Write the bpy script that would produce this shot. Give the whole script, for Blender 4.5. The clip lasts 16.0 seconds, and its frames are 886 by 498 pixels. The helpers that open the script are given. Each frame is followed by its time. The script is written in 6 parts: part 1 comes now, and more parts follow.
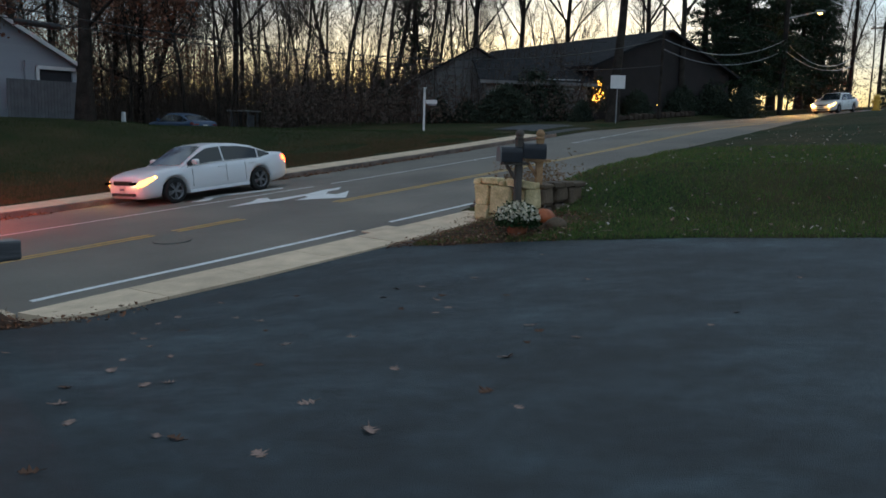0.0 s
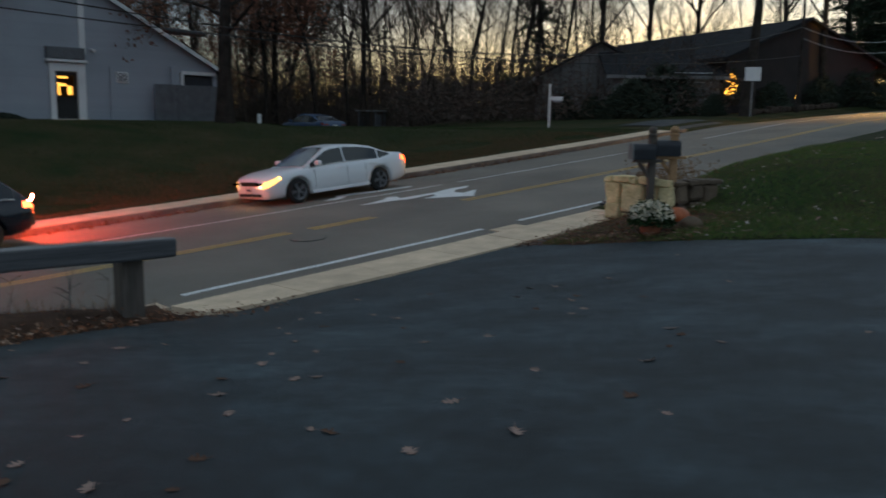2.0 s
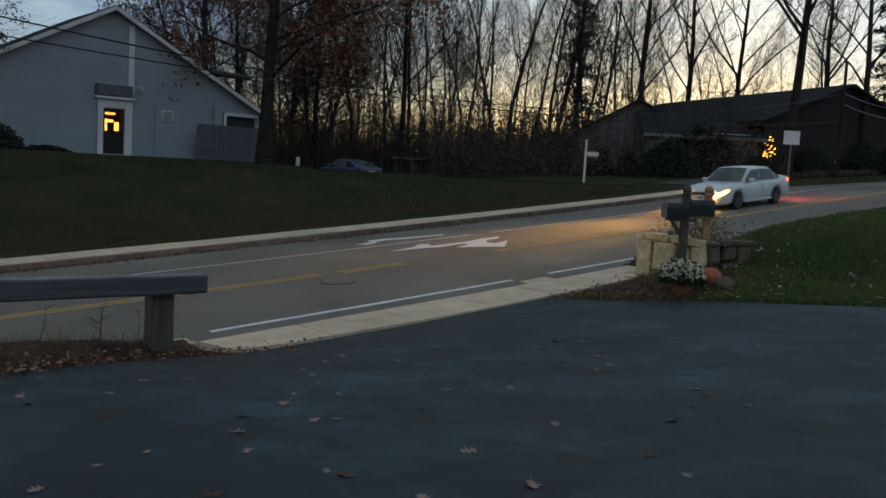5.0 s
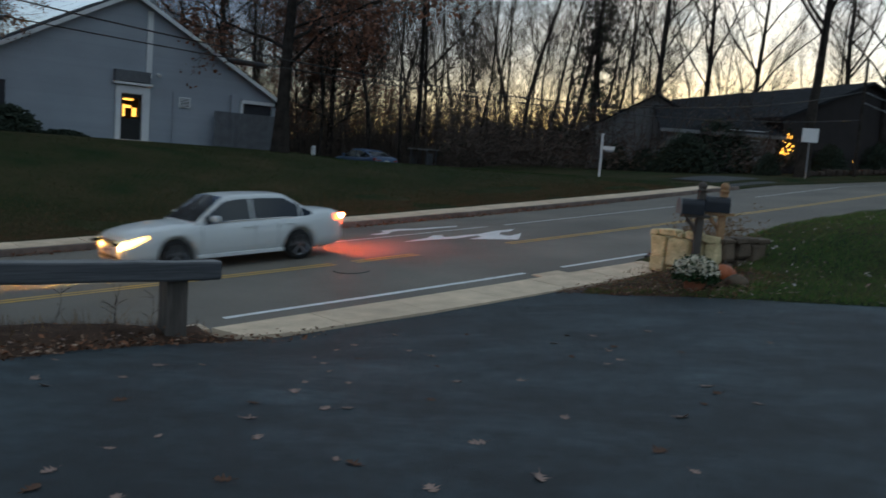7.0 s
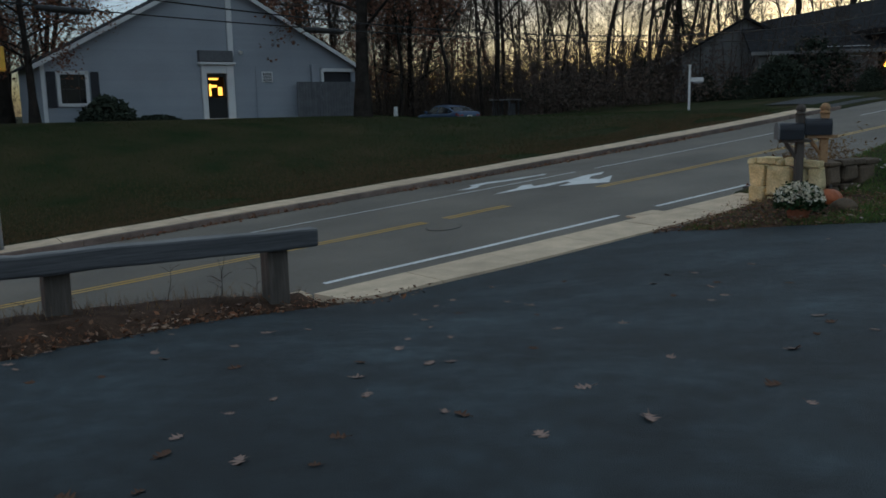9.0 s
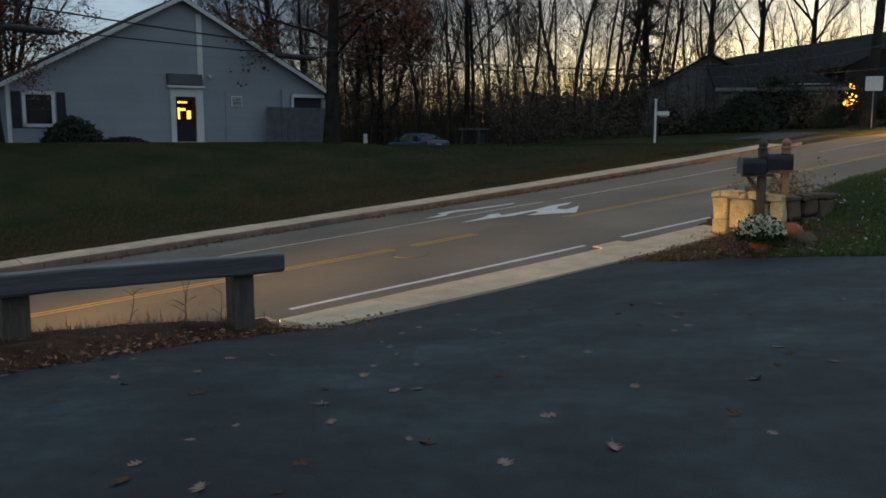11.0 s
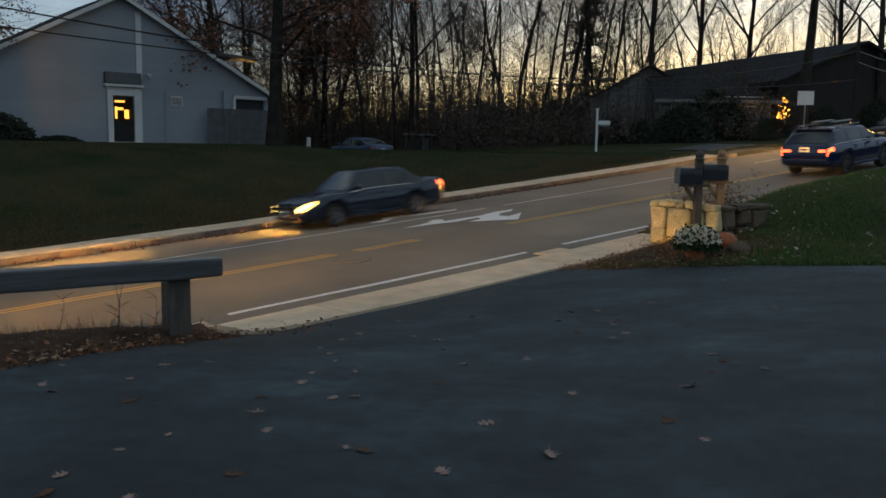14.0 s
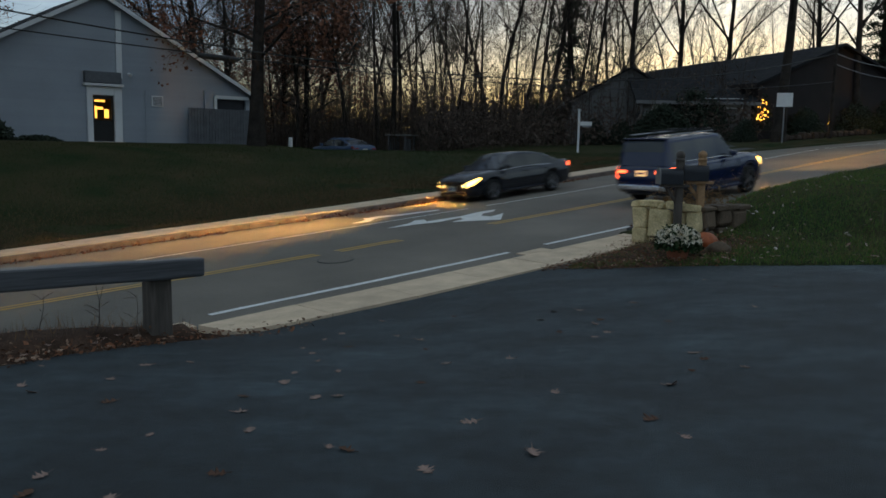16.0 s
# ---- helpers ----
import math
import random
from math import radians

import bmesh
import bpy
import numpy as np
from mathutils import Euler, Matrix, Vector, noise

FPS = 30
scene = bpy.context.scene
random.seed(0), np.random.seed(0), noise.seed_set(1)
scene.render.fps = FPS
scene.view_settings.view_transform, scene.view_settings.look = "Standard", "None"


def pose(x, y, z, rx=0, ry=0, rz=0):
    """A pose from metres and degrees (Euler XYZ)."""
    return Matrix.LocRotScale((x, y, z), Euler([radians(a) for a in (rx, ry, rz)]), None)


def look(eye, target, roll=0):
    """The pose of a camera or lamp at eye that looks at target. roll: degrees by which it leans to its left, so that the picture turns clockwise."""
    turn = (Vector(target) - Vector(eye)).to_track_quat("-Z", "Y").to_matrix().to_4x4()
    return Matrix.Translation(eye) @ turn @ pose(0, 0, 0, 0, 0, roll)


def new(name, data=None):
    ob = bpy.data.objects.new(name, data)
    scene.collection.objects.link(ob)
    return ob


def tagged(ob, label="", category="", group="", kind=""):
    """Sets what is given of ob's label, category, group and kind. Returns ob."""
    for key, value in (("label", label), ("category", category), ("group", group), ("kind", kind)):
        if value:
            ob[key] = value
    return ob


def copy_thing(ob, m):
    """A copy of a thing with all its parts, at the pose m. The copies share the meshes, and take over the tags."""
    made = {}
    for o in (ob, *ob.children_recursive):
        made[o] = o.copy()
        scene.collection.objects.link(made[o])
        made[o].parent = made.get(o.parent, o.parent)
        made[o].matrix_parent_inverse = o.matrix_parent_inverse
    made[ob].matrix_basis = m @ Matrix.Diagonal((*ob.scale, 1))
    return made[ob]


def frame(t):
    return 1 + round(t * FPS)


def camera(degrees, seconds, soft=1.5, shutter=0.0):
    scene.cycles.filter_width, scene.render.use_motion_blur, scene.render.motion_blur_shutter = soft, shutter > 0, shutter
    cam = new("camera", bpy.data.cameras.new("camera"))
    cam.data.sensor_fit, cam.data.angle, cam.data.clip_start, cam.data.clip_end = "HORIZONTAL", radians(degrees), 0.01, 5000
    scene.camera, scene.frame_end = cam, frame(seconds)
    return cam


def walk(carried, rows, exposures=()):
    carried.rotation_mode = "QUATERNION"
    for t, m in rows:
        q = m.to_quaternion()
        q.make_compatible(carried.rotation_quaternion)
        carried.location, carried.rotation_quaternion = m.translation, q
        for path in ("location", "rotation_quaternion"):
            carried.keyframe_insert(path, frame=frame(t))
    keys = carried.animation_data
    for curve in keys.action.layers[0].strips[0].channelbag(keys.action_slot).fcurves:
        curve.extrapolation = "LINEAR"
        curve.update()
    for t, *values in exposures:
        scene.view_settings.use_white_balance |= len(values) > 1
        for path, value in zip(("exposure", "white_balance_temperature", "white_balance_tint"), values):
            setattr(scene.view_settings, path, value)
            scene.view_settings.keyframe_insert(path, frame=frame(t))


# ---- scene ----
cam = camera(55.68, 16.0, soft=1.6, shutter=0.5)
PATH = [
    (0.0, pose(0.102, 0.067, 1.587, 81.76, -1.71, 1.03)),
    (0.5, pose(0.065, 0.036, 1.597, 82.45, -1.97, 1.16)),
    (1.0, pose(0.028, 0.009, 1.613, 82.17, -2.87, 1.16)),
    (1.5, pose(-0.024, 0.005, 1.630, 80.86, -3.32, 2.66)),
    (2.0, pose(-0.046, 0.044, 1.613, 81.38, -0.87, 9.26)),
    (2.5, pose(0.000, 0.080, 1.573, 81.88, 0.86, 11.32)),
    (3.0, pose(0.027, 0.084, 1.576, 81.63, 1.75, 10.33)),
    (3.5, pose(0.027, 0.053, 1.596, 81.90, 1.66, 9.93)),
    (4.0, pose(0.000, 0.023, 1.607, 83.65, -0.03, 11.16)),
    (4.2, pose(-0.003, 0.015, 1.617, 84.82, -1.21, 12.05)),
    (6.3, pose(0.002, -0.002, 1.603, 84.48, -5.37, 10.29)),
    (6.5, pose(0.008, -0.005, 1.611, 84.44, -5.23, 10.47)),
    (7.0, pose(0.003, -0.003, 1.616, 83.98, -4.32, 12.75)),
    (7.5, pose(0.004, -0.006, 1.613, 82.01, -1.46, 17.76)),
    (8.0, pose(0.004, -0.001, 1.611, 80.89, 0.95, 21.11)),
    (8.5, pose(0.013, -0.002, 1.604, 80.76, 1.40, 19.99)),
    (9.0, pose(-0.000, -0.000, 1.600, 80.67, 1.21, 18.32)),
    (9.5, pose(0.007, 0.002, 1.595, 80.66, 1.09, 17.21)),
    (9.7, pose(0.010, 0.001, 1.598, 80.75, 1.00, 16.81)),
    (11.8, pose(0.006, -0.013, 1.588, 83.21, -0.39, 16.13)),
    (12.0, pose(0.006, 0.006, 1.586, 83.00, -0.58, 16.12)),
    (12.5, pose(0.014, -0.001, 1.599, 82.88, -0.84, 15.54)),
    (13.0, pose(0.014, 0.020, 1.594, 82.97, -0.91, 14.25)),
    (13.5, pose(0.016, 0.023, 1.589, 82.97, -0.99, 13.28)),
    (14.0, pose(0.022, 0.018, 1.605, 82.93, -1.02, 12.50)),
    (14.5, pose(0.020, 0.014, 1.599, 83.00, -1.12, 11.89)),
    (15.0, pose(0.024, 0.003, 1.605, 83.04, -1.18, 11.47)),
    (15.5, pose(0.023, 0.017, 1.599, 83.00, -1.13, 11.31)),
    (16.0, pose(0.020, 0.006, 1.596, 83.00, -1.15, 11.30)),
]
EXPOSURE = [(0.0, 0.78, 6000, 3), (1.2, 0.72, 6000, 3), (2.0, 0.42, 6150, 3), (3.5, 0.38, 6200, 3), (4.2, 0.34, 6200, 3), (6.5, 0.50, 6050, 3),
            (7.2, 0.64, 6050, 3), (8.0, 0.52, 6200, 3), (9.5, 0.54, 6200, 3), (12.0, 0.37, 6300, 3), (14.5, 0.31, 6300, 3), (16.0, 0.4, 6250, 3)]
walk(cam, PATH, EXPOSURE)

# ---- world and light: dusk, the sun just gone behind the woods ----
SUN_YAW = -4.0          # degrees to the left of +y, where the sky is brightest
world = bpy.data.worlds.new("dusk")
scene.world = world
world.use_nodes = True
wn, wl = world.node_tree.nodes, world.node_tree.links
wn.clear()
w_out = wn.new("ShaderNodeOutputWorld")
w_bg = wn.new("ShaderNodeBackground")
w_sky = wn.new("ShaderNodeTexSky")
w_sky.sky_type = "NISHITA"
w_sky.sun_disc = False
w_sky.sun_elevation = radians(3.4)
w_sky.sun_rotation = radians(-SUN_YAW)
w_sky.air_density, w_sky.dust_density, w_sky.ozone_density = 1.0, 1.6, 1.5
w_bg.inputs["Strength"].default_value = 0.15
# broken cloud cover, seen as a soft grey veil over the clear sky
w_co = wn.new("ShaderNodeTexCoord")
w_map = wn.new("ShaderNodeMapping")
w_map.inputs["Scale"].default_value = (1.6, 1.6, 5.0)
w_noise = wn.new("ShaderNodeTexNoise")
w_noise.inputs["Scale"].default_value = 2.2
w_noise.inputs["Detail"].default_value = 7.0
w_noise.inputs["Roughness"].default_value = 0.58
w_ramp = wn.new("ShaderNodeValToRGB")
w_ramp.color_ramp.elements[0].position, w_ramp.color_ramp.elements[1].position = 0.36, 0.62
w_ramp.color_ramp.elements[0].color = (0, 0, 0, 1)
w_ramp.color_ramp.elements[1].color = (0.88, 0.88, 0.88, 1)
w_mix = wn.new("ShaderNodeMixRGB")
w_mix.inputs["Color2"].default_value = (3.55, 4.05, 4.25, 1)
wl.new(w_co.outputs["Generated"], w_map.inputs["Vector"])
wl.new(w_map.outputs["Vector"], w_noise.inputs["Vector"])
wl.new(w_noise.outputs["Fac"], w_ramp.inputs["Fac"])
# the veil thins out towards the horizon
w_sep = wn.new("ShaderNodeSeparateXYZ")
w_el = wn.new("ShaderNodeMapRange")
w_el.interpolation_type = "SMOOTHSTEP"
w_el.inputs["From Min"].default_value, w_el.inputs["From Max"].default_value = 0.03, 0.21
w_el.inputs["To Min"].default_value, w_el.inputs["To Max"].default_value = 0.1, 1.0
w_fac = wn.new("ShaderNodeMath")
w_fac.operation = "MULTIPLY"
wl.new(w_co.outputs["Generated"], w_sep.inputs["Vector"])
wl.new(w_sep.outputs["Z"], w_el.inputs["Value"])
wl.new(w_ramp.outputs["Color"], w_fac.inputs[0])
wl.new(w_el.outputs["Result"], w_fac.inputs[1])
wl.new(w_fac.outputs["Value"], w_mix.inputs["Fac"])
w_dim = wn.new("ShaderNodeVectorMath")
w_dim.operation = "MULTIPLY"
w_dim.inputs[1].default_value = (0.44, 0.58, 1.1)     # thin high haze over the glow
wl.new(w_sky.outputs["Color"], w_dim.inputs[0])
wl.new(w_dim.outputs["Vector"], w_mix.inputs["Color1"])
wl.new(w_mix.outputs["Color"], w_bg.inputs["Color"])
wl.new(w_bg.outputs["Background"], w_out.inputs["Surface"])

sun_data = bpy.data.lights.new("sun", "SUN")
sun_data.energy, sun_data.angle, sun_data.color = 0.12, radians(12), (1.0, 0.72, 0.45)
sun = new("sun", sun_data)
sun.matrix_world = look((0, 0, 60), (60 * math.sin(radians(SUN_YAW)), -60 * math.cos(radians(SUN_YAW)), 57))


# ---- materials ----
def mat(name, color, rough=0.8, var=0.25, scale=6.0, fine=60.0, bump=0.15, metal=0.0, space="Object", tint=None,
        each=0.0, coat=0.0):
    """A surface with variation at two scales. tint: a second colour for the large patches. each: spread from object to object."""
    m = bpy.data.materials.new(name)
    m.use_nodes = True
    n, l = m.node_tree.nodes, m.node_tree.links
    b = n["Principled BSDF"]
    b.inputs["Roughness"].default_value = rough
    b.inputs["Metallic"].default_value = metal
    b.inputs["Coat Weight"].default_value = coat
    b.inputs["Specular IOR Level"].default_value = 0.1 if rough > 0.9 else 0.4
    co = n.new("ShaderNodeTexCoord")
    src = co.outputs["Object"]
    if space == "World":
        src = n.new("ShaderNodeNewGeometry").outputs["Position"]
    big, small = n.new("ShaderNodeTexNoise"), n.new("ShaderNodeTexNoise")
    big.inputs["Scale"].default_value, big.inputs["Detail"].default_value = scale, 5.0
    small.inputs["Scale"].default_value, small.inputs["Detail"].default_value = fine, 3.0
    l.new(src, big.inputs["Vector"]), l.new(src, small.inputs["Vector"])
    lo = [c * (1 - var) for c in color]
    hi = list(tint) if tint else [min(1, c * (1 + var)) for c in color]
    mix = n.new("ShaderNodeValToRGB")
    mix.color_ramp.elements[0].position, mix.color_ramp.elements[1].position = 0.3, 0.7
    mix.color_ramp.elements[0].color, mix.color_ramp.elements[1].color = (*lo, 1), (*hi, 1)
    l.new(big.outputs["Fac"], mix.inputs["Fac"])
    gain = n.new("ShaderNodeMapRange")
    gain.inputs["From Min"].default_value, gain.inputs["From Max"].default_value = 0.25, 0.75
    gain.inputs["To Min"].default_value, gain.inputs["To Max"].default_value = 1 - var, 1 + var
    l.new(small.outputs["Fac"], gain.inputs["Value"])
    mul = n.new("ShaderNodeVectorMath")
    mul.operation = "SCALE"
    l.new(mix.outputs["Color"], mul.inputs[0]), l.new(gain.outputs["Result"], mul.inputs["Scale"])
    last = mul.outputs["Vector"]
    if each:
        info = n.new("ShaderNodeObjectInfo")
        rng = n.new("ShaderNodeMapRange")
        rng.inputs["To Min"].default_value, rng.inputs["To Max"].default_value = 1 - each, 1 + each
        l.new(info.outputs["Random"], rng.inputs["Value"])
        mul2 = n.new("ShaderNodeVectorMath")
        mul2.operation = "SCALE"
        l.new(last, mul2.inputs[0]), l.new(rng.outputs["Result"], mul2.inputs["Scale"])
        last = mul2.outputs["Vector"]
    l.new(last, b.inputs["Base Color"])
    if bump:
        bp = n.new("ShaderNodeBump")
        bp.inputs["Strength"].default_value, bp.inputs["Distance"].default_value = bump, 0.02
        l.new(small.outputs["Fac"], bp.inputs["Height"]), l.new(bp.outputs["Normal"], b.inputs["Normal"])
    return m


def leafy(name, colors, rough=0.8, trans=0.0):
    """A foliage material whose colour changes from leaf to leaf."""
    m = bpy.data.materials.new(name)
    m.use_nodes = True
    n, l = m.node_tree.nodes, m.node_tree.links
    b = n["Principled BSDF"]
    b.inputs["Roughness"].default_value = rough
    b.inputs["Specular IOR Level"].default_value = 0.15
    g = n.new("ShaderNodeNewGeometry")
    r = n.new("ShaderNodeValToRGB")
    while len(r.color_ramp.elements) < len(colors):
        r.color_ramp.elements.new(0.5)
    for i, c in enumerate(colors):
        r.color_ramp.elements[i].position, r.color_ramp.elements[i].color = i / (len(colors) - 1), (*c, 1)
    l.new(g.outputs["Random Per Island"], r.inputs["Fac"])
    noi = n.new("ShaderNodeTexNoise")
    noi.inputs["Scale"].default_value = 40
    l.new(g.outputs["Position"], noi.inputs["Vector"])
    mr = n.new("ShaderNodeMapRange")
    mr.inputs["To Min"].default_value, mr.inputs["To Max"].default_value = 0.6, 1.4
    l.new(noi.outputs["Fac"], mr.inputs["Value"])
    mul = n.new("ShaderNodeVectorMath")
    mul.operation = "SCALE"
    l.new(r.outputs["Color"], mul.inputs[0]), l.new(mr.outputs["Result"], mul.inputs["Scale"])
    l.new(mul.outputs["Vector"], b.inputs["Base Color"])
    return m


def glow(name, color, strength):
    m = bpy.data.materials.new(name)
    m.use_nodes = True
    b = m.node_tree.nodes["Principled BSDF"]
    b.inputs["Base Color"].default_value = (*color, 1)
    b.inputs["Emission Color"].default_value = (*color, 1)
    b.inputs["Emission Strength"].default_value = strength
    return m


def gloss(name, color, rough=0.1, metal=0.0, coat=0.0, spec=0.5):
    m = bpy.data.materials.new(name)
    m.use_nodes = True
    n, l = m.node_tree.nodes, m.node_tree.links
    b = n["Principled BSDF"]
    b.inputs["Base Color"].default_value = (*color, 1)
    b.inputs["Metallic"].default_value = metal
    b.inputs["Coat Weight"].default_value = coat
    b.inputs["Coat Roughness"].default_value = 0.05
    b.inputs["Specular IOR Level"].default_value = spec
    co = n.new("ShaderNodeTexCoord")
    t = n.new("ShaderNodeTexNoise")
    t.inputs["Scale"].default_value, t.inputs["Detail"].default_value = 5.0, 6.0
    l.new(co.outputs["Object"], t.inputs["Vector"])
    r = n.new("ShaderNodeMapRange")
    r.inputs["To Min"].default_value, r.inputs["To Max"].default_value = rough * 0.7, rough * 1.5 + 0.03
    l.new(t.outputs["Fac"], r.inputs["Value"]), l.new(r.outputs["Result"], b.inputs["Roughness"])
    return m


def drive_mat():
    """Worn asphalt: aggregate speckle, dusty pale patches drawn out along one way, dark damp streaks."""
    m = mat("driveway_asphalt", (0.0215, 0.032, 0.038), 0.7, 0.3, 5.0, 140, 0.7, space="World")
    n, l = m.node_tree.nodes, m.node_tree.links
    b = n["Principled BSDF"]
    old = b.inputs["Base Color"].links[0].from_socket
    geo, mp = n.new("ShaderNodeNewGeometry"), n.new("ShaderNodeMapping")
    mp.inputs["Scale"].default_value = (0.8, 1.1, 1.0)
    mp.inputs["Rotation"].default_value = (0, 0, radians(14))
    l.new(geo.outputs["Position"], mp.inputs["Vector"])
    a, d, s_ = n.new("ShaderNodeTexNoise"), n.new("ShaderNodeTexNoise"), n.new("ShaderNodeTexNoise")
    for q, sc, det in ((a, 1.1, 5.0), (d, 0.45, 3.0), (s_, 9.0, 6.0)):
        q.inputs["Scale"].default_value, q.inputs["Detail"].default_value, q.inputs["Roughness"].default_value = sc, det, 0.6
        l.new(mp.outputs["Vector"], q.inputs["Vector"])
    last = old
    for src, lo, hi, f0, f1 in ((a, 0.4, 0.68, 0.68, 1.5), (d, 0.38, 0.62, 0.66, 1.36), (s_, 0.3, 0.75, 0.8, 1.25)):
        r = n.new("ShaderNodeMapRange")
        r.inputs["From Min"].default_value, r.inputs["From Max"].default_value = lo, hi
        r.inputs["To Min"].default_value, r.inputs["To Max"].default_value = f0, f1
        v = n.new("ShaderNodeVectorMath")
        v.operation = "SCALE"
        l.new(src.outputs["Fac"], r.inputs["Value"])
        l.new(last, v.inputs[0]), l.new(r.outputs["Result"], v.inputs["Scale"])
        last = v.outputs["Vector"]
    l.new(last, b.inputs["Base Color"])
    return m


M = {}
M["grass"] = mat("grass", (0.021, 0.041, 0.011), 0.95, 0.4, 0.45, 35, 0.6, space="World", tint=(0.05, 0.039, 0.018))
M["road"] = mat("road_asphalt", (0.135, 0.118, 0.096), 0.72, 0.22, 0.35, 120, 0.4, space="World", tint=(0.185, 0.162, 0.13))
M["drive"] = drive_mat()
M["concrete"] = mat("concrete", (0.56, 0.43, 0.3), 0.85, 0.16, 2.5, 70, 0.2, space="World", each=0.1)
M["kerb"] = mat("kerb_granite", (0.16, 0.12, 0.1), 0.85, 0.3, 3.0, 90, 0.3, space="World", each=0.15)
M["white_line"] = mat("white_road_paint", (0.85, 0.85, 0.83), 0.6, 0.15, 5.0, 40, 0.1, space="World", tint=(0.55, 0.55, 0.53))
M["yellow_line"] = mat("yellow_road_paint", (0.62, 0.36, 0.05), 0.6, 0.22, 3.0, 30, 0.1, space="World", tint=(0.4, 0.27, 0.1))
M["dirt"] = mat("patched_asphalt", (0.03, 0.03, 0.032), 0.7, 0.25, 3.0, 90, 0.3, space="World")
M["siding"] = mat("painted_clapboard", (0.285, 0.303, 0.335), 0.7, 0.06, 0.6, 25, 0.05, space="World", each=0.03)
M["trim"] = mat("white_trim", (0.62, 0.62, 0.62), 0.6, 0.06, 2.0, 30, 0.05)
M["roof"] = mat("asphalt_shingle", (0.026, 0.026, 0.028), 1.0, 0.3, 3.0, 40, 0.4, each=0.15)
M["shutter"] = mat("dark_shutter", (0.02, 0.02, 0.026), 0.6, 0.15, 4.0, 40, 0.1)
M["glass"] = gloss("window_glass", (0.012, 0.014, 0.018), 0.06)
M["dark_door"] = mat("dark_door", (0.006, 0.006, 0.006), 0.5, 0.2, 4, 60, 0.05)
M["fence"] = mat("weathered_fence", (0.105, 0.107, 0.115), 0.85, 0.18, 3.0, 50, 0.2, each=0.08)
M["brown_wall"] = mat("brown_siding", (0.022, 0.017, 0.016), 0.85, 0.2, 1.0, 30, 0.1)
M["pale_wall"] = mat("pale_siding", (0.17, 0.165, 0.16), 0.8, 0.12, 1.0, 30, 0.1)
M["bark"] = mat("bark", (0.032, 0.027, 0.023), 0.95, 0.35, 2.5, 22, 0.6, space="World", each=0.25)
M["twig"] = mat("twig_bark", (0.07, 0.053, 0.043), 0.95, 0.3, 3.0, 30, 0.0, space="World")
M["wood"] = mat("weathered_timber", (0.05, 0.051, 0.056), 0.8, 0.26, 2.0, 14, 0.3, tint=(0.1, 0.1, 0.105))
def grain(m, along):
    """Draws a material's object-space noise out along one axis, as timber grain."""
    n, l = m.node_tree.nodes, m.node_tree.links
    co = next(q for q in n if q.type == "TEX_COORD")
    mp = n.new("ShaderNodeMapping")
    mp.inputs["Scale"].default_value = along
    l.new(co.outputs["Object"], mp.inputs["Vector"])
    for q in n:
        if q.type == "TEX_NOISE":
            l.new(mp.outputs["Vector"], q.inputs["Vector"])
    return m


grain(M["wood"], (0.16, 3.0, 3.0))
def pale_top(m, color):
    """Mixes a paler colour, broken up by noise, into the faces that look up."""
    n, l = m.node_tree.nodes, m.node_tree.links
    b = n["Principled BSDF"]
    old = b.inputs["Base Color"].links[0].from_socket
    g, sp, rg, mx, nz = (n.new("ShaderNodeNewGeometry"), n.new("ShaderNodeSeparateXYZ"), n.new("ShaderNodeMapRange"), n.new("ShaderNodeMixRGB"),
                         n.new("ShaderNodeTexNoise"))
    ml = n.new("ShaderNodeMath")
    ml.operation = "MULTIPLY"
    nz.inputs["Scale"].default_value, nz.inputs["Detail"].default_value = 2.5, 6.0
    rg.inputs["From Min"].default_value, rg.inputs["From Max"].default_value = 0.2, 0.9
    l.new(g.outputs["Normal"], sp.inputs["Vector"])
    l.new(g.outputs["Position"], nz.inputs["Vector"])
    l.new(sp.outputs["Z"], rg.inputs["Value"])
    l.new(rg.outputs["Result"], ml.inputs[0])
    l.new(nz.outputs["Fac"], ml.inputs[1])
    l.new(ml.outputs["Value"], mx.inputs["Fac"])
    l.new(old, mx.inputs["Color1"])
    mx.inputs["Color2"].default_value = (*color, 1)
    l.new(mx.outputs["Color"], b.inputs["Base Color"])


pale_top(M["wood"], (0.26, 0.25, 0.24))
M["mould"] = mat("leaf_mould", (0.05, 0.03, 0.02), 0.95, 0.4, 3.0, 45, 0.9, space="World", tint=(0.085, 0.052, 0.036))
M["post_wood"] = mat("timber_post", (0.085, 0.07, 0.058), 0.85, 0.25, 5.0, 14, 0.25)
M["pole"] = mat("utility_pole_timber", (0.2, 0.135, 0.085), 0.85, 0.35, 1.5, 25, 0.5, tint=(0.3, 0.22, 0.15))
M["cable"] = mat("black_cable", (0.012, 0.012, 0.012), 0.6, 0.1, 2, 20, 0.0)
grain(M["post_wood"], (3.0, 3.0, 0.3))
grain(M["pole"], (5.0, 5.0, 0.25))
# field stone darkened for the planter side face's shade; the boulder uses it too
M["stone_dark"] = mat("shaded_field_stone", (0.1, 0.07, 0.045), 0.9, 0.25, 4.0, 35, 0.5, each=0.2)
M["stone"] = mat("field_stone", (0.58, 0.45, 0.22), 0.85, 0.25, 4.0, 35, 0.6, each=0.16, tint=(0.74, 0.6, 0.34))
M["mortar"] = mat("dark_joint", (0.06, 0.045, 0.035), 0.95, 0.3, 8, 60, 0.4)
M["black_metal"] = mat("black_painted_metal", (0.012, 0.013, 0.018), 0.45, 0.2, 5, 50, 0.05)
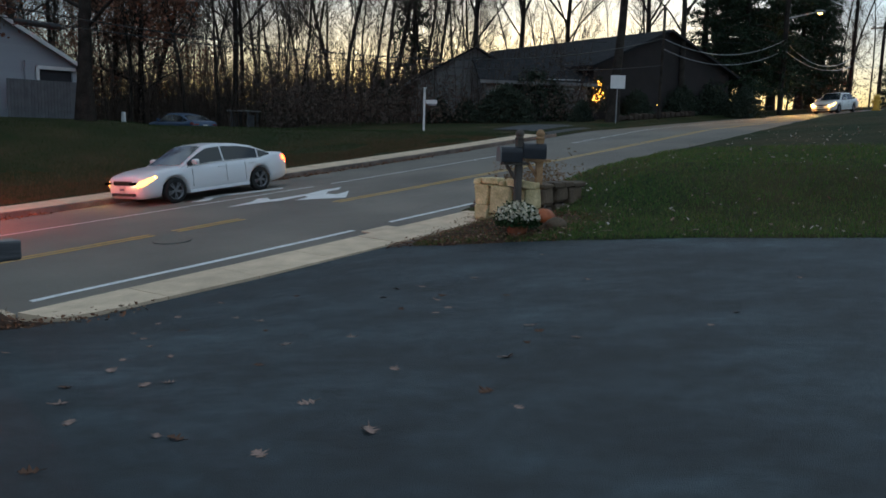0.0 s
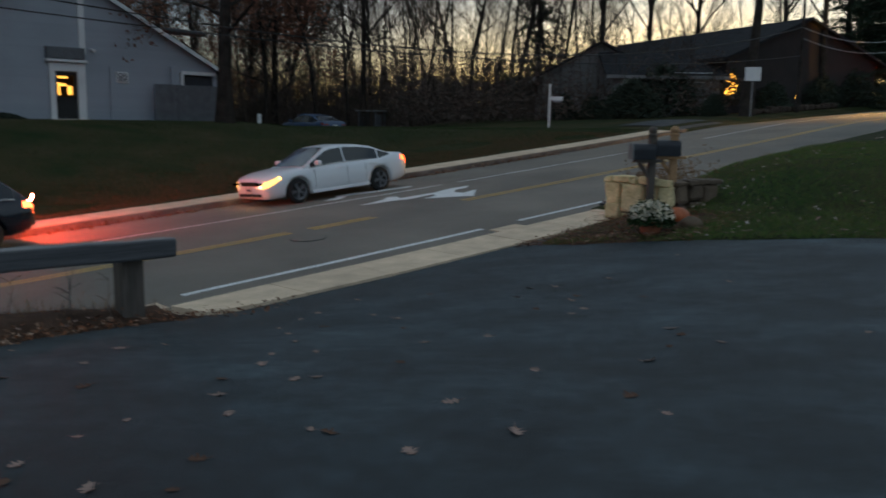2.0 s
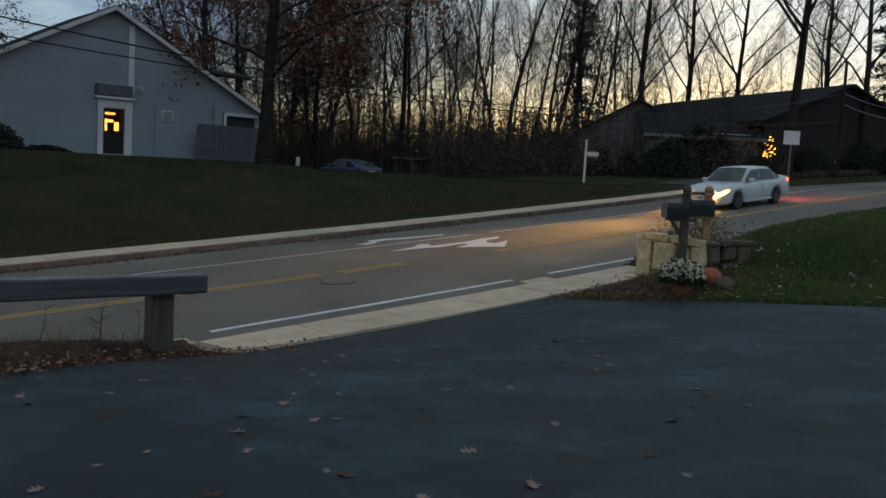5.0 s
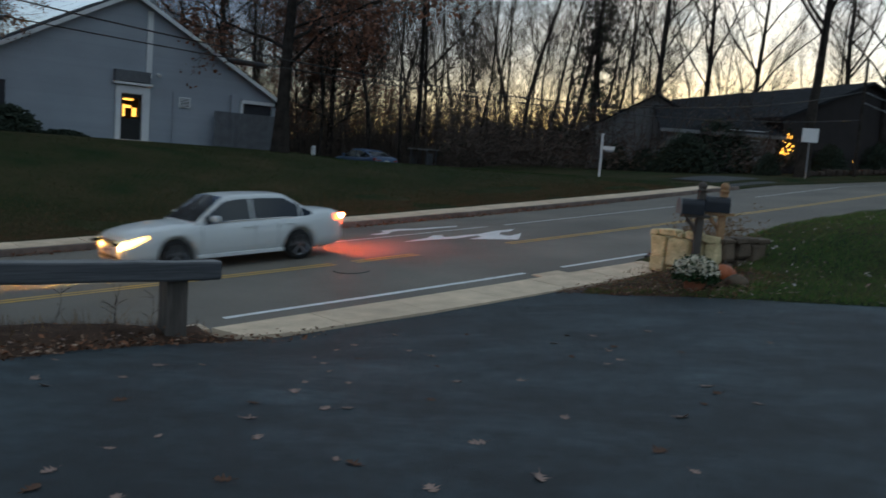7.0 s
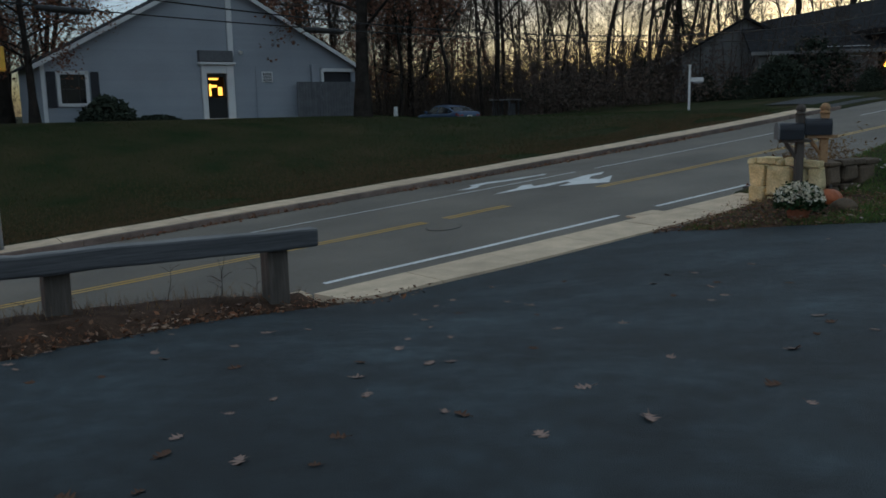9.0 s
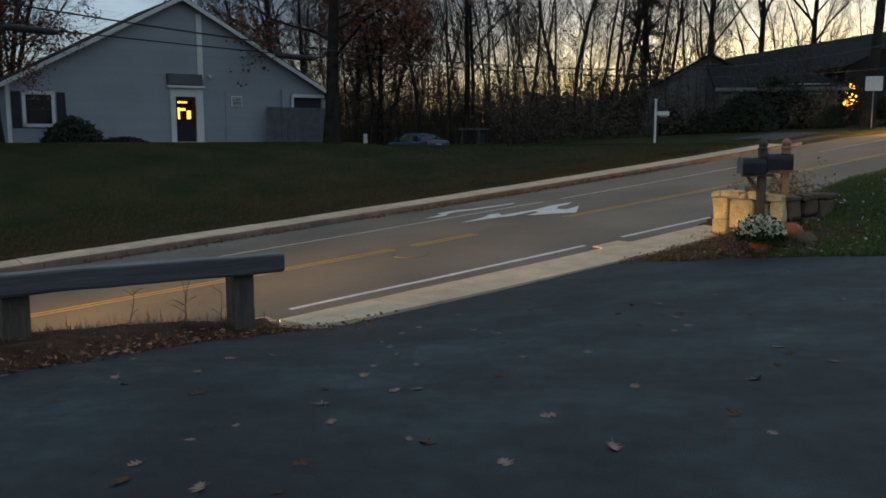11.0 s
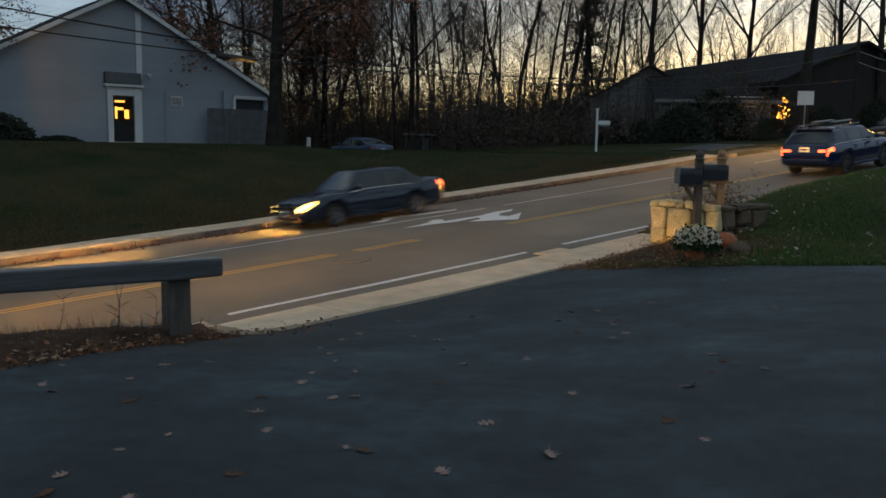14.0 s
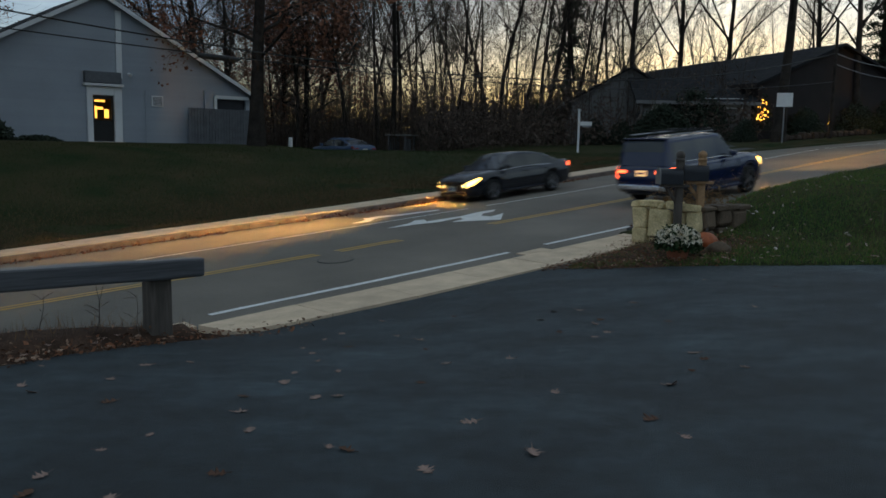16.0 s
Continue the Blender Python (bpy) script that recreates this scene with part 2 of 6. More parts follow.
M["grey_metal"] = mat("grey_metal", (0.25, 0.25, 0.26), 0.45, 0.15, 5, 50, 0.05, metal=0.6)
M["white_paint"] = mat("white_painted_wood", (0.7, 0.69, 0.67), 0.6, 0.06, 4, 40, 0.05)
M["pumpkin"] = mat("pumpkin_skin", (0.32, 0.08, 0.022), 0.5, 0.2, 6, 40, 0.1)
M["hydrant"] = mat("yellow_hydrant", (0.55, 0.32, 0.04), 0.5, 0.15, 6, 40, 0.05)
M["terracotta"] = mat("terracotta", (0.3, 0.1, 0.05), 0.8, 0.2, 8, 50, 0.1)
M["dry_leaf"] = leafy("dry_oak_leaf", [(0.14, 0.06, 0.034), (0.26, 0.115, 0.062), (0.08, 0.045, 0.027), (0.17, 0.09, 0.054), (0.36, 0.25, 0.18)])
M["dark_leaf"] = leafy("dark_oak_leaf", [(0.07, 0.036, 0.024), (0.11, 0.06, 0.04), (0.05, 0.03, 0.022)])
M["pale_leaf"] = leafy("pale_oak_leaf", [(0.26, 0.19, 0.15), (0.46, 0.4, 0.36), (0.2, 0.11, 0.08), (0.36, 0.28, 0.23)], 0.7)
M["brown_leaf"] = leafy("brown_oak_foliage", [(0.12, 0.058, 0.036), (0.19, 0.085, 0.05), (0.09, 0.048, 0.032)])
M["needle"] = leafy("conifer_needles", [(0.02, 0.032, 0.02), (0.034, 0.05, 0.028), (0.026, 0.038, 0.02)])
M["shrub"] = leafy("evergreen_shrub", [(0.03, 0.042, 0.03), (0.042, 0.054, 0.036), (0.036, 0.042, 0.03)])
M["brush"] = leafy("dry_brush", [(0.1, 0.074, 0.06), (0.13, 0.095, 0.076), (0.085, 0.068, 0.058)])
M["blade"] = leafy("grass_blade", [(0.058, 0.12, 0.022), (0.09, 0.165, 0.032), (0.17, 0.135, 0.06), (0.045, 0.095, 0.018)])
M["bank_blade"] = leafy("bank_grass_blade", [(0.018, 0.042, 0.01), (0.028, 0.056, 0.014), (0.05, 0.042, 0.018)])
M["dead_blade"] = leafy("dead_grass_blade", [(0.13, 0.082, 0.045), (0.09, 0.056, 0.032), (0.17, 0.11, 0.06), (0.05, 0.05, 0.02)])
M["tan_post"] = mat("pale_timber_post", (0.34, 0.2, 0.1), 0.85, 0.25, 5.0, 14, 0.25)
M["straw"] = leafy("straw_stalks", [(0.22, 0.13, 0.06), (0.14, 0.08, 0.04), (0.28, 0.18, 0.09)])
M["petal"] = leafy("mum_petals", [(0.78, 0.7, 0.56), (0.62, 0.53, 0.38), (0.82, 0.76, 0.65)])
M["mum_leaf"] = leafy("mum_leaves", [(0.02, 0.04, 0.015), (0.035, 0.055, 0.02)])
M["door_glow"] = glow("warm_lamp", (1.0, 0.46, 0.07), 1.6)
M["string_light"] = glow("string_light", (1.0, 0.42, 0.05), 4.0)
M["street_glow"] = glow("sodium_lamp", (1.0, 0.5, 0.1), 9.0)
M["room"] = mat("room_plaster", (0.12, 0.09, 0.06), 0.9, 0.1, 3, 30, 0.05)
# pale base colour puts the reflected sky into the panes
M["sky_window"] = gloss("far_window", (0.25, 0.25, 0.22), 0.08, spec=0.8)


# ---- mesh helpers ----
def link_mesh(name, verts, faces, material, parent=None, smooth=False, label=""):
    me = bpy.data.meshes.new(name)
    me.from_pydata([tuple(v) for v in verts], [], faces)
    me.materials.append(material)
    if smooth:
        me.polygons.foreach_set("use_smooth", [True] * len(me.polygons))
    me.update()
    ob = new(name, me)
    if parent:
        ob.parent = parent
    if label:
        ob["label"] = label
    return ob


def part(name, bm, material, parent, label="", smooth=False):
    """Links a bmesh as one mesh object under a thing or under a part."""
    me = bpy.data.meshes.new(name)
    bm.normal_update()
    bm.to_mesh(me)
    bm.free()
    me.materials.append(material)
    if smooth:
        me.polygons.foreach_set("use_smooth", [True] * len(me.polygons))
    ob = new(name, me)
    if parent:
        ob.parent = parent
    if label:
        ob["label"] = label
    return ob


def box(bm, cx, cy, cz, sx, sy, sz, bevel=0.0, m=None):
    r = bmesh.ops.create_cube(bm, size=1.0)
    vs = r["verts"]
    bmesh.ops.scale(bm, vec=(sx, sy, sz), verts=vs)
    bmesh.ops.translate(bm, vec=(cx, cy, cz), verts=vs)
    if bevel:
        es = list({e for v in vs for e in v.link_edges})
        out = bmesh.ops.bevel(bm, geom=es, offset=bevel, segments=2, affect="EDGES", profile=0.5)
        vs = list({v for f in out["faces"] for v in f.verts} | {v for v in vs if v.is_valid})
    if m is not None:
        bmesh.ops.transform(bm, matrix=m, verts=vs)
    return vs


def cyl(bm, p, q, r0, r1=None, seg=12, caps=True):
    p, q = Vector(p), Vector(q)
    d = q - p
    rot = d.to_track_quat("Z", "Y").to_matrix().to_4x4()
    m = Matrix.Translation((p + q) / 2) @ rot
    return bmesh.ops.create_cone(bm, cap_ends=caps, segments=seg, radius1=r0, radius2=r0 if r1 is None else r1,
                                 depth=d.length, matrix=m)["verts"]


def boxed(name, cx, cy, cz, sx, sy, sz, material, parent, bevel=0.0, label=""):
    bm = bmesh.new()
    box(bm, cx, cy, cz, sx, sy, sz, bevel)
    return part(name, bm, material, parent, label)


def empty(name, m, label, category, group="", kind=""):
    ob = new(name)
    ob.matrix_basis = m
    return tagged(ob, label, category, group, kind)


# ---- the plan: s runs up the road, o across it; the road bends a little to the right past s = 30 ----
ROAD_YAW = 37.4
U = Vector((math.sin(radians(ROAD_YAW)), math.cos(radians(ROAD_YAW)), 0))
N = Vector((-U.y, U.x, 0))


def smooth01(x):
    x = max(0.0, min(1.0, x))
    return x * x * (3 - 2 * x)


def lerp_table(x, xs, ys):
    return float(np.interp(x, xs, ys))


def bend(s):
    if s < 30:
        return 0.0
    if s < 90:
        return 0.0018 * (s - 30) ** 2
    return 6.48 + 0.216 * (s - 90)


def rise(s):
    if s < -30:
        return 0.0725 * -30 + 0.035 * (s + 30)
    if s < 0:
        return 0.0725 * s
    if s < 38:
        return 0.0725 * s + 0.00035 * s * s
    z = 3.26 + 0.062 * (min(s, 78) - 38)
    if s > 78:
        x = min(s, 100) - 78
        z += 0.062 * x - 0.0018 * x * x - (0.017 * (s - 100) if s > 100 else 0)
    return z


SEC_O, SEC_Z = [11.2, 14.3, 17.5, 20.3], [-1.36, -1.386, -1.468, -1.646]


def road_z(s, o):
    return lerp_table(o, SEC_O, SEC_Z) + rise(s)


def W(s, o, z=0.0):
    p = U * s + N * (o - bend(s))
    return Vector((p.x, p.y, z))


def drive_z(s, o):
    e = lerp_table(s, [-30, 0, 1.5, 3.0, 5.3, 8.0, 11.2, 16.0], [-0.9, -0.56, -0.58, -0.66, -0.86, -0.7, -0.46, -0.1])
    k = max(0.0, o) / 9.4
    return e * k ** 1.3 + 0.016 * s * (1 - min(1, k)) - (0.02 * o if o < 0 else 0)


def right_edge(o):
    return 15.4 - 0.47 * max(o, -6.0)


def drive_edge(s, o):
    """Above 0 on the driveway, below 0 off it, in metres."""
    left = min(9.5, max(7.75, 7.75 + 0.36 * s)) + 0.06 * noise.noise((s * 1.3, 1.7, 0))
    right = right_edge(o) + 0.07 * noise.noise((o * 1.1, 9.2, 0))
    return min(left - o, right - s, s + 26, o + 26)


def lawn_far_z(s, o):
    kerb = road_z(s, 20.3) + 0.16
    flat = 1.45 if s < 36 else 1.45 + 0.8 * (rise(s) - rise(36))
    flat -= 0.2 * smooth01((s - 20.5) / 3) * (1 - smooth01((s - 34) / 6))
    flat -= 0.95 * max(smooth01((o - 46) / 6), smooth01((o - 40.3) / 2.8) * smooth01((s - 22) / 2)) * (1 - smooth01((s - 40) / 10))
    return kerb + 0.02 + (flat - kerb) * smooth01((o - 22.4) / 14.5) ** 0.9


def ground_z(s, o):
    if o > 20.8:
        z = lawn_far_z(s, o)
        if o < 22.0:
            z -= 0.12
        return z + 0.05 * noise.noise((s * 0.25, o * 0.25, 3)) * smooth01((o - 23) / 3)
    if o > 10.9:
        return road_z(s, max(o, 11.2)) - 0.08
    edge = drive_edge(s, o)
    base = drive_z(s, o)
    # lawn beyond the driveway
    lawn = rise(s) - 1.36 + 0.17 + 0.45 * smooth01((s - 14) / 5) + 0.055 * (11 - max(o, -20)) * smooth01((11 - o) / 3)
    mixr = smooth01((s - right_edge(o) + 0.3) / 5.0)
    z = base + (lawn - base) * mixr
    # bank down to the road
    road = road_z(s, 11.2) + 0.05
    if o > 9.4:
        k = smooth01((o - 9.5) / 1.3)
        z = z + (road - z) * k
    z += 0.035 * noise.noise((s * 1.7, o * 1.7, 0)) + 0.015 * noise.noise((s * 6, o * 6, 4))
    k = smooth01(0.5 + edge / 0.3)
    if 4.4 < s < 14.5 and o > 9.3:
        z -= 0.15
    return z + 0.035 - k * 0.1


def sheet(name, ss, os_, zfun, material, label="", category="", kind="structure"):
    vs = [W(s, o, zfun(s, o)) for s in ss for o in os_]
    k = len(os_)
    fs = [(i * k + j, (i + 1) * k + j, (i + 1) * k + j + 1, i * k + j + 1) for i in range(len(ss) - 1) for j in range(k - 1)]
    # normals up
    fs = [tuple(reversed(f)) for f in fs] if (vs[fs[0][1]] - vs[fs[0][0]]).cross(vs[fs[0][2]] - vs[fs[0][1]]).z < 0 else fs
    ob = link_mesh(name, vs, fs, material, smooth=True)
    return tagged(ob, label, category, kind=kind)


def steps(*spans):
    out = []
    for a, b, d in spans:
        out += list(np.arange(a, b, d))
    out.append(spans[-1][1])
    return [float(v) for v in out]


GS = steps((-420, -120, 60), (-120, -30, 8), (-30, -8, 1.5), (-8, 20, 0.16), (20, 60, 1.0), (60, 120, 5), (120, 700, 58))
GO = steps((-420, -60, 40), (-60, -20, 5), (-20, -2, 1.0), (-2, 11.2, 0.16), (11.2, 20.3, 1.3), (20.3, 22.5, 0.3), (22.5, 60, 0.8),
           (60, 140, 8), (140, 700, 56))
sheet("ground", GS, GO, ground_z, M["grass"], "patchy autumn lawn ground, green and straw brown", "ground")
sheet("driveway", steps((-25, -4, 1.5), (-4, 19, 0.4)), steps((-25, -2, 1.5), (-2, 9.6, 0.3), (9.6, 9.7, 0.1)),
      lambda s, o: drive_z(s, o), M["drive"], "dark blue-grey worn asphalt driveway strewn with leaves", "driveway")
RS = steps((-110, -20, 5), (-20, 120, 1.0))
sheet("road", RS, [10.7, 11.2, 12.7, 14.3, 15.9, 17.5, 18.9, 20.8], road_z, M["road"], "two-way asphalt road climbing a gentle hill", "road")


def stripe(name, s0, s1, o, width, material, label, step=1.0, h=0.006, wob=0.0):
    ss = steps((s0, s1, step))
    vs, fs = [], []
    for s in ss:
        dw = wob * noise.noise((s * 0.8, o, 0))
        for oo in (o - width / 2 + dw, o + width / 2 + dw * 0.5):
            vs.append(W(s, oo, road_z(s, oo) + h))
    for i in range(len(ss) - 1):
        fs.append((2 * i, 2 * i + 2, 2 * i + 3, 2 * i + 1))
    if (vs[2] - vs[0]).cross(vs[3] - vs[2]).z < 0:
        fs = [tuple(reversed(f)) for f in fs]
    return tagged(link_mesh(name, vs, fs, material), label, "road marking", kind="structure")


stripe("edge_line", 5.5, 11.8, 11.38, 0.13, M["white_line"], "white painted edge line on the road", 0.5, wob=0.03)
stripe("edge_line", 12.9, 60, 11.42, 0.12, M["white_line"], "white painted edge line on the road")
stripe("edge_line", -60, 3.6, 11.38, 0.13, M["white_line"], "white painted edge line on the road")
for oo in (14.44, 14.64):
    stripe("centre_line", -90, 9.4, oo, 0.105, M["yellow_line"], "worn double yellow centre line", wob=0.02)
    stripe("centre_line", 9.9, 11.6, oo, 0.105, M["yellow_line"], "worn double yellow centre line", 0.5, wob=0.06)
    stripe("centre_line", 14.4, 95, oo, 0.105, M["yellow_line"], "worn double yellow centre line", wob=0.02)
stripe("edge_line", -60, 12.2, 20.42, 0.1, M["white_line"], "white edge line beside the far kerb", wob=0.03)
stripe("edge_line", 19, 34, 20.42, 0.1, M["white_line"], "white edge line beside the far kerb", wob=0.03)
stripe("lane_line", -60, 16.5, 17.6, 0.1, M["white_line"], "thin white lane line", wob=0.02)
stripe("lane_line", 17.2, 29, 17.6, 0.1, M["white_line"], "thin white lane line", wob=0.02)
stripe("lane_line", 31, 60, 17.6, 0.1, M["white_line"], "thin white lane line")


def flat_mark(name, pts, s0, o0, label, h=0.006):
    """A painted shape on the road from (along, across) corners."""
    vs = [W(s0 + a, o0 + b, road_z(s0 + a, o0 + b) + h) for a, b in pts]
    bm = bmesh.new()
    f = bm.faces.new([bm.verts.new(v) for v in vs])
    bm.normal_update()
    if f.normal.z < 0:
        f.normal_flip()
    bmesh.ops.triangulate(bm, faces=bm.faces[:])
    return tagged(part(name, bm, M["white_line"], None), label, "road marking", kind="structure")


# turn arrow in the middle lane, and the straight-and-right arrow in the far one
flat_mark("turn_arrow", [(0.0, 0.0), (0.96, 0.25), (1.37, 0.56), (1.61, 0.45), (1.36, 0.05), (1.81, 0.04), (2.52, 0.0), (3.32, 0.22), (3.98, 0.17), (3.59, -0.13),
                         (3.17, -0.17), (2.81, -0.46), (2.78, -0.86), (3.46, -0.65), (2.44, -1.56), (2.07, -1.15), (1.56, -0.66), (2.12, -0.53),
                         (2.26, -0.23), (1.4, -0.35), (0.98, -0.18)], 12.66, 16.45, "white painted two-headed turn arrow on the road")
flat_mark("turn_arrow", [(0.0, 0.0), (0.51, 0.18), (0.72, 0.3), (1.0, 0.85), (1.16, 0.75), (1.5, 0.9), (1.92, 0.46), (3.26, 0.12), (3.0, -0.16), (1.79, 0.03),
                         (1.25, 0.3), (0.93, 0.2), (0.51, -0.21), (0.21, -0.24)], 13.01, 18.48, "thin white painted arrow on the road")


def manhole(s_, o_):
    t = empty("manhole_cover", Matrix.Translation(W(s_, o_, road_z(s_, o_) + 0.004)) @ Matrix.Rotation(-0.079, 4, (N.x, N.y, 0)), "dark round iron manhole cover in the road", "manhole cover", kind="structure")
    bm = bmesh.new()
    cyl(bm, (0, 0, -0.02), (0, 0, 0.006), 0.36, seg=28)
    part("frame", bm, M["dirt"], t)
    bm = bmesh.new()
    cyl(bm, (0, 0, -0.02), (0, 0, 0.01), 0.34, seg=28)
    part("lid", bm, M["road"], t)


# ---- pavements and kerbs ----
def slab_row(name, s0, s1, o0, o1, zf, length, label, gap=0.02, thick=0.12, material="concrete"):
    top = tagged(new(name), label, "pavement", kind="structure")
    s = s0
    while s < s1 - 0.05:
        e = min(s + length, s1)
        nseg = 2
        vs, fs = [], []
        tilt = random.uniform(-0.006, 0.006)
        for i in range(nseg + 1):
            ss = s + gap / 2 + (e - s - gap) * i / nseg
            for oo in (o0, o1):
                z = zf(ss, oo) + tilt
                vs += [W(ss, oo, z - thick), W(ss, oo, z)]
        for i in range(nseg):
            a = i * 4
            fs += [(a + 1, a + 3, a + 7, a + 5), (a, a + 1, a + 5, a + 4), (a + 2, a + 6, a + 7, a + 3)]
        fs += [(0, 2, 3, 1), (nseg * 4, nseg * 4 + 1, nseg * 4 + 3, nseg * 4 + 2)]
        link_mesh("slab", vs, fs, M[material], top)
        s = e
    return top


slab_row("pavement_near", 5.0, 15.4, 9.7, 10.7,
         lambda s, o: road_z(s, 11.2) + 0.065 + (drive_z(s, 9.5) + 0.02 - road_z(s, 11.2) - 0.065) * (10.7 - o) / 1.08 * (1 - smooth01((s - 11) / 2)),
         1.55, "pale concrete pavement slabs crossing the driveway mouth")
slab_row("pavement_far", -40, 34, 20.95, 21.85, lambda s, o: road_z(s, 20.3) + 0.16 + 0.02 * (o - 20.95), 1.5,
         "pale concrete pavement along the far side of the road")
slab_row("kerb_far", -40, 35, 20.78, 20.93, lambda s, o: road_z(s, 20.3) + 0.15, 1.83, "brownish granite kerb along the road", 0.015, 0.3, "kerb")
slab_row("kerb_near", 3.5, 5.0, 10.72, 11.1, lambda s, o: road_z(s, 11.2) + 0.05, 1.5, "pale concrete kerb end beside the driveway", 0.02, 0.2)
slab_row("kerb_near", 11.75, 12.5, 10.74, 11.15, lambda s, o: road_z(s, 11.2) + 0.02, 0.75, "pale concrete kerb end beside the driveway", 0.02, 0.2)
slab_row("kerb_near", 15.2, 40, 10.85, 11.1, lambda s, o: road_z(s, 11.2) + 0.06, 1.9, "dark asphalt berm kerb with leaves in it", 0.02, 0.2, "dirt")
manhole(9.27, 13.66)
# side drive that joins from the woods
sheet("side_drive", steps((35.5, 39.5, 0.5)), steps((20.7, 24, 0.3), (24, 25, 0.5)), lambda s, o: road_z(s, 20.3) + 0.01 + (lawn_far_z(s, o) + 0.045 - road_z(s, 20.3) - 0.01) * smooth01((o - 20.7) / 2.5), M["dirt"],
      "grey asphalt side drive", "driveway")


# ---- the grey gabled house on the rise ----
HO, HZ = 39.1, 1.4
HS0, HS1, HPK, HEV = 6.3, 21.2, 8.0 - HZ, 3.9 - HZ + 0.05     # ends of the gable wall, ridge and eave heights
HM = Matrix.Translation(W(0, 0)) @ Matrix(((U.x, N.x, 0, 0), (U.y, N.y, 0, 0), (0, 0, 1, 0), (0, 0, 0, 1)))


def build_house():
    """x along the gable wall, y back from the road, z from the sill."""
    h = empty("house", HM @ Matrix.Translation((0, HO, HZ)), "grey clapboard single-storey house with a wide gable", "house")
    mid, deep = (HS0 + HS1) / 2, 6.0

    def gable_z(x):
        return HPK - (HPK - HEV) * abs(x - mid) / (mid - HS0)
    holes = [(13.36, 14.32, 0.1, 2.16), (6.95, 8.1, 0.85, 2.1), (19.35, 21.0, 1.55, 2.3)]
    # backing wall in strips round the openings
    bm = bmesh.new()
    xs = sorted({HS0, HS1, mid} | {v for a, b, c, d in holes for v in (a, b)})
    for a, b in zip(xs, xs[1:]):
        cuts = [(c, d) for p, q, c, d in holes if p <= a + 1e-6 and q >= b - 1e-6]
        lo = -0.6
        spans = []
        for c, d in sorted(cuts):
            spans.append((lo, lo, c, c))
            lo = d
        spans.append((lo, lo, gable_z(a), gable_z(b)))
        for z0a, z0b, z1a, z1b in spans:
            v = [bm.verts.new(p) for p in ((a, 0.03, z0a), (b, 0.03, z0b), (b, 0.03, z1b), (a, 0.03, z1a),
                                           (a, 0.25, z0a), (b, 0.25, z0b), (b, 0.25, z1b), (a, 0.25, z1a))]
            for f in ((0, 1, 2, 3), (7, 6, 5, 4), (0, 4, 5, 1), (3, 2, 6, 7), (0, 3, 7, 4), (1, 5, 6, 2)):
                bm.faces.new([v[i] for i in f])
    bmesh.ops.remove_doubles(bm, verts=bm.verts[:], dist=0.001)
    bmesh.ops.recalc_face_normals(bm, faces=bm.faces[:])
    part("wall", bm, M["siding"], h)
    boxed("wall", HS0 + 0.12, deep / 2 + 0.12, HEV / 2 - 0.3, 0.24, deep - 0.26, HEV + 0.6, M["siding"], h)
    boxed("wall", HS1 - 0.12, deep / 2 + 0.12, HEV / 2 - 0.3, 0.24, deep - 0.26, HEV + 0.6, M["siding"], h)
    boxed("wall", mid, deep + 0.1, HEV / 2 - 0.3, HS1 - HS0, 0.2, HEV + 0.6, M["siding"], h)
    # clapboards, one board a course, split at the openings
    z, c = -0.3, 0.125
    while z < HPK - 0.1:
        zt = z + c
        x0, x1 = HS0, HS1
        if zt > HEV:
            k = (mid - HS0) * (zt - HEV) / (HPK - HEV)
            x0, x1 = HS0 + k, HS1 - k
        segs = [(x0, x1)]
        for a, b, lo, hi in holes + [(14.45, 14.75, 2.8, HPK)]:
            if zt > lo and z < hi:
                out = []
                for p, q in segs:
                    if b <= p or a >= q:
                        out.append((p, q))
                    else:
                        if a > p:
                            out.append((p, a))
                        if b < q:
                            out.append((b, q))
                segs = out
        for p, q in segs:
            if q - p > 0.05:
                link_mesh("clapboard", [(p, 0.026, zt), (q, 0.026, zt), (q, 0.012, z), (p, 0.012, z), (p, 0.026, z), (q, 0.026, z)],
                          [(3, 2, 1, 0), (2, 3, 4, 5)], M["siding"], h)
        z = zt
    # roof slopes with a little overhang
    for sgn in (-1, 1):
        bm = bmesh.new()
        over = 0.35
        ex = (mid - HS0) + 0.35
        ez = HPK - (HPK - HEV) * ex / (mid - HS0)
        p = [(mid, -over, HPK + 0.12), (mid + sgn * ex, -over, ez + 0.12), (mid + sgn * ex, deep + over, ez + 0.12), (mid, deep + over, HPK + 0.12)]
        v = [bm.verts.new(q) for q in p] + [bm.verts.new((q[0], q[1], q[2] - 0.1)) for q in p]
        for f in ((0, 1, 2, 3), (7, 6, 5, 4), (0, 4, 5, 1), (1, 5, 6, 2), (2, 6, 7, 3), (3, 7, 4, 0)):
            bm.faces.new([v[i] for i in f])
        bmesh.ops.recalc_face_normals(bm, faces=bm.faces[:])
        part("roof", bm, M["roof"], h, "dark asphalt shingle roof slope")
        bm = bmesh.new()    # rake board
        d = 0.2
        q = [(mid, HPK + 0.1), (mid + sgn * ex, ez + 0.1), (mid + sgn * ex, ez + 0.1 - d), (mid, HPK + 0.1 - d)]
        v = [bm.verts.new((a, y, b)) for y in (-over - 0.03, -over + 0.02) for a, b in q]
        for f in ((0, 1, 2, 3), (7, 6, 5, 4), (0, 4, 5, 1), (1, 5, 6, 2), (2, 6, 7, 3), (3, 7, 4, 0)):
            bm.faces.new([v[i] for i in f])
        bmesh.ops.recalc_face_normals(bm, faces=bm.faces[:])
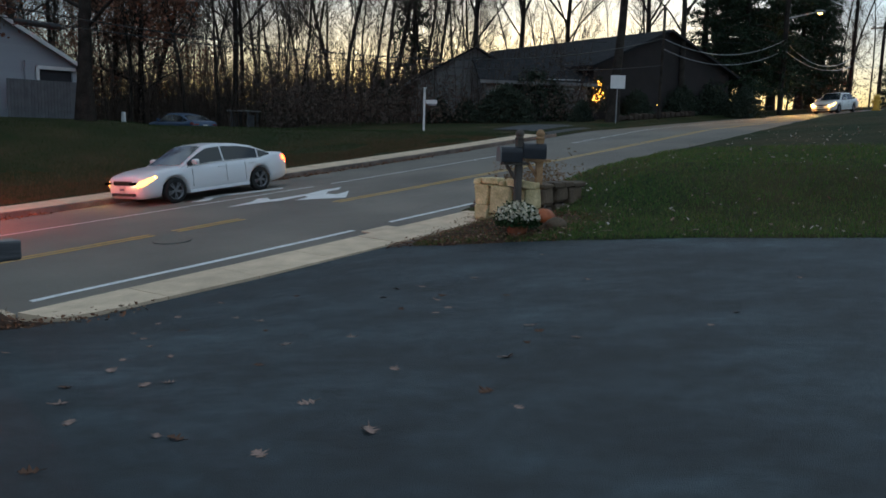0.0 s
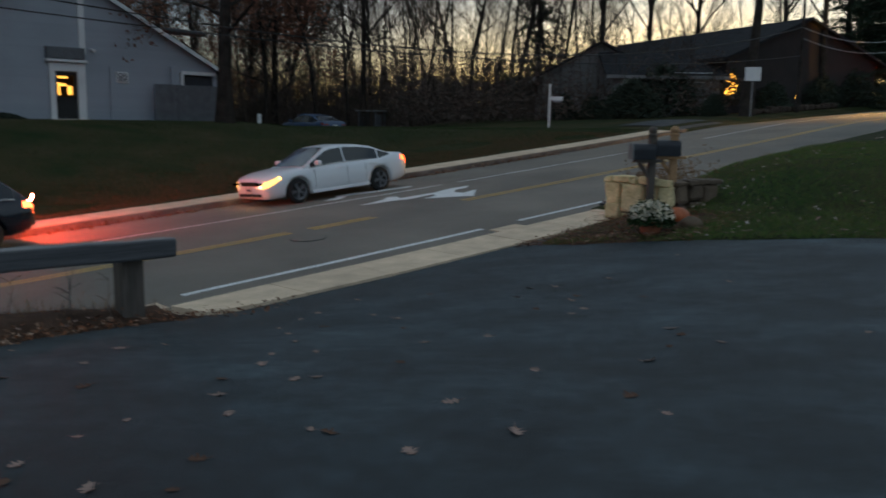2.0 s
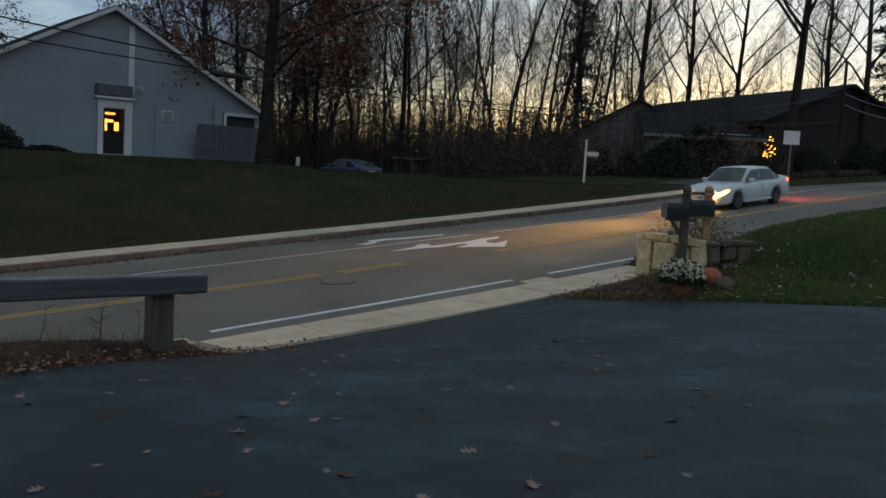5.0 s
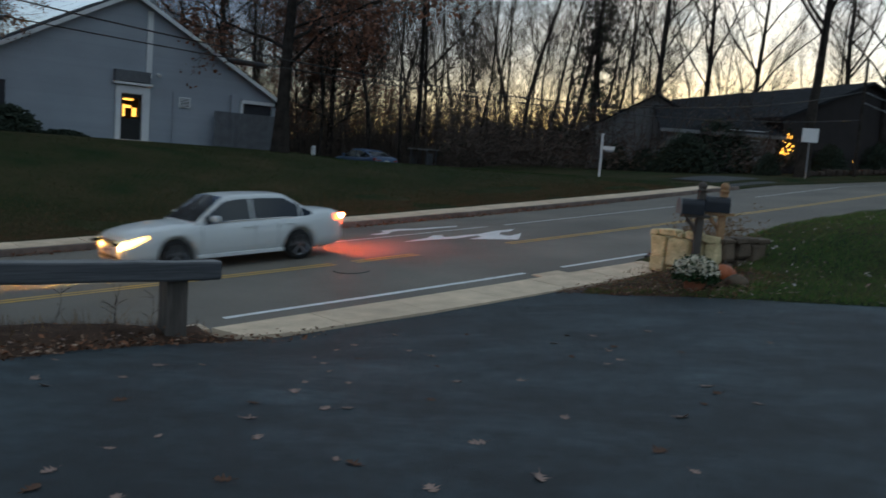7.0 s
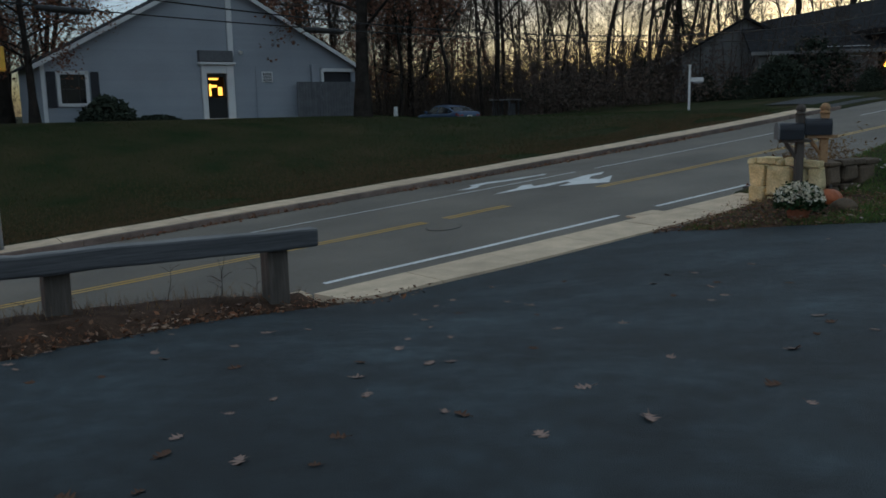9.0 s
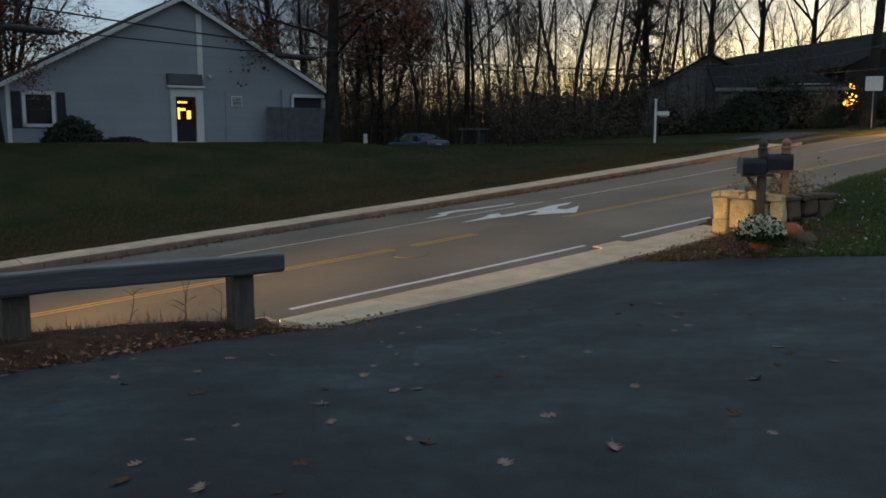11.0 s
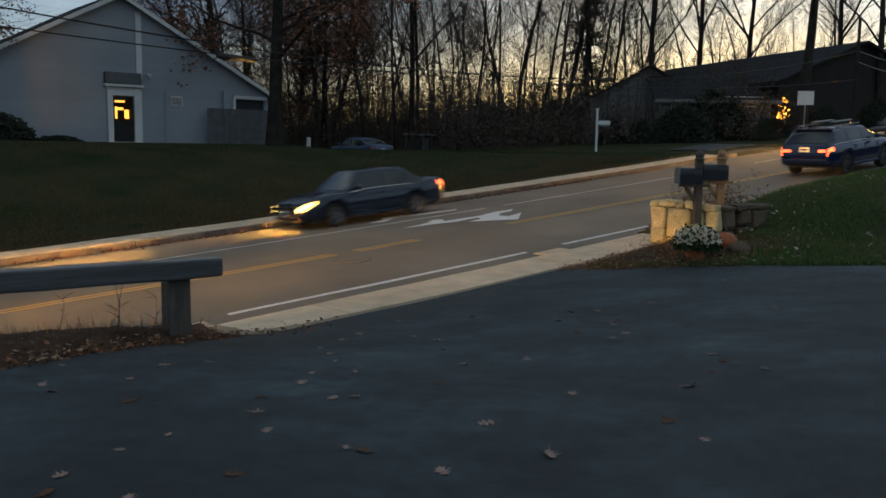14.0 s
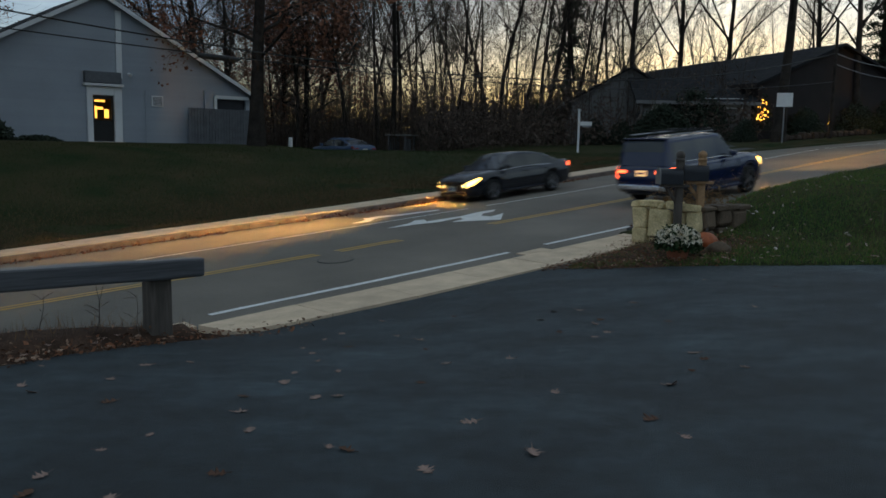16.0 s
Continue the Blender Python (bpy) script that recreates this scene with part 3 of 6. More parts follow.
        part("rake_board", bm, M["trim"], h, "white rake board under the roof edge")
    boxed("corner_board", HS0 + 0.06, -0.02, HEV / 2 - 0.2, 0.16, 0.06, HEV + 0.3, M["trim"], h)
    boxed("trim_board", 14.6, -0.02, (2.95 + 6.0) / 2, 0.26, 0.06, 3.0, M["trim"], h)
    # entrance: jambs, lintel, small awning box, dark half-glazed door
    for x in (13.24, 14.5):
        boxed("jamb", x, -0.04, 1.25, 0.24 if x < 14 else 0.34, 0.1, 2.6, M["trim"], h)
    boxed("lintel", 13.85, -0.1, 2.62, 1.75, 0.32, 0.12, M["trim"], h, 0.02)
    boxed("lintel", 13.85, -0.03, 2.36, 0.98, 0.08, 0.36, M["trim"], h)
    boxed("awning_box", 13.8, -0.12, 2.95, 1.6, 0.34, 0.5, M["fence"], h, 0.02, "grey panel over the entrance")
    d = boxed("door", 13.84, 0.06, 0.5, 0.92, 0.05, 0.9, M["dark_door"], h, 0.0, "dark entrance door with lit glass")
    for x in (13.42, 14.26):
        boxed("stile", x, 0.06, 1.5, 0.1, 0.05, 1.15, M["dark_door"], d)
    for z in (0.98, 2.08):
        boxed("rail", 13.84, 0.06, z, 0.92, 0.05, 0.12, M["dark_door"], d)
    boxed("door_step", 13.85, -0.35, 0.02, 1.5, 0.7, 0.12, M["concrete"], h, 0.02)
    # the lobby behind the glass, with its lamps
    for x, y, z, a, b, c in ((13.84, 2.4, 1.2, 2.6, 0.1, 2.4), (12.6, 1.3, 1.2, 0.1, 2.1, 2.4), (15.08, 1.3, 1.2, 0.1, 2.1, 2.4),
                             (13.84, 1.3, 2.45, 2.6, 2.2, 0.1), (13.84, 1.3, -0.02, 2.6, 2.2, 0.1)):
        boxed("lobby_wall", x, y, z, a, b, c, M["room"], h)
    boxed("lamp_panel", 13.74, 0.4, 1.93, 0.62, 0.04, 0.09, M["door_glow"], h, 0, "warm ceiling lamp in the lobby")
    for x, z, w, hh in ((13.58, 1.42, 0.3, 0.55), (14.16, 1.36, 0.2, 0.4), (13.86, 1.6, 0.3, 0.12)):
        boxed("wall_lamp", x, 0.5, z, w, 0.06, hh, M["door_glow"], h, 0.02, "warm glowing lamp in the lobby")
    # window with shutters
    wn_ = boxed("window", 7.52, 0.1, 1.47, 1.1, 0.03, 1.2, M["glass"], h)
    for x, sx, z, sz in ((6.95, 0.14, 1.47, 1.5), (8.1, 0.14, 1.47, 1.5), (7.52, 1.25, 2.16, 0.14), (7.52, 1.25, 0.79, 0.14)):
        boxed("window_frame", x, -0.02, z, sx, 0.1, sz, M["trim"], wn_)
    boxed("muntin", 7.52, 0.07, 1.47, 1.1, 0.02, 0.035, M["shutter"], wn_)
    for x in (7.25, 7.79):
        boxed("muntin", x, 0.072, 1.47, 0.025, 0.02, 1.2, M["shutter"], wn_)
    for x in (6.66, 8.42):
        sh = boxed("shutter", x, -0.04, 1.45, 0.34, 0.05, 1.5, M["shutter"], h, 0.01)
        for i in range(9):
            boxed("slat", x, -0.07, 0.85 + i * 0.15, 0.27, 0.02, 0.09, M["shutter"], sh)
    # vent cover, pipe and security lamp
    v = boxed("vent", 16.36, -0.02, 2.02, 0.56, 0.05, 0.5, M["trim"], h, 0.01)
    boxed("vent_grille", 16.36, -0.05, 2.02, 0.44, 0.03, 0.38, M["fence"], v)
    for i in range(5):
        boxed("slat", 16.36, -0.075, 1.88 + i * 0.07, 0.44, 0.02, 0.025, M["trim"], v)
    bm = bmesh.new()
    cyl(bm, (15.78, -0.06, 0.0), (15.78, -0.06, 2.5), 0.03, seg=8)
    part("downpipe", bm, M["siding"], h)
    bm = bmesh.new()
    cyl(bm, (15.0, -0.02, 3.2), (15.05, -0.22, 3.12), 0.05, 0.08, seg=10)
    part("security_lamp", bm, M["trim"], h)
    boxed("meter_box", 18.9, -0.08, 2.15, 0.42, 0.14, 1.0, M["siding"], h, 0.02, "grey meter box")
    # car-port opening
    boxed("opening_frame", 20.2, -0.03, 2.38, 1.8, 0.1, 0.16, M["trim"], h)
    boxed("opening_frame", 19.3, -0.03, 1.95, 0.14, 0.1, 0.9, M["trim"], h)
    # a dark panel stands in for the unlit inside of the opening
    boxed("dark_opening", 20.2, 0.2, 1.92, 1.7, 0.06, 0.9, M["shutter"], h)
    # flue
    bm = bmesh.new()
    cyl(bm, (16.0, 3.5, HPK - 1.6), (16.0, 3.5, HPK + 0.75), 0.13, seg=12)
    cyl(bm, (16.0, 3.5, HPK + 0.7), (16.0, 3.5, HPK + 0.85), 0.2, 0.2, seg=12)
    part("flue", bm, M["grey_metal"], h, "metal flue pipe on the roof")
    return h


build_house()
# board fence in front of the car port
fence = empty("fence", HM @ Matrix.Translation((0, HO - 0.5, HZ - 0.05)), "tall weathered board fence beside the house", "fence")
for i in range(24):
    boxed("board", 17.75 + i * 0.152, random.uniform(-0.006, 0.006), 0.9, 0.142, 0.025, 1.85 + random.uniform(-0.01, 0.01), M["fence"], fence)
for z in (0.35, 1.5):
    boxed("rail", 19.5, 0.05, z, 3.6, 0.05, 0.09, M["fence"], fence)


# ---- leaves in numbers ----
def leaf_cloud(name, centres, size, material, per=1, spread=0.2, seed=1, flat=0.0, parent=None, aspect=0.55):
    """Many single leaves as folded quads round the given centres, one mesh."""
    rng = np.random.default_rng(seed)
    c = np.repeat(np.array(centres, float), per, axis=0)
    k = len(c)
    c = c + rng.normal(0, 1, (k, 3)) * spread
    a = rng.normal(0, 1, (k, 3))
    a[:, 2] *= (1 - flat)
    a /= np.linalg.norm(a, axis=1)[:, None] + 1e-9
    b = rng.normal(0, 1, (k, 3))
    b[:, 2] *= (1 - flat)
    b -= a * (a * b).sum(1)[:, None]
    b /= np.linalg.norm(b, axis=1)[:, None] + 1e-9
    sz = size * rng.uniform(0.6, 1.3, (k, 1))
    up = np.cross(a, b) * sz * 0.15
    v = np.stack([c - a * sz, c + b * sz * aspect + up, c + a * sz, c - b * sz * aspect + up], axis=1).reshape(-1, 3)
    f = [(4 * i, 4 * i + 1, 4 * i + 2, 4 * i + 3) for i in range(k)]
    return link_mesh(name, v.tolist(), f, material, parent)


# ---- trees ----
def tree_lines(seed, height, r0, spread=0.5, start=0.35, levels=4, lean=0.0, kids=(9, 5, 4, 3), droop=0.0, limb=(0.4, 0.6), sway=0.07):
    """Branches of a bare tree as (points, radii, level)."""
    rng = random.Random(seed)
    out = []

    def grow(p, d, length, r, level):
        n_ = 7 if level == 0 else (5 if level == 1 else (4 if level == 2 else 3))
        pts, rad = [p.copy()], [r]
        step = length / n_
        for i in range(n_):
            w = sway if level == 0 else 0.2
            d = (d + Vector((rng.gauss(0, w), rng.gauss(0, w), rng.gauss(0, w * 0.6)))).normalized()
            if level > 0:
                d = (d + Vector((0, 0, 0.1 - droop))).normalized()
            p = p + d * step
            pts.append(p.copy())
            rad.append(max(0.006, r * (1 - (0.8 if level == 0 else 0.75) * (i + 1) / n_)))
        out.append((pts, rad, level))
        if level >= levels - 1:
            return
        for j in range(kids[level]):
            lo = start if level == 0 else 0.2
            f = lo + (0.98 - lo) * (j + rng.random() * 0.9) / kids[level]
            x = f * n_
            i = min(int(x), n_ - 1)
            q = pts[i].lerp(pts[i + 1], x - i)
            base = (pts[i + 1] - pts[i]).normalized()
            side = base.orthogonal().normalized()
            side.rotate(Matrix.Rotation(rng.uniform(0, 6.283), 3, base))
            ang = rng.uniform(0.55, 1.0) if level == 0 else rng.uniform(0.45, 0.95)
            nd = (base * math.cos(ang) + side * math.sin(ang)).normalized()
            ln = length * (spread if level == 0 else 0.52) * (1.15 - 0.6 * f) * rng.uniform(0.75, 1.2)
            rr = rad[i] * (rng.uniform(*limb) if level == 0 else rng.uniform(0.4, 0.6))
            grow(q, nd, ln, rr, level + 1)
    grow(Vector((0, 0, -0.3)), Vector((lean, 0, 1)).normalized(), height, r0, 0)
    return out


def tube_mesh(name, lines, material, sides=(8, 5, 3, 3)):
    vs, fs = [], []
    for pts, rad, level in lines:
        k = sides[min(level, 3)]
        base = len(vs)
        for i, p in enumerate(pts):
            d = (pts[min(i + 1, len(pts) - 1)] - pts[max(i - 1, 0)]).normalized()
            a = d.orthogonal().normalized()
            b = d.cross(a)
            flare = 1.0 + (0.5 if (level == 0 and i == 0) else 0.0)
            for j in range(k):
                t = 6.28319 * j / k
                vs.append(p + (a * math.cos(t) + b * math.sin(t)) * rad[i] * flare)
        for i in range(len(pts) - 1):
            for j in range(k):
                q = (j + 1) % k
                fs.append((base + i * k + j, base + i * k + q, base + (i + 1) * k + q, base + (i + 1) * k + j))
    me = bpy.data.meshes.new(name)
    me.from_pydata([tuple(v) for v in vs], [], fs)
    me.materials.append(material)
    me.polygons.foreach_set("use_smooth", [True] * len(me.polygons))
    return me


def bare_tree(seed, height, r0, label, leaves=0, **kw):
    """trunk (with its limbs) and crown of twigs; leaves: brown leaves kept on the twigs."""
    lines = tree_lines(seed, height, r0, **kw)
    t = empty("tree", pose(0, 0, 0), label, "tree", "trees of the wood")
    o1 = new("trunk", tube_mesh("trunk", [l for l in lines if l[2] <= 1], M["bark"]))
    o2 = new("crown", tube_mesh("crown", [l for l in lines if l[2] >= 2], M["twig"]))
    o1.parent = o2.parent = t
    if leaves:
        tips = [p for pts, r, lv in lines if lv >= 2 for p in pts[1:]]
        rng = random.Random(seed)
        rng.shuffle(tips)
        leaf_cloud("leaves", [tuple(p) for p in tips[:leaves]], 0.12, M["brown_leaf"], 5, 0.3, seed, parent=t)
    return t


def conifer(seed, height, width, label, dense=7, per=3):
    rng = random.Random(seed)
    t = empty("conifer", pose(0, 0, 0), label, "conifer", "conifers by the road")
    lines = [([Vector((0, 0, height * i / 8)) for i in range(9)], [0.28 * (1 - i / 9) + 0.02 for i in range(9)], 0)]
    cent = []
    z = height * 0.12
    while z < height * 0.98:
        k = 1 - z / height
        for j in range(dense):
            if rng.random() < 0.08:
                continue
            a = rng.uniform(0, 6.283)
            ln = width * (k ** 0.8) * rng.uniform(0.6, 1.15) + 0.3
            pts = []
            for i in range(5):
                f = i / 4
                pts.append(Vector((math.cos(a) * ln * f, math.sin(a) * ln * f, z + ln * (0.12 * f - 0.3 * f * f))))
            lines.append((pts, [0.05 * (1 - i / 5) + 0.008 for i in range(5)], 2))
            for i in range(int(6 + ln * 7)):
                f = 0.15 + 0.85 * rng.random()
                x = f * 4
                i0 = min(int(x), 3)
                q = pts[i0].lerp(pts[i0 + 1], x - i0)
                w = 0.16 * ln * (1.1 - f) + 0.06
                cent.append((q.x + rng.gauss(0, w), q.y + rng.gauss(0, w), q.z - abs(rng.gauss(0, 0.12))))
        z += height * 0.032
    o1 = new("trunk", tube_mesh("trunk", lines[:1], M["bark"]))
    o2 = new("crown", tube_mesh("crown", lines[1:], M["twig"]))
    o1.parent = o2.parent = t
    leaf_cloud("foliage", cent, 0.27, M["needle"], per, 0.13, seed, parent=t, aspect=0.2)
    return t


def on_ground(s, o, sink=0.1):
    p = W(s, o, ground_z(s, o) - sink)
    return p


def polar(yaw, d):
    """The plan place at a bearing (degrees to the left of +y) and a distance from the camera's stand."""
    x, y = -math.sin(radians(yaw)) * d, math.cos(radians(yaw)) * d
    s = U.x * x + U.y * y
    return s, N.x * x + N.y * y + bend(s)


TALL = "tall bare woodland tree against the dusk sky"
kinds = [bare_tree(3, 20, 0.17, TALL, spread=0.36, start=0.3, kids=(17, 9, 8, 3), limb=(0.25, 0.42)), bare_tree(5, 17, 0.13, TALL, spread=0.34, start=0.3, kids=(17, 9, 8, 3), limb=(0.25, 0.42)),
         bare_tree(8, 21, 0.2, TALL, spread=0.4, start=0.25, lean=0.05, kids=(17, 9, 8, 3), limb=(0.25, 0.42)), bare_tree(11, 15, 0.09, TALL, spread=0.36, start=0.2, kids=(15, 9, 7, 3), limb=(0.25, 0.42)),
         bare_tree(14, 18, 0.14, TALL, spread=0.42, start=0.2, lean=-0.06, kids=(17, 9, 8, 3), limb=(0.25, 0.42)), bare_tree(15, 13, 0.07, TALL, spread=0.36, start=0.15, kids=(15, 9, 7, 3), limb=(0.25, 0.42))]
rngw = random.Random(21)
woods = []
for row, (d0, d1, num) in enumerate(((58, 66, 18), (66, 80, 32), (80, 100, 34), (100, 130, 30))):
    for i in range(num):
        yaw = 29 - (29 + (2 if row < 2 else 12)) * (i + rngw.random()) / num
        d = rngw.uniform(d0, d1)
        if yaw < -1 and d < 100:
            d += 30
        if -4 < yaw < 9 and rngw.random() < 0.22:
            continue
        woods.append((yaw, d))
for i in range(40):
    woods.append((42 + 18 * rngw.random(), rngw.uniform(48, 90)))
for i in range(26):
    woods.append((-12 - 22 * rngw.random(), rngw.uniform(85, 130)))
for i, (yaw, d) in enumerate(woods):
    s, o = polar(yaw, d)
    p = on_ground(s, o)
    k = kinds[i % len(kinds)]
    sc = rngw.uniform(0.8, 1.15)
    m = Matrix.Translation(p) @ Matrix.Rotation(rngw.uniform(0, 6.28), 4, "Z")
    if i < len(kinds):
        k.matrix_basis = m
    else:
        c_ = copy_thing(k, m)
        c_.scale = (sc, sc, sc)

# the oak with brown leaves beside the house, and its neighbours
OAK = "large oak still holding brown leaves"
oak = bare_tree(31, 17, 0.36, OAK, leaves=7500, spread=0.46, start=0.24, kids=(20, 6, 5, 3), droop=0.14, limb=(0.2, 0.34), sway=0.02)
s, o = polar(23.7, 40.5)
oak.matrix_basis = Matrix.Translation(on_ground(s, o))
for yaw, d, sc, rz in ((20.5, 62, 0.75, 1.0), (27.5, 56, 0.9, 2.2), (44.0, 37.5, 0.5, 3.0), (45.5, 47, 0.8, 1.6), (49.5, 38, 0.7, 4.4), (52, 52, 0.9, 0.6), (22, 68, 0.85, 5.0)):
    s, o = polar(yaw, d)
    c_ = copy_thing(oak, Matrix.Translation(on_ground(s, o)) @ Matrix.Rotation(rz, 4, "Z"))
    c_.scale = (sc, sc, sc)
# big bare trees before the brown house
big = bare_tree(43, 20, 0.3, "big bare tree with wide crooked limbs", spread=0.6, start=0.3, kids=(13, 7, 6, 4), levels=4, limb=(0.3, 0.5), sway=0.025)
big.matrix_basis = Matrix.Translation(on_ground(*polar(-10.3, 50)))
for yaw, d, sc, rz in ((-1.2, 62, 0.9, 2.0), (-14.6, 60, 0.85, 4.0), (-4, 82, 1.1, 5.2), (-7, 78, 1.0, 1.1), (-12.5, 80, 1.0, 3.0)):
    c_ = copy_thing(big, Matrix.Translation(on_ground(*polar(yaw, d))) @ Matrix.Rotation(rz, 4, "Z"))
    c_.scale = (sc, sc, sc)
# conifers
pine = conifer(51, 17, 4.4, "dark dense conifer beside the road")
pine.matrix_basis = Matrix.Translation(on_ground(*polar(-18.3, 67)))
for yaw, d, sc, rz in ((-20.0, 74, 1.0, 1.2), (-21.6, 80, 0.95, 2.9), (-17.0, 76, 0.9, 4.0), (-22.8, 88, 0.75, 5.0), (-26.5, 120, 0.5, 2.2), (56, 46, 0.9, 1.0)):
    c_ = copy_thing(pine, Matrix.Translation(on_ground(*polar(yaw, d))) @ Matrix.Rotation(rz, 4, "Z"))
    c_.scale = (sc, sc, sc)


thin_pine = conifer(53, 18, 2.6, "slim open-crowned pine among the bare trees", 4, 2)
thin_pine.matrix_basis = Matrix.Translation(on_ground(*polar(3.0, 72)))
c_ = copy_thing(thin_pine, Matrix.Translation(on_ground(*polar(-15.8, 72))) @ Matrix.Rotation(2.0, 4, "Z"))
c_.scale = (1.1, 1.1, 0.95)


# ---- shrubs, brush ----
def shrub(seed, w, d, h, label, material="shrub", size=0.1, num=900):
    rng = random.Random(seed)
    cent = []
    for i in range(num):
        a, b = rng.uniform(0, 6.283), rng.uniform(0, 1)
        r = (0.55 + 0.45 * rng.random()) * (1 + 0.15 * noise.noise((math.cos(a) * 2, math.sin(a) * 2, b * 3 + seed)))
        el = b * 1.5708
        cent.append((math.cos(a) * math.cos(el) * r * w / 2, math.sin(a) * math.cos(el) * r * d / 2, max(0.03, math.sin(el) * r * h)))
    t = empty("shrub", pose(0, 0, 0), label, "shrub", "shrubs")
    leaf_cloud("foliage", cent, size, M[material], 3, size * 0.6, seed, parent=t)
    stems = []
    for i in range(9):
        a = rng.uniform(0, 6.283)
        e = Vector((math.cos(a) * w * 0.35, math.sin(a) * d * 0.35, h * 0.75))
        stems.append(([Vector((0, 0, -0.1)), e * 0.5, e], [0.03, 0.02, 0.01], 2))
    o1 = new("woody_base", tube_mesh("woody_base", stems, M["twig"]))
    o1.parent = t
    return t


sb = shrub(61, 2.6, 1.7, 1.12, "dark clipped evergreen shrub under the window", size=0.09, num=1500)
sb.matrix_basis = Matrix.Translation(W(8.55, HO - 1.3, HZ - 0.05))
sb2 = shrub(62, 2.3, 0.9, 0.3, "low dark hedge along the house wall", size=0.07, num=700)
sb2.matrix_basis = Matrix.Translation(W(10.75, HO - 0.8, HZ - 0.05)) @ Matrix.Rotation(-radians(ROAD_YAW - 90), 4, "Z")
hedge = shrub(63, 5.5, 3.0, 3.2, "dark thicket of shrubs at the edge of the wood", size=0.1, num=3200)
hedge.matrix_basis = Matrix.Translation(on_ground(*polar(-5, 54)))
rngs = random.Random(4)
for yaw, d, sc in ((-7.5, 58, 1.0), (1.5, 62, 1.1), (5, 64, 1.0), (8.5, 66, 0.9), (12, 64, 0.8), (-16, 62, 0.8), (-13, 60, 0.6),
                   (-18.5, 60, 0.7), (15, 68, 0.9), (-22, 90, 0.7), (-10, 57, 0.75), (3.3, 70, 1.0), (10, 74, 1.0), (18, 72, 0.9), (21.5, 70, 0.9), (-3.2, 51, 0.75), (-0.6, 53.5, 0.5), (1.2, 55, 0.55), (-2.2, 53, 0.5), (-8.3, 51.5, 0.45), (-11.8, 56, 0.6), (-14.6, 60, 0.7), (-16.6, 64, 0.75)):
    c_ = copy_thing(hedge, Matrix.Translation(on_ground(*polar(yaw, d), 0.2)) @ Matrix.Rotation(rngs.uniform(0, 6.28), 4, "Z"))
    c_.scale = (sc, sc, sc)
brush_c = []
for i in range(24000):
    yaw = rngs.uniform(-9, 30) if i % 5 else rngs.uniform(-34, 62)
    d = rngs.uniform(52, 72) if i % 2 else rngs.uniform(72, 105)
    if 13 < yaw < 23.5 and d < 60:
        d += 12
    if yaw > 30 or yaw < -9:
        d = rngs.uniform(68, 110)
    s, o = polar(yaw, d)
    p = W(s, o, ground_z(s, o))
    if rngs.random() < 0.3 + 0.7 * (0.5 + 0.5 * noise.noise((p.x * 0.15, p.y * 0.15, 0))):
        brush_c.append((p.x, p.y, p.z + abs(rngs.gauss(1.0 if yaw < 9 else 1.7, (0.85 if yaw < 9 else 1.0) + 0.033 * (d - 45)))))
tagged(leaf_cloud("undergrowth", brush_c, 0.13, M["brush"], 9, 0.4, 7, aspect=0.3), "brown dry undergrowth in the wood", "undergrowth", kind="stuff")
stems = []
for i in range(2600):
    s, o = polar(rngs.uniform(-8, 30), rngs.uniform(53, 90))
    p = W(s, o, ground_z(s, o) - 0.1)
    h_ = rngs.uniform(1.5, 7)
    l_ = Vector((rngs.gauss(0, 0.12), rngs.gauss(0, 0.12), 1)) * h_
    stems.append(([p, p + l_ * 0.5 + Vector((rngs.gauss(0, 0.1), rngs.gauss(0, 0.1), 0)), p + l_], [0.026, 0.02, 0.008], 2))
    for j in range(4):
        q = p + l_ * rngs.uniform(0.3, 0.9)
        e_ = Vector((rngs.gauss(0, 0.5), rngs.gauss(0, 0.5), 0.6)) * rngs.uniform(0.5, 1.6)
        stems.append(([q, q + e_ * 0.5 + Vector((0, 0, 0.06)), q + e_], [0.012, 0.01, 0.006], 2))
tagged(new("saplings", tube_mesh("saplings", stems, M["twig"])), "thin bare saplings between the trunks", "saplings", kind="stuff")
# ---- timber guard rail on the bank ----
def place(s, o, z, turn=0.0):
    """A pose on the plan with x along the road."""
    return Matrix.Translation(W(s, o, z)) @ Matrix.Rotation(math.atan2(U.y, U.x) + turn, 4, "Z")


def build_rail():
    r = empty("guard_rail", place(0, 9.3, -0.57), "weathered grey timber guard rail on square posts", "guard rail")
    bm = bmesh.new()
    box(bm, -3.25, -0.14, 0.68, 15.2, 0.2, 0.23, 0.03)
    bmesh.ops.subdivide_edges(bm, edges=[e for e in bm.edges if e.calc_length() > 5], cuts=60)
    for v in bm.verts:
        k = noise.noise((v.co.x * 1.1, 0.3, 0))
        v.co.z += 0.035 + 0.011 * (4 - max(-2.0, v.co.x)) + 0.02 * k + 0.012 * noise.noise((v.co.x * 5, v.co.z * 9, v.co.y * 9))
        v.co.y += 0.01 * noise.noise((v.co.x * 3, v.co.z * 9, 2)) + (0.018 * max(0, v.co.x + 1) / 5)
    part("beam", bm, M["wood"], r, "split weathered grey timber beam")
    for i, x in enumerate((3.88, 1.45, -1.1, -3.8, -6.4, -9.0)):
        bm = bmesh.new()
        box(bm, x, 0.06, 0.14, 0.26, 0.26, 1.1, 0.02)
        for v in bm.verts:
            v.co.x += 0.01 * noise.noise((v.co.z * 4, i, 0))
            v.co.y += 0.01 * noise.noise((v.co.z * 4, i, 5))
        part("post", bm, M["post_wood"], r)


build_rail()


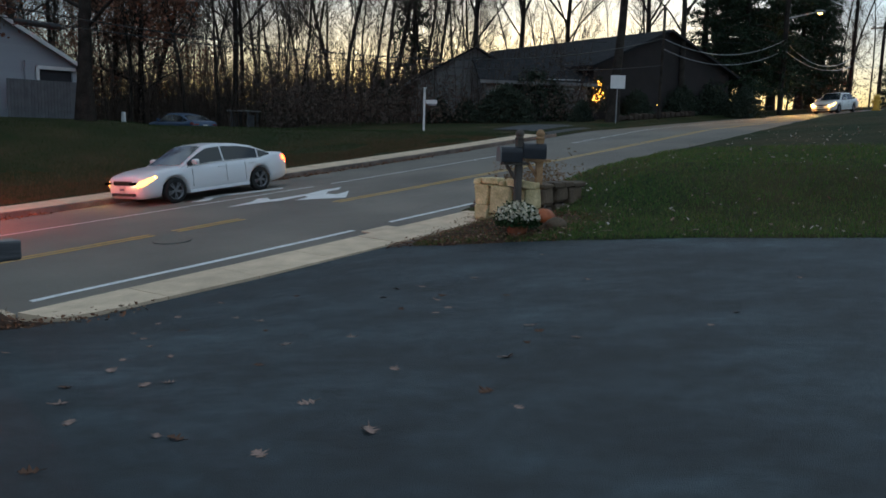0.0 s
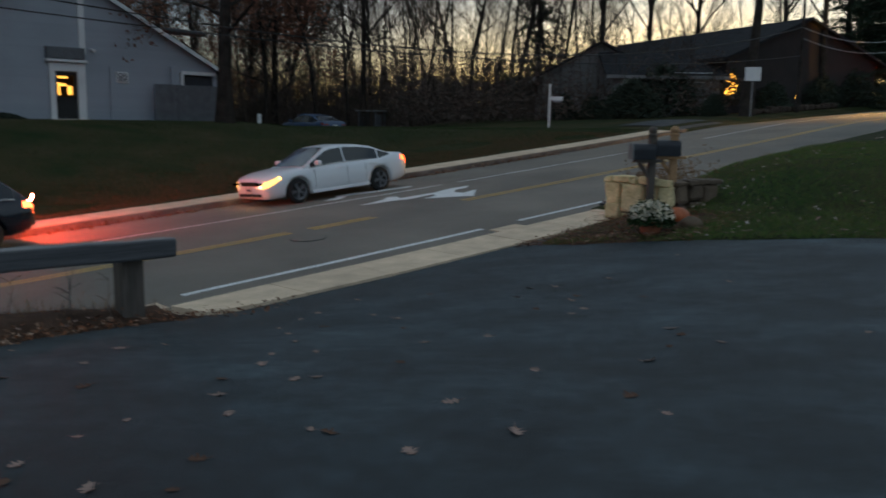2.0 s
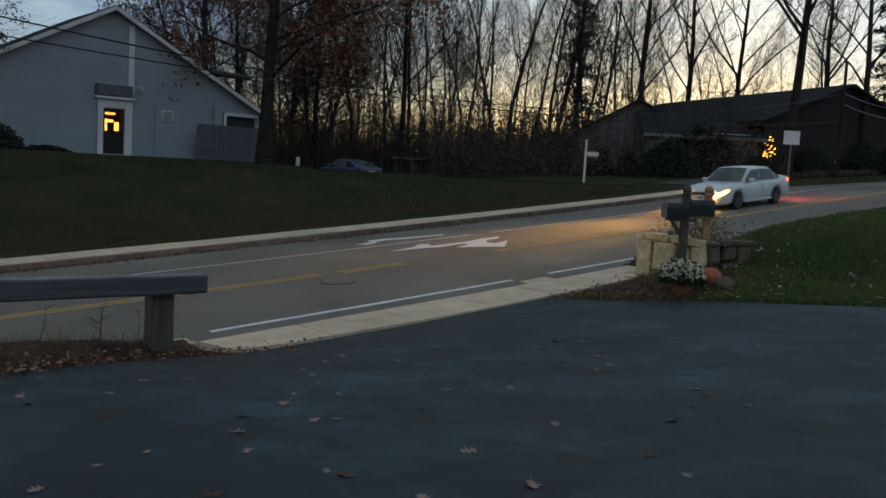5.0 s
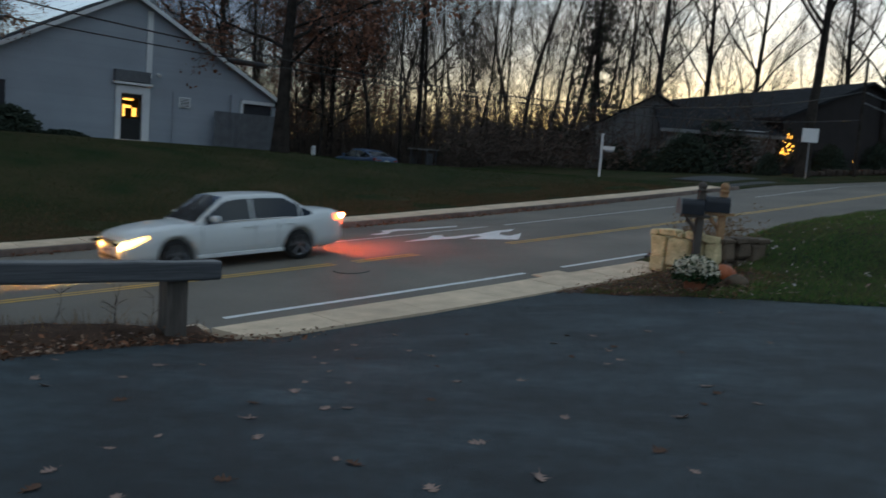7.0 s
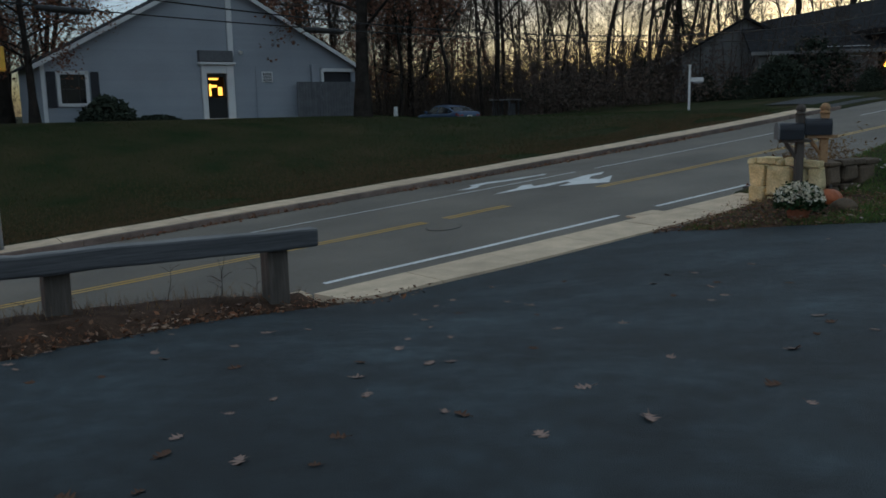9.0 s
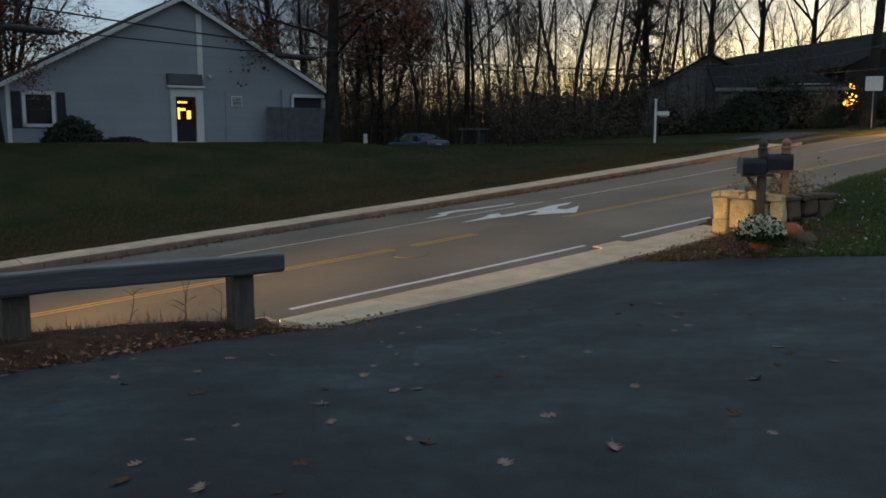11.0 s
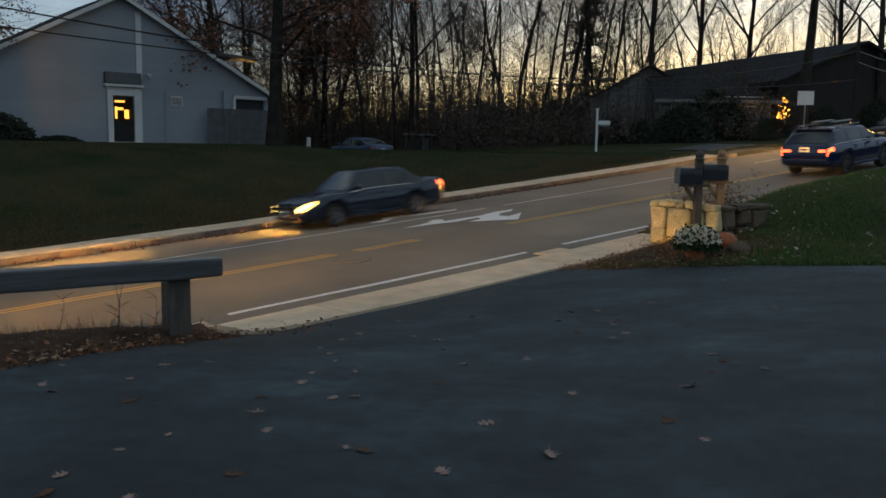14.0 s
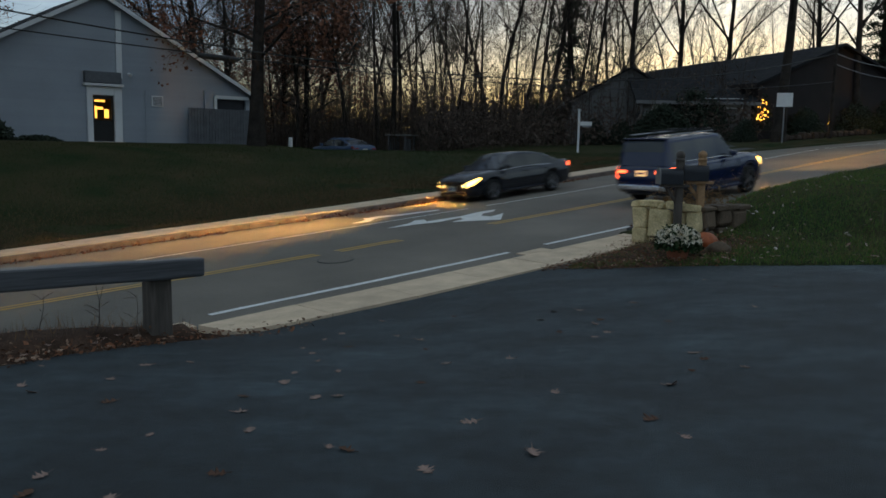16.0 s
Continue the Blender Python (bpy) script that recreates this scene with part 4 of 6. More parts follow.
# ---- field-stone planter, mailboxes, autumn flowers ----
def stone_block(name, w, d, h, seed, parent, m, material="stone"):
    bm = bmesh.new()
    box(bm, 0, 0, 0, w, d, h, min(w, h, d) * 0.26)
    for v in bm.verts:
        q = v.co * 6 + Vector((seed * 3.1, seed * 1.7, 0))
        v.co += Vector((noise.noise(q), noise.noise(q + Vector((9, 0, 0))), noise.noise(q + Vector((0, 9, 0))))) * 0.045
    ob = part(name, bm, M[material], parent)
    ob.matrix_basis = m
    return ob


PZ = drive_z(13.7, 9.0) + 0.0
planter = empty("stone_planter", place(13.75, 9.9, PZ) @ Matrix.Diagonal((1, 1, 1.12, 1)), "raised planter of pale tan field stones with capping", "planter")
bm = bmesh.new()
box(bm, 0.85, -0.72, 0.22, 1.6, 1.36, 0.74)
part("core", bm, M["mortar"], planter, "dark joints and soil of the planter")
front = [(0.02, 0.36, 0.02, 0.28), (0.0, 0.34, 0.30, 0.36), (0.38, 0.34, 0.0, 0.14), (0.4, 0.5, 0.15, 0.5), (0.93, 0.2, 0.02, 0.34), (0.94, 0.24, 0.37, 0.28),
         (1.16, 0.32, 0.0, 0.3), (1.2, 0.3, 0.32, 0.34)]
for i, (a, w, z, h) in enumerate(front):
    stone_block("stone", 0.2, w * 0.98, h * 0.98, i, planter, Matrix.Translation((0.02 + 0.02 * (i % 3), -a - w / 2, z + h / 2)))
# side face stones: the shade on this face is put into their colour
for i, (w, z, h) in enumerate(((0.55, 0.0, 0.32), (0.5, 0.34, 0.32), (0.7, 0.0, 0.36), (0.6, 0.38, 0.28), (0.6, 0.0, 0.3), (0.7, 0.32, 0.34))):
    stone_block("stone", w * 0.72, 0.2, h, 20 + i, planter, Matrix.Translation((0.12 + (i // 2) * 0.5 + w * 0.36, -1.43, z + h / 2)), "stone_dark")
for i, (a, w) in enumerate(((0.0, 0.2), (0.2, 0.4), (0.62, 0.16), (0.8, 0.24), (1.06, 0.42))):
    stone_block("capstone", 0.3, w * 0.98, 0.12, 40 + i, planter, Matrix.Translation((0.08, -a - w / 2 + 0.02, 0.71 + 0.015 * (i % 2))))
for i in range(4):
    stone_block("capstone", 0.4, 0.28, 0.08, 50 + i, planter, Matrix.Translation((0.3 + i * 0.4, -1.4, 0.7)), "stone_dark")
for i in range(4):
    stone_block("stone", 0.42, 0.2, 0.64, 60 + i, planter, Matrix.Translation((0.3 + i * 0.4, -0.02, 0.32)))
# dry plants standing in it
rp = random.Random(9)
pl = [(p.x, p.y, p.z) for p in (W(13.95 + rp.random() * 1.9, 9.75 - rp.random() * 1.2, PZ + 0.75 + abs(rp.gauss(0, 0.2))) for i in range(240))]
tagged(leaf_cloud("planter_plants", pl, 0.045, M["straw"], 4, 0.06, 5, aspect=0.25), "dry brown perennials in the planter", "plants", kind="stuff")


def mailbox(s, o, z, turn, body_label, front_mat, post_h, box_z, lean, slide, timber="post_wood"):
    t = empty("mailbox", place(s, o, z, turn), body_label, "mailbox", "roadside mailboxes")
    bm = bmesh.new()
    box(bm, 0, 0, post_h / 2 - 0.1, 0.13, 0.13, post_h + 0.2, 0.01)
    part("post", bm, M[timber], t, "squared timber post")
    bm = bmesh.new()
    bmesh.ops.create_uvsphere(bm, u_segments=12, v_segments=8, radius=0.085, matrix=Matrix.Translation((0, 0, post_h + 0.09)))
    cyl(bm, (0, 0, post_h - 0.01), (0, 0, post_h + 0.05), 0.1, 0.06, seg=12)
    part("finial", bm, M[timber], t, smooth=True)
    # arched box, long side across the road
    prof = [(-0.12, 0.0), (0.12, 0.0), (0.12, 0.17)] + [(0.12 * math.cos(a), 0.17 + 0.12 * math.sin(a)) for a in np.linspace(0.3, math.pi - 0.3, 7)] + [(-0.12, 0.17)]
    for nm, y0, y1, mt, lb in (("box", slide - 0.2, slide + 0.22, M["black_metal"], "black arched metal mailbox"), ("front_door", slide + 0.22, slide + 0.245, front_mat, "")):
        bm = bmesh.new()
        k = 1.0 if nm == "box" else 1.05
        a = [bm.verts.new((lean + x * k, y0, box_z + zz * k)) for x, zz in prof]
        b = [bm.verts.new((lean + x * k, y1, box_z + zz * k)) for x, zz in prof]
        bm.faces.new(a), bm.faces.new(list(reversed(b)))
        for i in range(len(a)):
            bm.faces.new((a[i - 1], a[i], b[i], b[i - 1]))
        bmesh.ops.recalc_face_normals(bm, faces=bm.faces[:])
        part(nm, bm, mt, t, lb)
    boxed("support_board", lean / 2, slide / 2, box_z - 0.03, 0.2, 0.5, 0.05, M[timber], t, 0.005)
    bm = bmesh.new()
    cyl(bm, (0, 0.0, box_z - 0.4), (0, 0.24, box_z - 0.06), 0.035, seg=6)
    part("brace", bm, M[timber], t)
    boxed("flag", lean + 0.13, slide + 0.1, box_z + 0.2, 0.01, 0.03, 0.16, M["pumpkin"], t, 0.0, "faded red flag")
    return t


mailbox(13.58, 8.78, PZ - 0.08, 0.92, "black mailbox with a grey front on a dark timber post", M["pale_wall"], 1.75, 1.31, -0.04, 0.18)
mailbox(13.9, 8.52, PZ - 0.02, 0.75, "black mailbox on a weathered brown timber post", M["black_metal"], 1.7, 1.32, -0.04, 0.1, "tan_post")


def build_mum():
    s_, o_ = 12.2, 7.85
    z_ = drive_z(s_, o_) + 0.03
    t = empty("potted_chrysanthemum", Matrix.Translation(W(s_, o_, z_)), "round cream-white chrysanthemum in a terracotta pot", "potted plant")
    bm = bmesh.new()
    cyl(bm, (0, 0, 0), (0, 0, 0.24), 0.15, 0.2, seg=20)
    cyl(bm, (0, 0, 0.21), (0, 0, 0.26), 0.22, 0.22, seg=20)
    part("pot", bm, M["terracotta"], t, smooth=False)
    rng = random.Random(2)
    cl, cf = [], []
    for i in range(900):
        a, e, r = rng.uniform(0, 6.283), math.asin(rng.uniform(-0.25, 1)), rng.uniform(0.75, 1.0)
        p = (math.cos(a) * math.cos(e) * 0.37 * r, math.sin(a) * math.cos(e) * 0.37 * r, 0.28 + math.sin(e) * 0.3 * r)
        cl.append(p)
        if rng.random() < 0.8 and p[2] > 0.3:
            cf.append((p[0] * 1.05, p[1] * 1.05, p[2] + 0.02))
    leaf_cloud("foliage", cl, 0.035, M["mum_leaf"], 3, 0.03, 3, parent=t)
    leaf_cloud("bloom", cf, 0.03, M["petal"], 5, 0.012, 4, parent=t, aspect=0.8)


build_mum()


def pumpkin(s, o, r, label):
    t = empty("pumpkin", Matrix.Translation(W(s, o, drive_z(s, o) + 0.04)), label, "pumpkin", "pumpkins by the planter")
    bm = bmesh.new()
    bmesh.ops.create_uvsphere(bm, u_segments=40, v_segments=14, radius=r, matrix=Matrix.Translation((0, 0, r * 0.78)))
    for v in bm.verts:
        a = math.atan2(v.co.y, v.co.x)
        k = 1 - 0.09 * abs(math.cos(a * 5)) ** 6
        v.co.x, v.co.y = v.co.x * k, v.co.y * k
        v.co.z = r * 0.78 + (v.co.z - r * 0.78) * 0.8
    part("body", bm, M["pumpkin"], t, smooth=True)
    bm = bmesh.new()
    cyl(bm, (0, 0, r * 1.45), (0.02, 0.01, r * 1.9), 0.025, 0.018, seg=7)
    part("stem", bm, M["post_wood"], t)


pumpkin(13.3, 8.0, 0.22, "dull orange pumpkin before the stone planter")
bm = bmesh.new()
bmesh.ops.create_icosphere(bm, subdivisions=3, radius=0.19, matrix=Matrix.Diagonal((1.1, 0.9, 0.75, 1)))
for v in bm.verts:
    v.co *= 1 + 0.18 * noise.noise(v.co * 6)
stn = tagged(part("boulder", bm, M["stone_dark"], None, smooth=True), "dull rounded field stone in the grass", "stone")
stn.matrix_basis = Matrix.Translation(W(13.1, 7.6, drive_z(13.1, 7.6) + 0.12))


# ---- poles and overhead cables ----
def utility_pole(s, o, h, r, label, arms=1, boxes=False, wood="pole"):
    z = min(ground_z(s, o), road_z(s, 20.3)) - 0.1
    t = empty("utility_pole", place(s, o, z), label, "utility pole", "utility poles")
    bm = bmesh.new()
    cyl(bm, (0, 0, -0.2), (0, 0, h), r, r * 0.72, seg=16)
    bmesh.ops.subdivide_edges(bm, edges=[e for e in bm.edges if e.calc_length() > 3], cuts=14)
    for v in bm.verts:
        v.co.x += 0.03 * noise.noise((v.co.z * 0.5, s, 0)) + 0.006 * noise.noise(v.co * 12)
        v.co.y += 0.03 * noise.noise((v.co.z * 0.5, s, 7)) + 0.006 * noise.noise(v.co * 12)
    part("pole", bm, M[wood], t, smooth=True)
    for i in range(arms):
        c_ = boxed("cross_arm", 0, 0.0, h - 0.5 - i * 1.0, 0.1, 2.2, 0.12, M["pole"], t, 0.01)
        for y in (-0.95, -0.4, 0.4, 0.95):
            bm = bmesh.new()
            cyl(bm, (0, y, h - 0.44 - i * 1.0), (0, y, h - 0.27 - i * 1.0), 0.04, 0.03, seg=8)
            part("insulator", bm, M["grey_metal"], c_)
    if boxes:
        bm = bmesh.new()
        cyl(bm, (0.17, -0.1, 0.0), (0.15, -0.08, 4.8), 0.055, seg=8)
        part("conduit", bm, M["grey_metal"], t, "pale conduit clipped to the pole")
        bm = bmesh.new()
        cyl(bm, (-0.2, -0.05, 0.0), (-0.17, -0.04, 2.9), 0.05, seg=8)
        part("conduit", bm, M["grey_metal"], t, "pale conduit clipped to the pole")
        boxed("equipment_box", -0.36, -0.1, 4.72, 0.34, 0.3, 0.72, M["white_paint"], t, 0.02, "cream utility box")
        boxed("equipment_box", 0.52, -0.1, 4.55, 0.22, 0.2, 0.55, M["hydrant"], t, 0.02, "yellow utility box")
        boxed("bracket", 0.25, -0.08, 4.6, 0.4, 0.05, 0.05, M["grey_metal"], t)
        boxed("tag", 0.03, -0.2, 2.1, 0.08, 0.01, 0.2, M["grey_metal"], t)
        boxed("marker_post", -0.24, -0.24, 0.25, 0.14, 0.06, 0.62, M["white_paint"], t, 0.01, "white marker board at the foot")
    return W(s, o, z)


b1 = utility_pole(2.1, 21.5, 11.0, 0.21, "tall brown timber utility pole with boxes and conduits", 1, True)
b2 = utility_pole(63, 21.0, 13.5, 0.2, "dark timber utility pole beside the road", 1, False, "bark")
b3_ = utility_pole(76, 21.3, 11.0, 0.18, "dark timber utility pole beside the road", 2, False, "bark")
b4_ = utility_pole(81.5, 21.2, 7.5, 0.17, "dark timber utility pole beside the road", 1, False, "bark")


def cable(p, q, sag, r, label, k=26, sheath="cable"):
    pts = []
    for i in range(k + 1):
        f = i / k
        v = Vector(p).lerp(Vector(q), f)
        v.z -= sag * 4 * f * (1 - f)
        pts.append(v)
    ob = new("cable", tube_mesh("cable", [(pts, [r] * (k + 1), 2)], M[sheath], (4, 4, 4, 4)))
    return tagged(ob, label, "cable", "overhead cables")


def up(p, z):
    return Vector((p.x, p.y, p.z + z))


b1p = utility_pole(49, 22.6, 6.9, 0.11, "slim dark utility pole among the trees", 0, False, "bark")
ROADEND = W(49, 22.6, 7.3)
LOWEND = W(49, 22.6, 5.7)
cable(Vector((b1.x, b1.y, 4.8)), ROADEND, 1.82, 0.026, "thick black overhead cable", 40)
cable(Vector((b1.x, b1.y, 4.25)), LOWEND, 1.0, 0.022, "thick black overhead cable", 40)
cable(W(-30, 21.7, 5.0), Vector((b1.x, b1.y, 4.8)), 0.5, 0.022, "thick black overhead cable")
cable(W(-30, 21.7, 4.6), Vector((b1.x, b1.y, 4.25)), 0.5, 0.022, "thick black overhead cable")
# these stretches get a grey sheath to carry the sheen of the sky
for a, b, sg in ((ROADEND, up(b2, 5.4), 1.0), (LOWEND + Vector((0, 0, 1.0)), up(b2, 4.7), 1.0), (up(b2, 5.4), up(b3_, 4.4), 1.2),
                 (up(b2, 4.7), up(b3_, 3.7), 0.8), (up(b3_, 4.4), up(b4_, 4.0), 0.6), (up(b2, 10.5), up(b3_, 8.4), 0.7), (up(b3_, 8.4), up(b4_, 6.8), 0.5)):
    cable(a, b, sg, 0.026, "overhead cable sagging between poles, coloured grey for the sky's sheen", 26, "grey_metal")
cable(up(b2, 5.4), W(48, 36, 8.2), 0.5, 0.016, "service cable to the brown house")
cable(up(b2, 10.5), up(b1, 10.5), 1.2, 0.012, "high thin overhead power cable")


def splice_case(p, q, z0, z1, sag, f, label):
    """A black closure clamped on a cable at the share f of its length."""
    pts = []
    for g in (f - 0.006, f + 0.006):
        v = Vector(p).lerp(Vector(q), g)
        v.z = z0 + (z1 - z0) * g - sag * 4 * g * (1 - g)
        pts.append(v)
    d = (pts[1] - pts[0]).normalized()
    t = empty("splice_case", Matrix.Translation(pts[0]), label, "cable closure", "cable closures")
    bm = bmesh.new()
    cyl(bm, d * 0.0, d * 0.95, 0.08, seg=12)
    cyl(bm, d * -0.12, d * 0.0, 0.05, 0.08, seg=12)
    cyl(bm, d * 0.95, d * 1.07, 0.08, 0.05, seg=12)
    part("case", bm, M["cable"], t)
    for k in (0.2, 0.75):
        bm = bmesh.new()
        cyl(bm, d * k, d * (k + 0.04), 0.09, seg=12)
        part("clamp", bm, M["black_metal"], t)


for f in (0.038, 0.181):
    splice_case((b1.x, b1.y, 0), LOWEND, 4.2, 5.65, 1.0, f, "black splice closure hanging on the overhead cable")


def street_lamp():
    t = empty("street_lamp", Matrix.Translation(up(b2, 6.9)) @ Matrix.Rotation(math.atan2(U.y, U.x), 4, "Z"),
              "street lamp glowing amber on a pole bracket", "street lamp")
    bm = bmesh.new()
    cyl(bm, (0, -0.15, 0), (0.3, -1.9, 0.35), 0.045, seg=8)
    part("bracket", bm, M["grey_metal"], t)
    bm = bmesh.new()
    bmesh.ops.create_uvsphere(bm, u_segments=14, v_segments=8, radius=0.3, matrix=Matrix.Translation((0.32, -2.1, 0.38)) @ Matrix.Diagonal((0.6, 1.2, 0.4, 1)))
    part("hood", bm, M["grey_metal"], t, smooth=True)
    bm = bmesh.new()
    bmesh.ops.create_uvsphere(bm, u_segments=14, v_segments=8, radius=0.14, matrix=Matrix.Translation((0.32, -2.1, 0.29)) @ Matrix.Diagonal((0.9, 1.2, 0.8, 1)))
    part("lens", bm, M["street_glow"], t, "glowing amber lens", True)


street_lamp()

# ---- signs and small roadside things ----
ps, po = polar(2.2, 44.5)
t = empty("sign_post", place(ps, po, ground_z(ps, po), -0.9), "white wooden sign post with a short arm", "sign post")
boxed("post", 0, 0, 1.0, 0.11, 0.11, 2.35, M["white_paint"], t, 0.01)
boxed("arm", 0.37, 0, 1.5, 0.6, 0.08, 0.2, M["white_paint"], t, 0.01)
boxed("cap", 0, 0, 2.2, 0.18, 0.18, 0.05, M["white_paint"], t, 0.01)
boxed("sign_board", 0.4, 0, 1.36, 0.46, 0.03, 0.1, M["grey_metal"], t, 0.005)

ps, po = polar(-10.55, 48.5)
SGZ = road_z(ps, 20.3) + 0.1
t = empty("traffic_sign", place(ps, po, SGZ, -1.0), "pale square traffic sign seen from behind on a thin post", "traffic sign")
bm = bmesh.new()
cyl(bm, (0, 0, -0.2), (0, 0, 2.6), 0.035, seg=8)
part("post", bm, M["grey_metal"], t)
bm = bmesh.new()
box(bm, 0, -0.05, 2.34, 0.8, 0.012, 0.72, 0.005)
part("plate", bm, M["white_paint"], t, "pale blank back of the plate")

ps, po = polar(-26, 44)
t = empty("fire_hydrant", place(ps, po, ground_z(ps, po)), "yellow fire hydrant on the verge", "hydrant")
bm = bmesh.new()
cyl(bm, (0, 0, -0.1), (0, 0, 0.55), 0.14, 0.13, seg=14)
cyl(bm, (0, 0, 0.0), (0, 0, 0.06), 0.2, 0.2, seg=14)
part("barrel", bm, M["hydrant"], t, smooth=False)
bm = bmesh.new()
bmesh.ops.create_uvsphere(bm, u_segments=14, v_segments=8, radius=0.16, matrix=Matrix.Translation((0, 0, 0.58)))
part("bonnet", bm, M["hydrant"], t, smooth=True)
for y in (-0.2, 0.2):
    bm = bmesh.new()
    cyl(bm, (0, y * 0.5, 0.4), (0, y, 0.4), 0.07, seg=10)
    part("outlet", bm, M["hydrant"], t)

ps, po = polar(21.5, 46)
t = empty("bollard", place(ps, po, ground_z(ps, po)), "short white marker bollard at the car park", "bollard")
bm = bmesh.new()
cyl(bm, (0, 0, -0.1), (0, 0, 0.62), 0.12, 0.1, seg=12)
part("body", bm, M["white_paint"], t)

# slatted bin store under the trees
ps, po = polar(14.1, 56)
t = empty("bin_store", place(ps, po, ground_z(ps, po) - 0.1, 0.4), "small weathered timber bin store under the trees", "shed")
for x in (-0.62, 0.62):
    for y in (-0.6, 0.6):
        boxed("post", x, y, 0.95, 0.1, 0.1, 2.1, M["fence"], t)
boxed("roof", 0, 0, 2.04, 1.6, 1.6, 0.08, M["pale_wall"], t, 0.01)
for i in range(4):
    boxed("slat", -0.45 + i * 0.3, 0.6, 1.0, 0.2, 0.03, 1.8, M["fence"], t)
for i in range(3):
    boxed("slat", -0.4 + i * 0.25, -0.6, 0.95, 0.18, 0.03, 1.7, M["fence"], t)


# ---- the brown house and the pale one behind the trees ----
def simple_house(name, yaw, d, turn, w, deep, eave, ridge, wall, label, windows, base_drop=0.6):
    s_, o_ = polar(yaw, d)
    z_ = ground_z(s_, o_)
    h = empty(name, Matrix.Translation(W(s_, o_, z_)) @ Matrix.Rotation(turn, 4, "Z"), label, "house")
    bm = bmesh.new()
    box(bm, 0, 0, eave / 2 - base_drop / 2, w, deep, eave + base_drop)
    for x in (-w / 2, w / 2):
        v = [bm.verts.new(p) for p in ((x, -deep / 2, eave), (x, deep / 2, eave), (x, 0, ridge))]
        bm.faces.new(v)
    bmesh.ops.remove_doubles(bm, verts=bm.verts[:], dist=0.001)
    part("wall", bm, wall, h)
    for sg in (-1, 1):
        bm = bmesh.new()
        ov = 0.5
        ez = eave - (ridge - eave) * ov / (deep / 2)
        p = [(-w / 2 - ov, 0, ridge + 0.1), (w / 2 + ov, 0, ridge + 0.1), (w / 2 + ov, sg * (deep / 2 + ov), ez + 0.1), (-w / 2 - ov, sg * (deep / 2 + ov), ez + 0.1)]
        v = [bm.verts.new(q) for q in p] + [bm.verts.new((q[0], q[1], q[2] - 0.15)) for q in p]
        for f in ((0, 1, 2, 3), (7, 6, 5, 4), (0, 4, 5, 1), (1, 5, 6, 2), (2, 6, 7, 3), (3, 7, 4, 0)):
            bm.faces.new([v[i] for i in f])
        bmesh.ops.recalc_face_normals(bm, faces=bm.faces[:])
        part("roof", bm, M["roof"], h, "dark shingle roof slope")
        boxed("fascia", 0, sg * (deep / 2 + ov), ez + 0.02, w + 2 * ov, 0.04, 0.2, wall, h)
    for x, z, ww, hh in windows:
        wd = boxed("window", x, -deep / 2 - 0.01, z, ww, 0.04, hh, M["sky_window"], h)
        for dx in (-ww / 2, 0, ww / 2):
            boxed("frame", x + dx, -deep / 2 - 0.05, z, 0.06, 0.06, hh + 0.08, M["trim"], wd)
        for dz in (-hh / 2, hh / 2):
            boxed("frame", x, -deep / 2 - 0.05, z + dz, ww + 0.1, 0.06, 0.06, M["trim"], wd)
    return h


simple_house("house", -7.3, 67, radians(-60), 21, 12, 3.2, 5.7, M["brown_wall"], "long dark brown house with a broad shingle roof",
             [(6.5, 1.7, 1.2, 1.0)])
simple_house("house", -4.6, 57, radians(8), 6.5, 6, 2.5, 3.9, M["pale_wall"], "pale low house half hidden behind shrubs",
             [(1.4, 2.3, 2.6, 0.55), (-2.2, 1.8, 1.0, 0.9)])

simple_house("house", -0.4, 61, radians(8 + 90), 9, 7.5, 2.6, 4.7, M["pale_wall"], "pale gabled house front among the bare trees", [])

# small tree wound with string lights before the brown house
ps, po = polar(-9.3, 55)
lt = shrub(71, 1.3, 1.3, 2.2, "small tree wrapped in glowing amber string lights", size=0.07, num=320)
lt.name = "lit_tree"
tagged(lt, category="tree", group="lit trees")
lt.matrix_basis = Matrix.Translation(on_ground(ps, po, 0.0) + Vector((0, 0, 0.5)))
bulbs = []
rb = random.Random(6)
for i in range(46):
    a, zz = rb.uniform(0, 6.283), rb.uniform(0.6, 1.9)
    r_ = 0.42 * math.sin(min(1, zz / 2.1) * 2.6 + 0.4) * rb.random() ** 0.6
    bm = bmesh.new()
    bmesh.ops.create_icosphere(bm, subdivisions=1, radius=0.05, matrix=Matrix.Translation((math.cos(a) * r_, math.sin(a) * r_, zz)))
    part("bulb", bm, M["string_light"], lt, "glowing amber bulb")
t = empty("lit_post", Matrix.Translation(on_ground(*polar(-13.2, 56), 0.0)), "slim post wound with a string of lights", "post")
boxed("post", 0, 0, 0.7, 0.08, 0.08, 1.6, M["post_wood"], t)
for i in range(9):
    bm = bmesh.new()
    bmesh.ops.create_icosphere(bm, subdivisions=1, radius=0.035, matrix=Matrix.Translation((0.06 * math.cos(i), -0.06, 0.5 + i * 0.1)))
    part("bulb", bm, M["string_light"], t, "glowing amber bulb")
# low stone edging by the road
edging = empty("stone_edging", place(50, 23.5, ground_z(50, 23.5)), "low row of rough dark stones by the road", "stone wall")
for i in range(16):
    stone_block("stone", random.uniform(0.4, 0.8), 0.4, random.uniform(0.25, 0.5), 90 + i, edging,
                Matrix.Translation((-5 + i * 0.66, -(bend(45 + i * 0.66) - bend(50)) + random.uniform(-0.1, 0.1), 0.15 + rise(45 + i * 0.66) - rise(50))), "mortar")


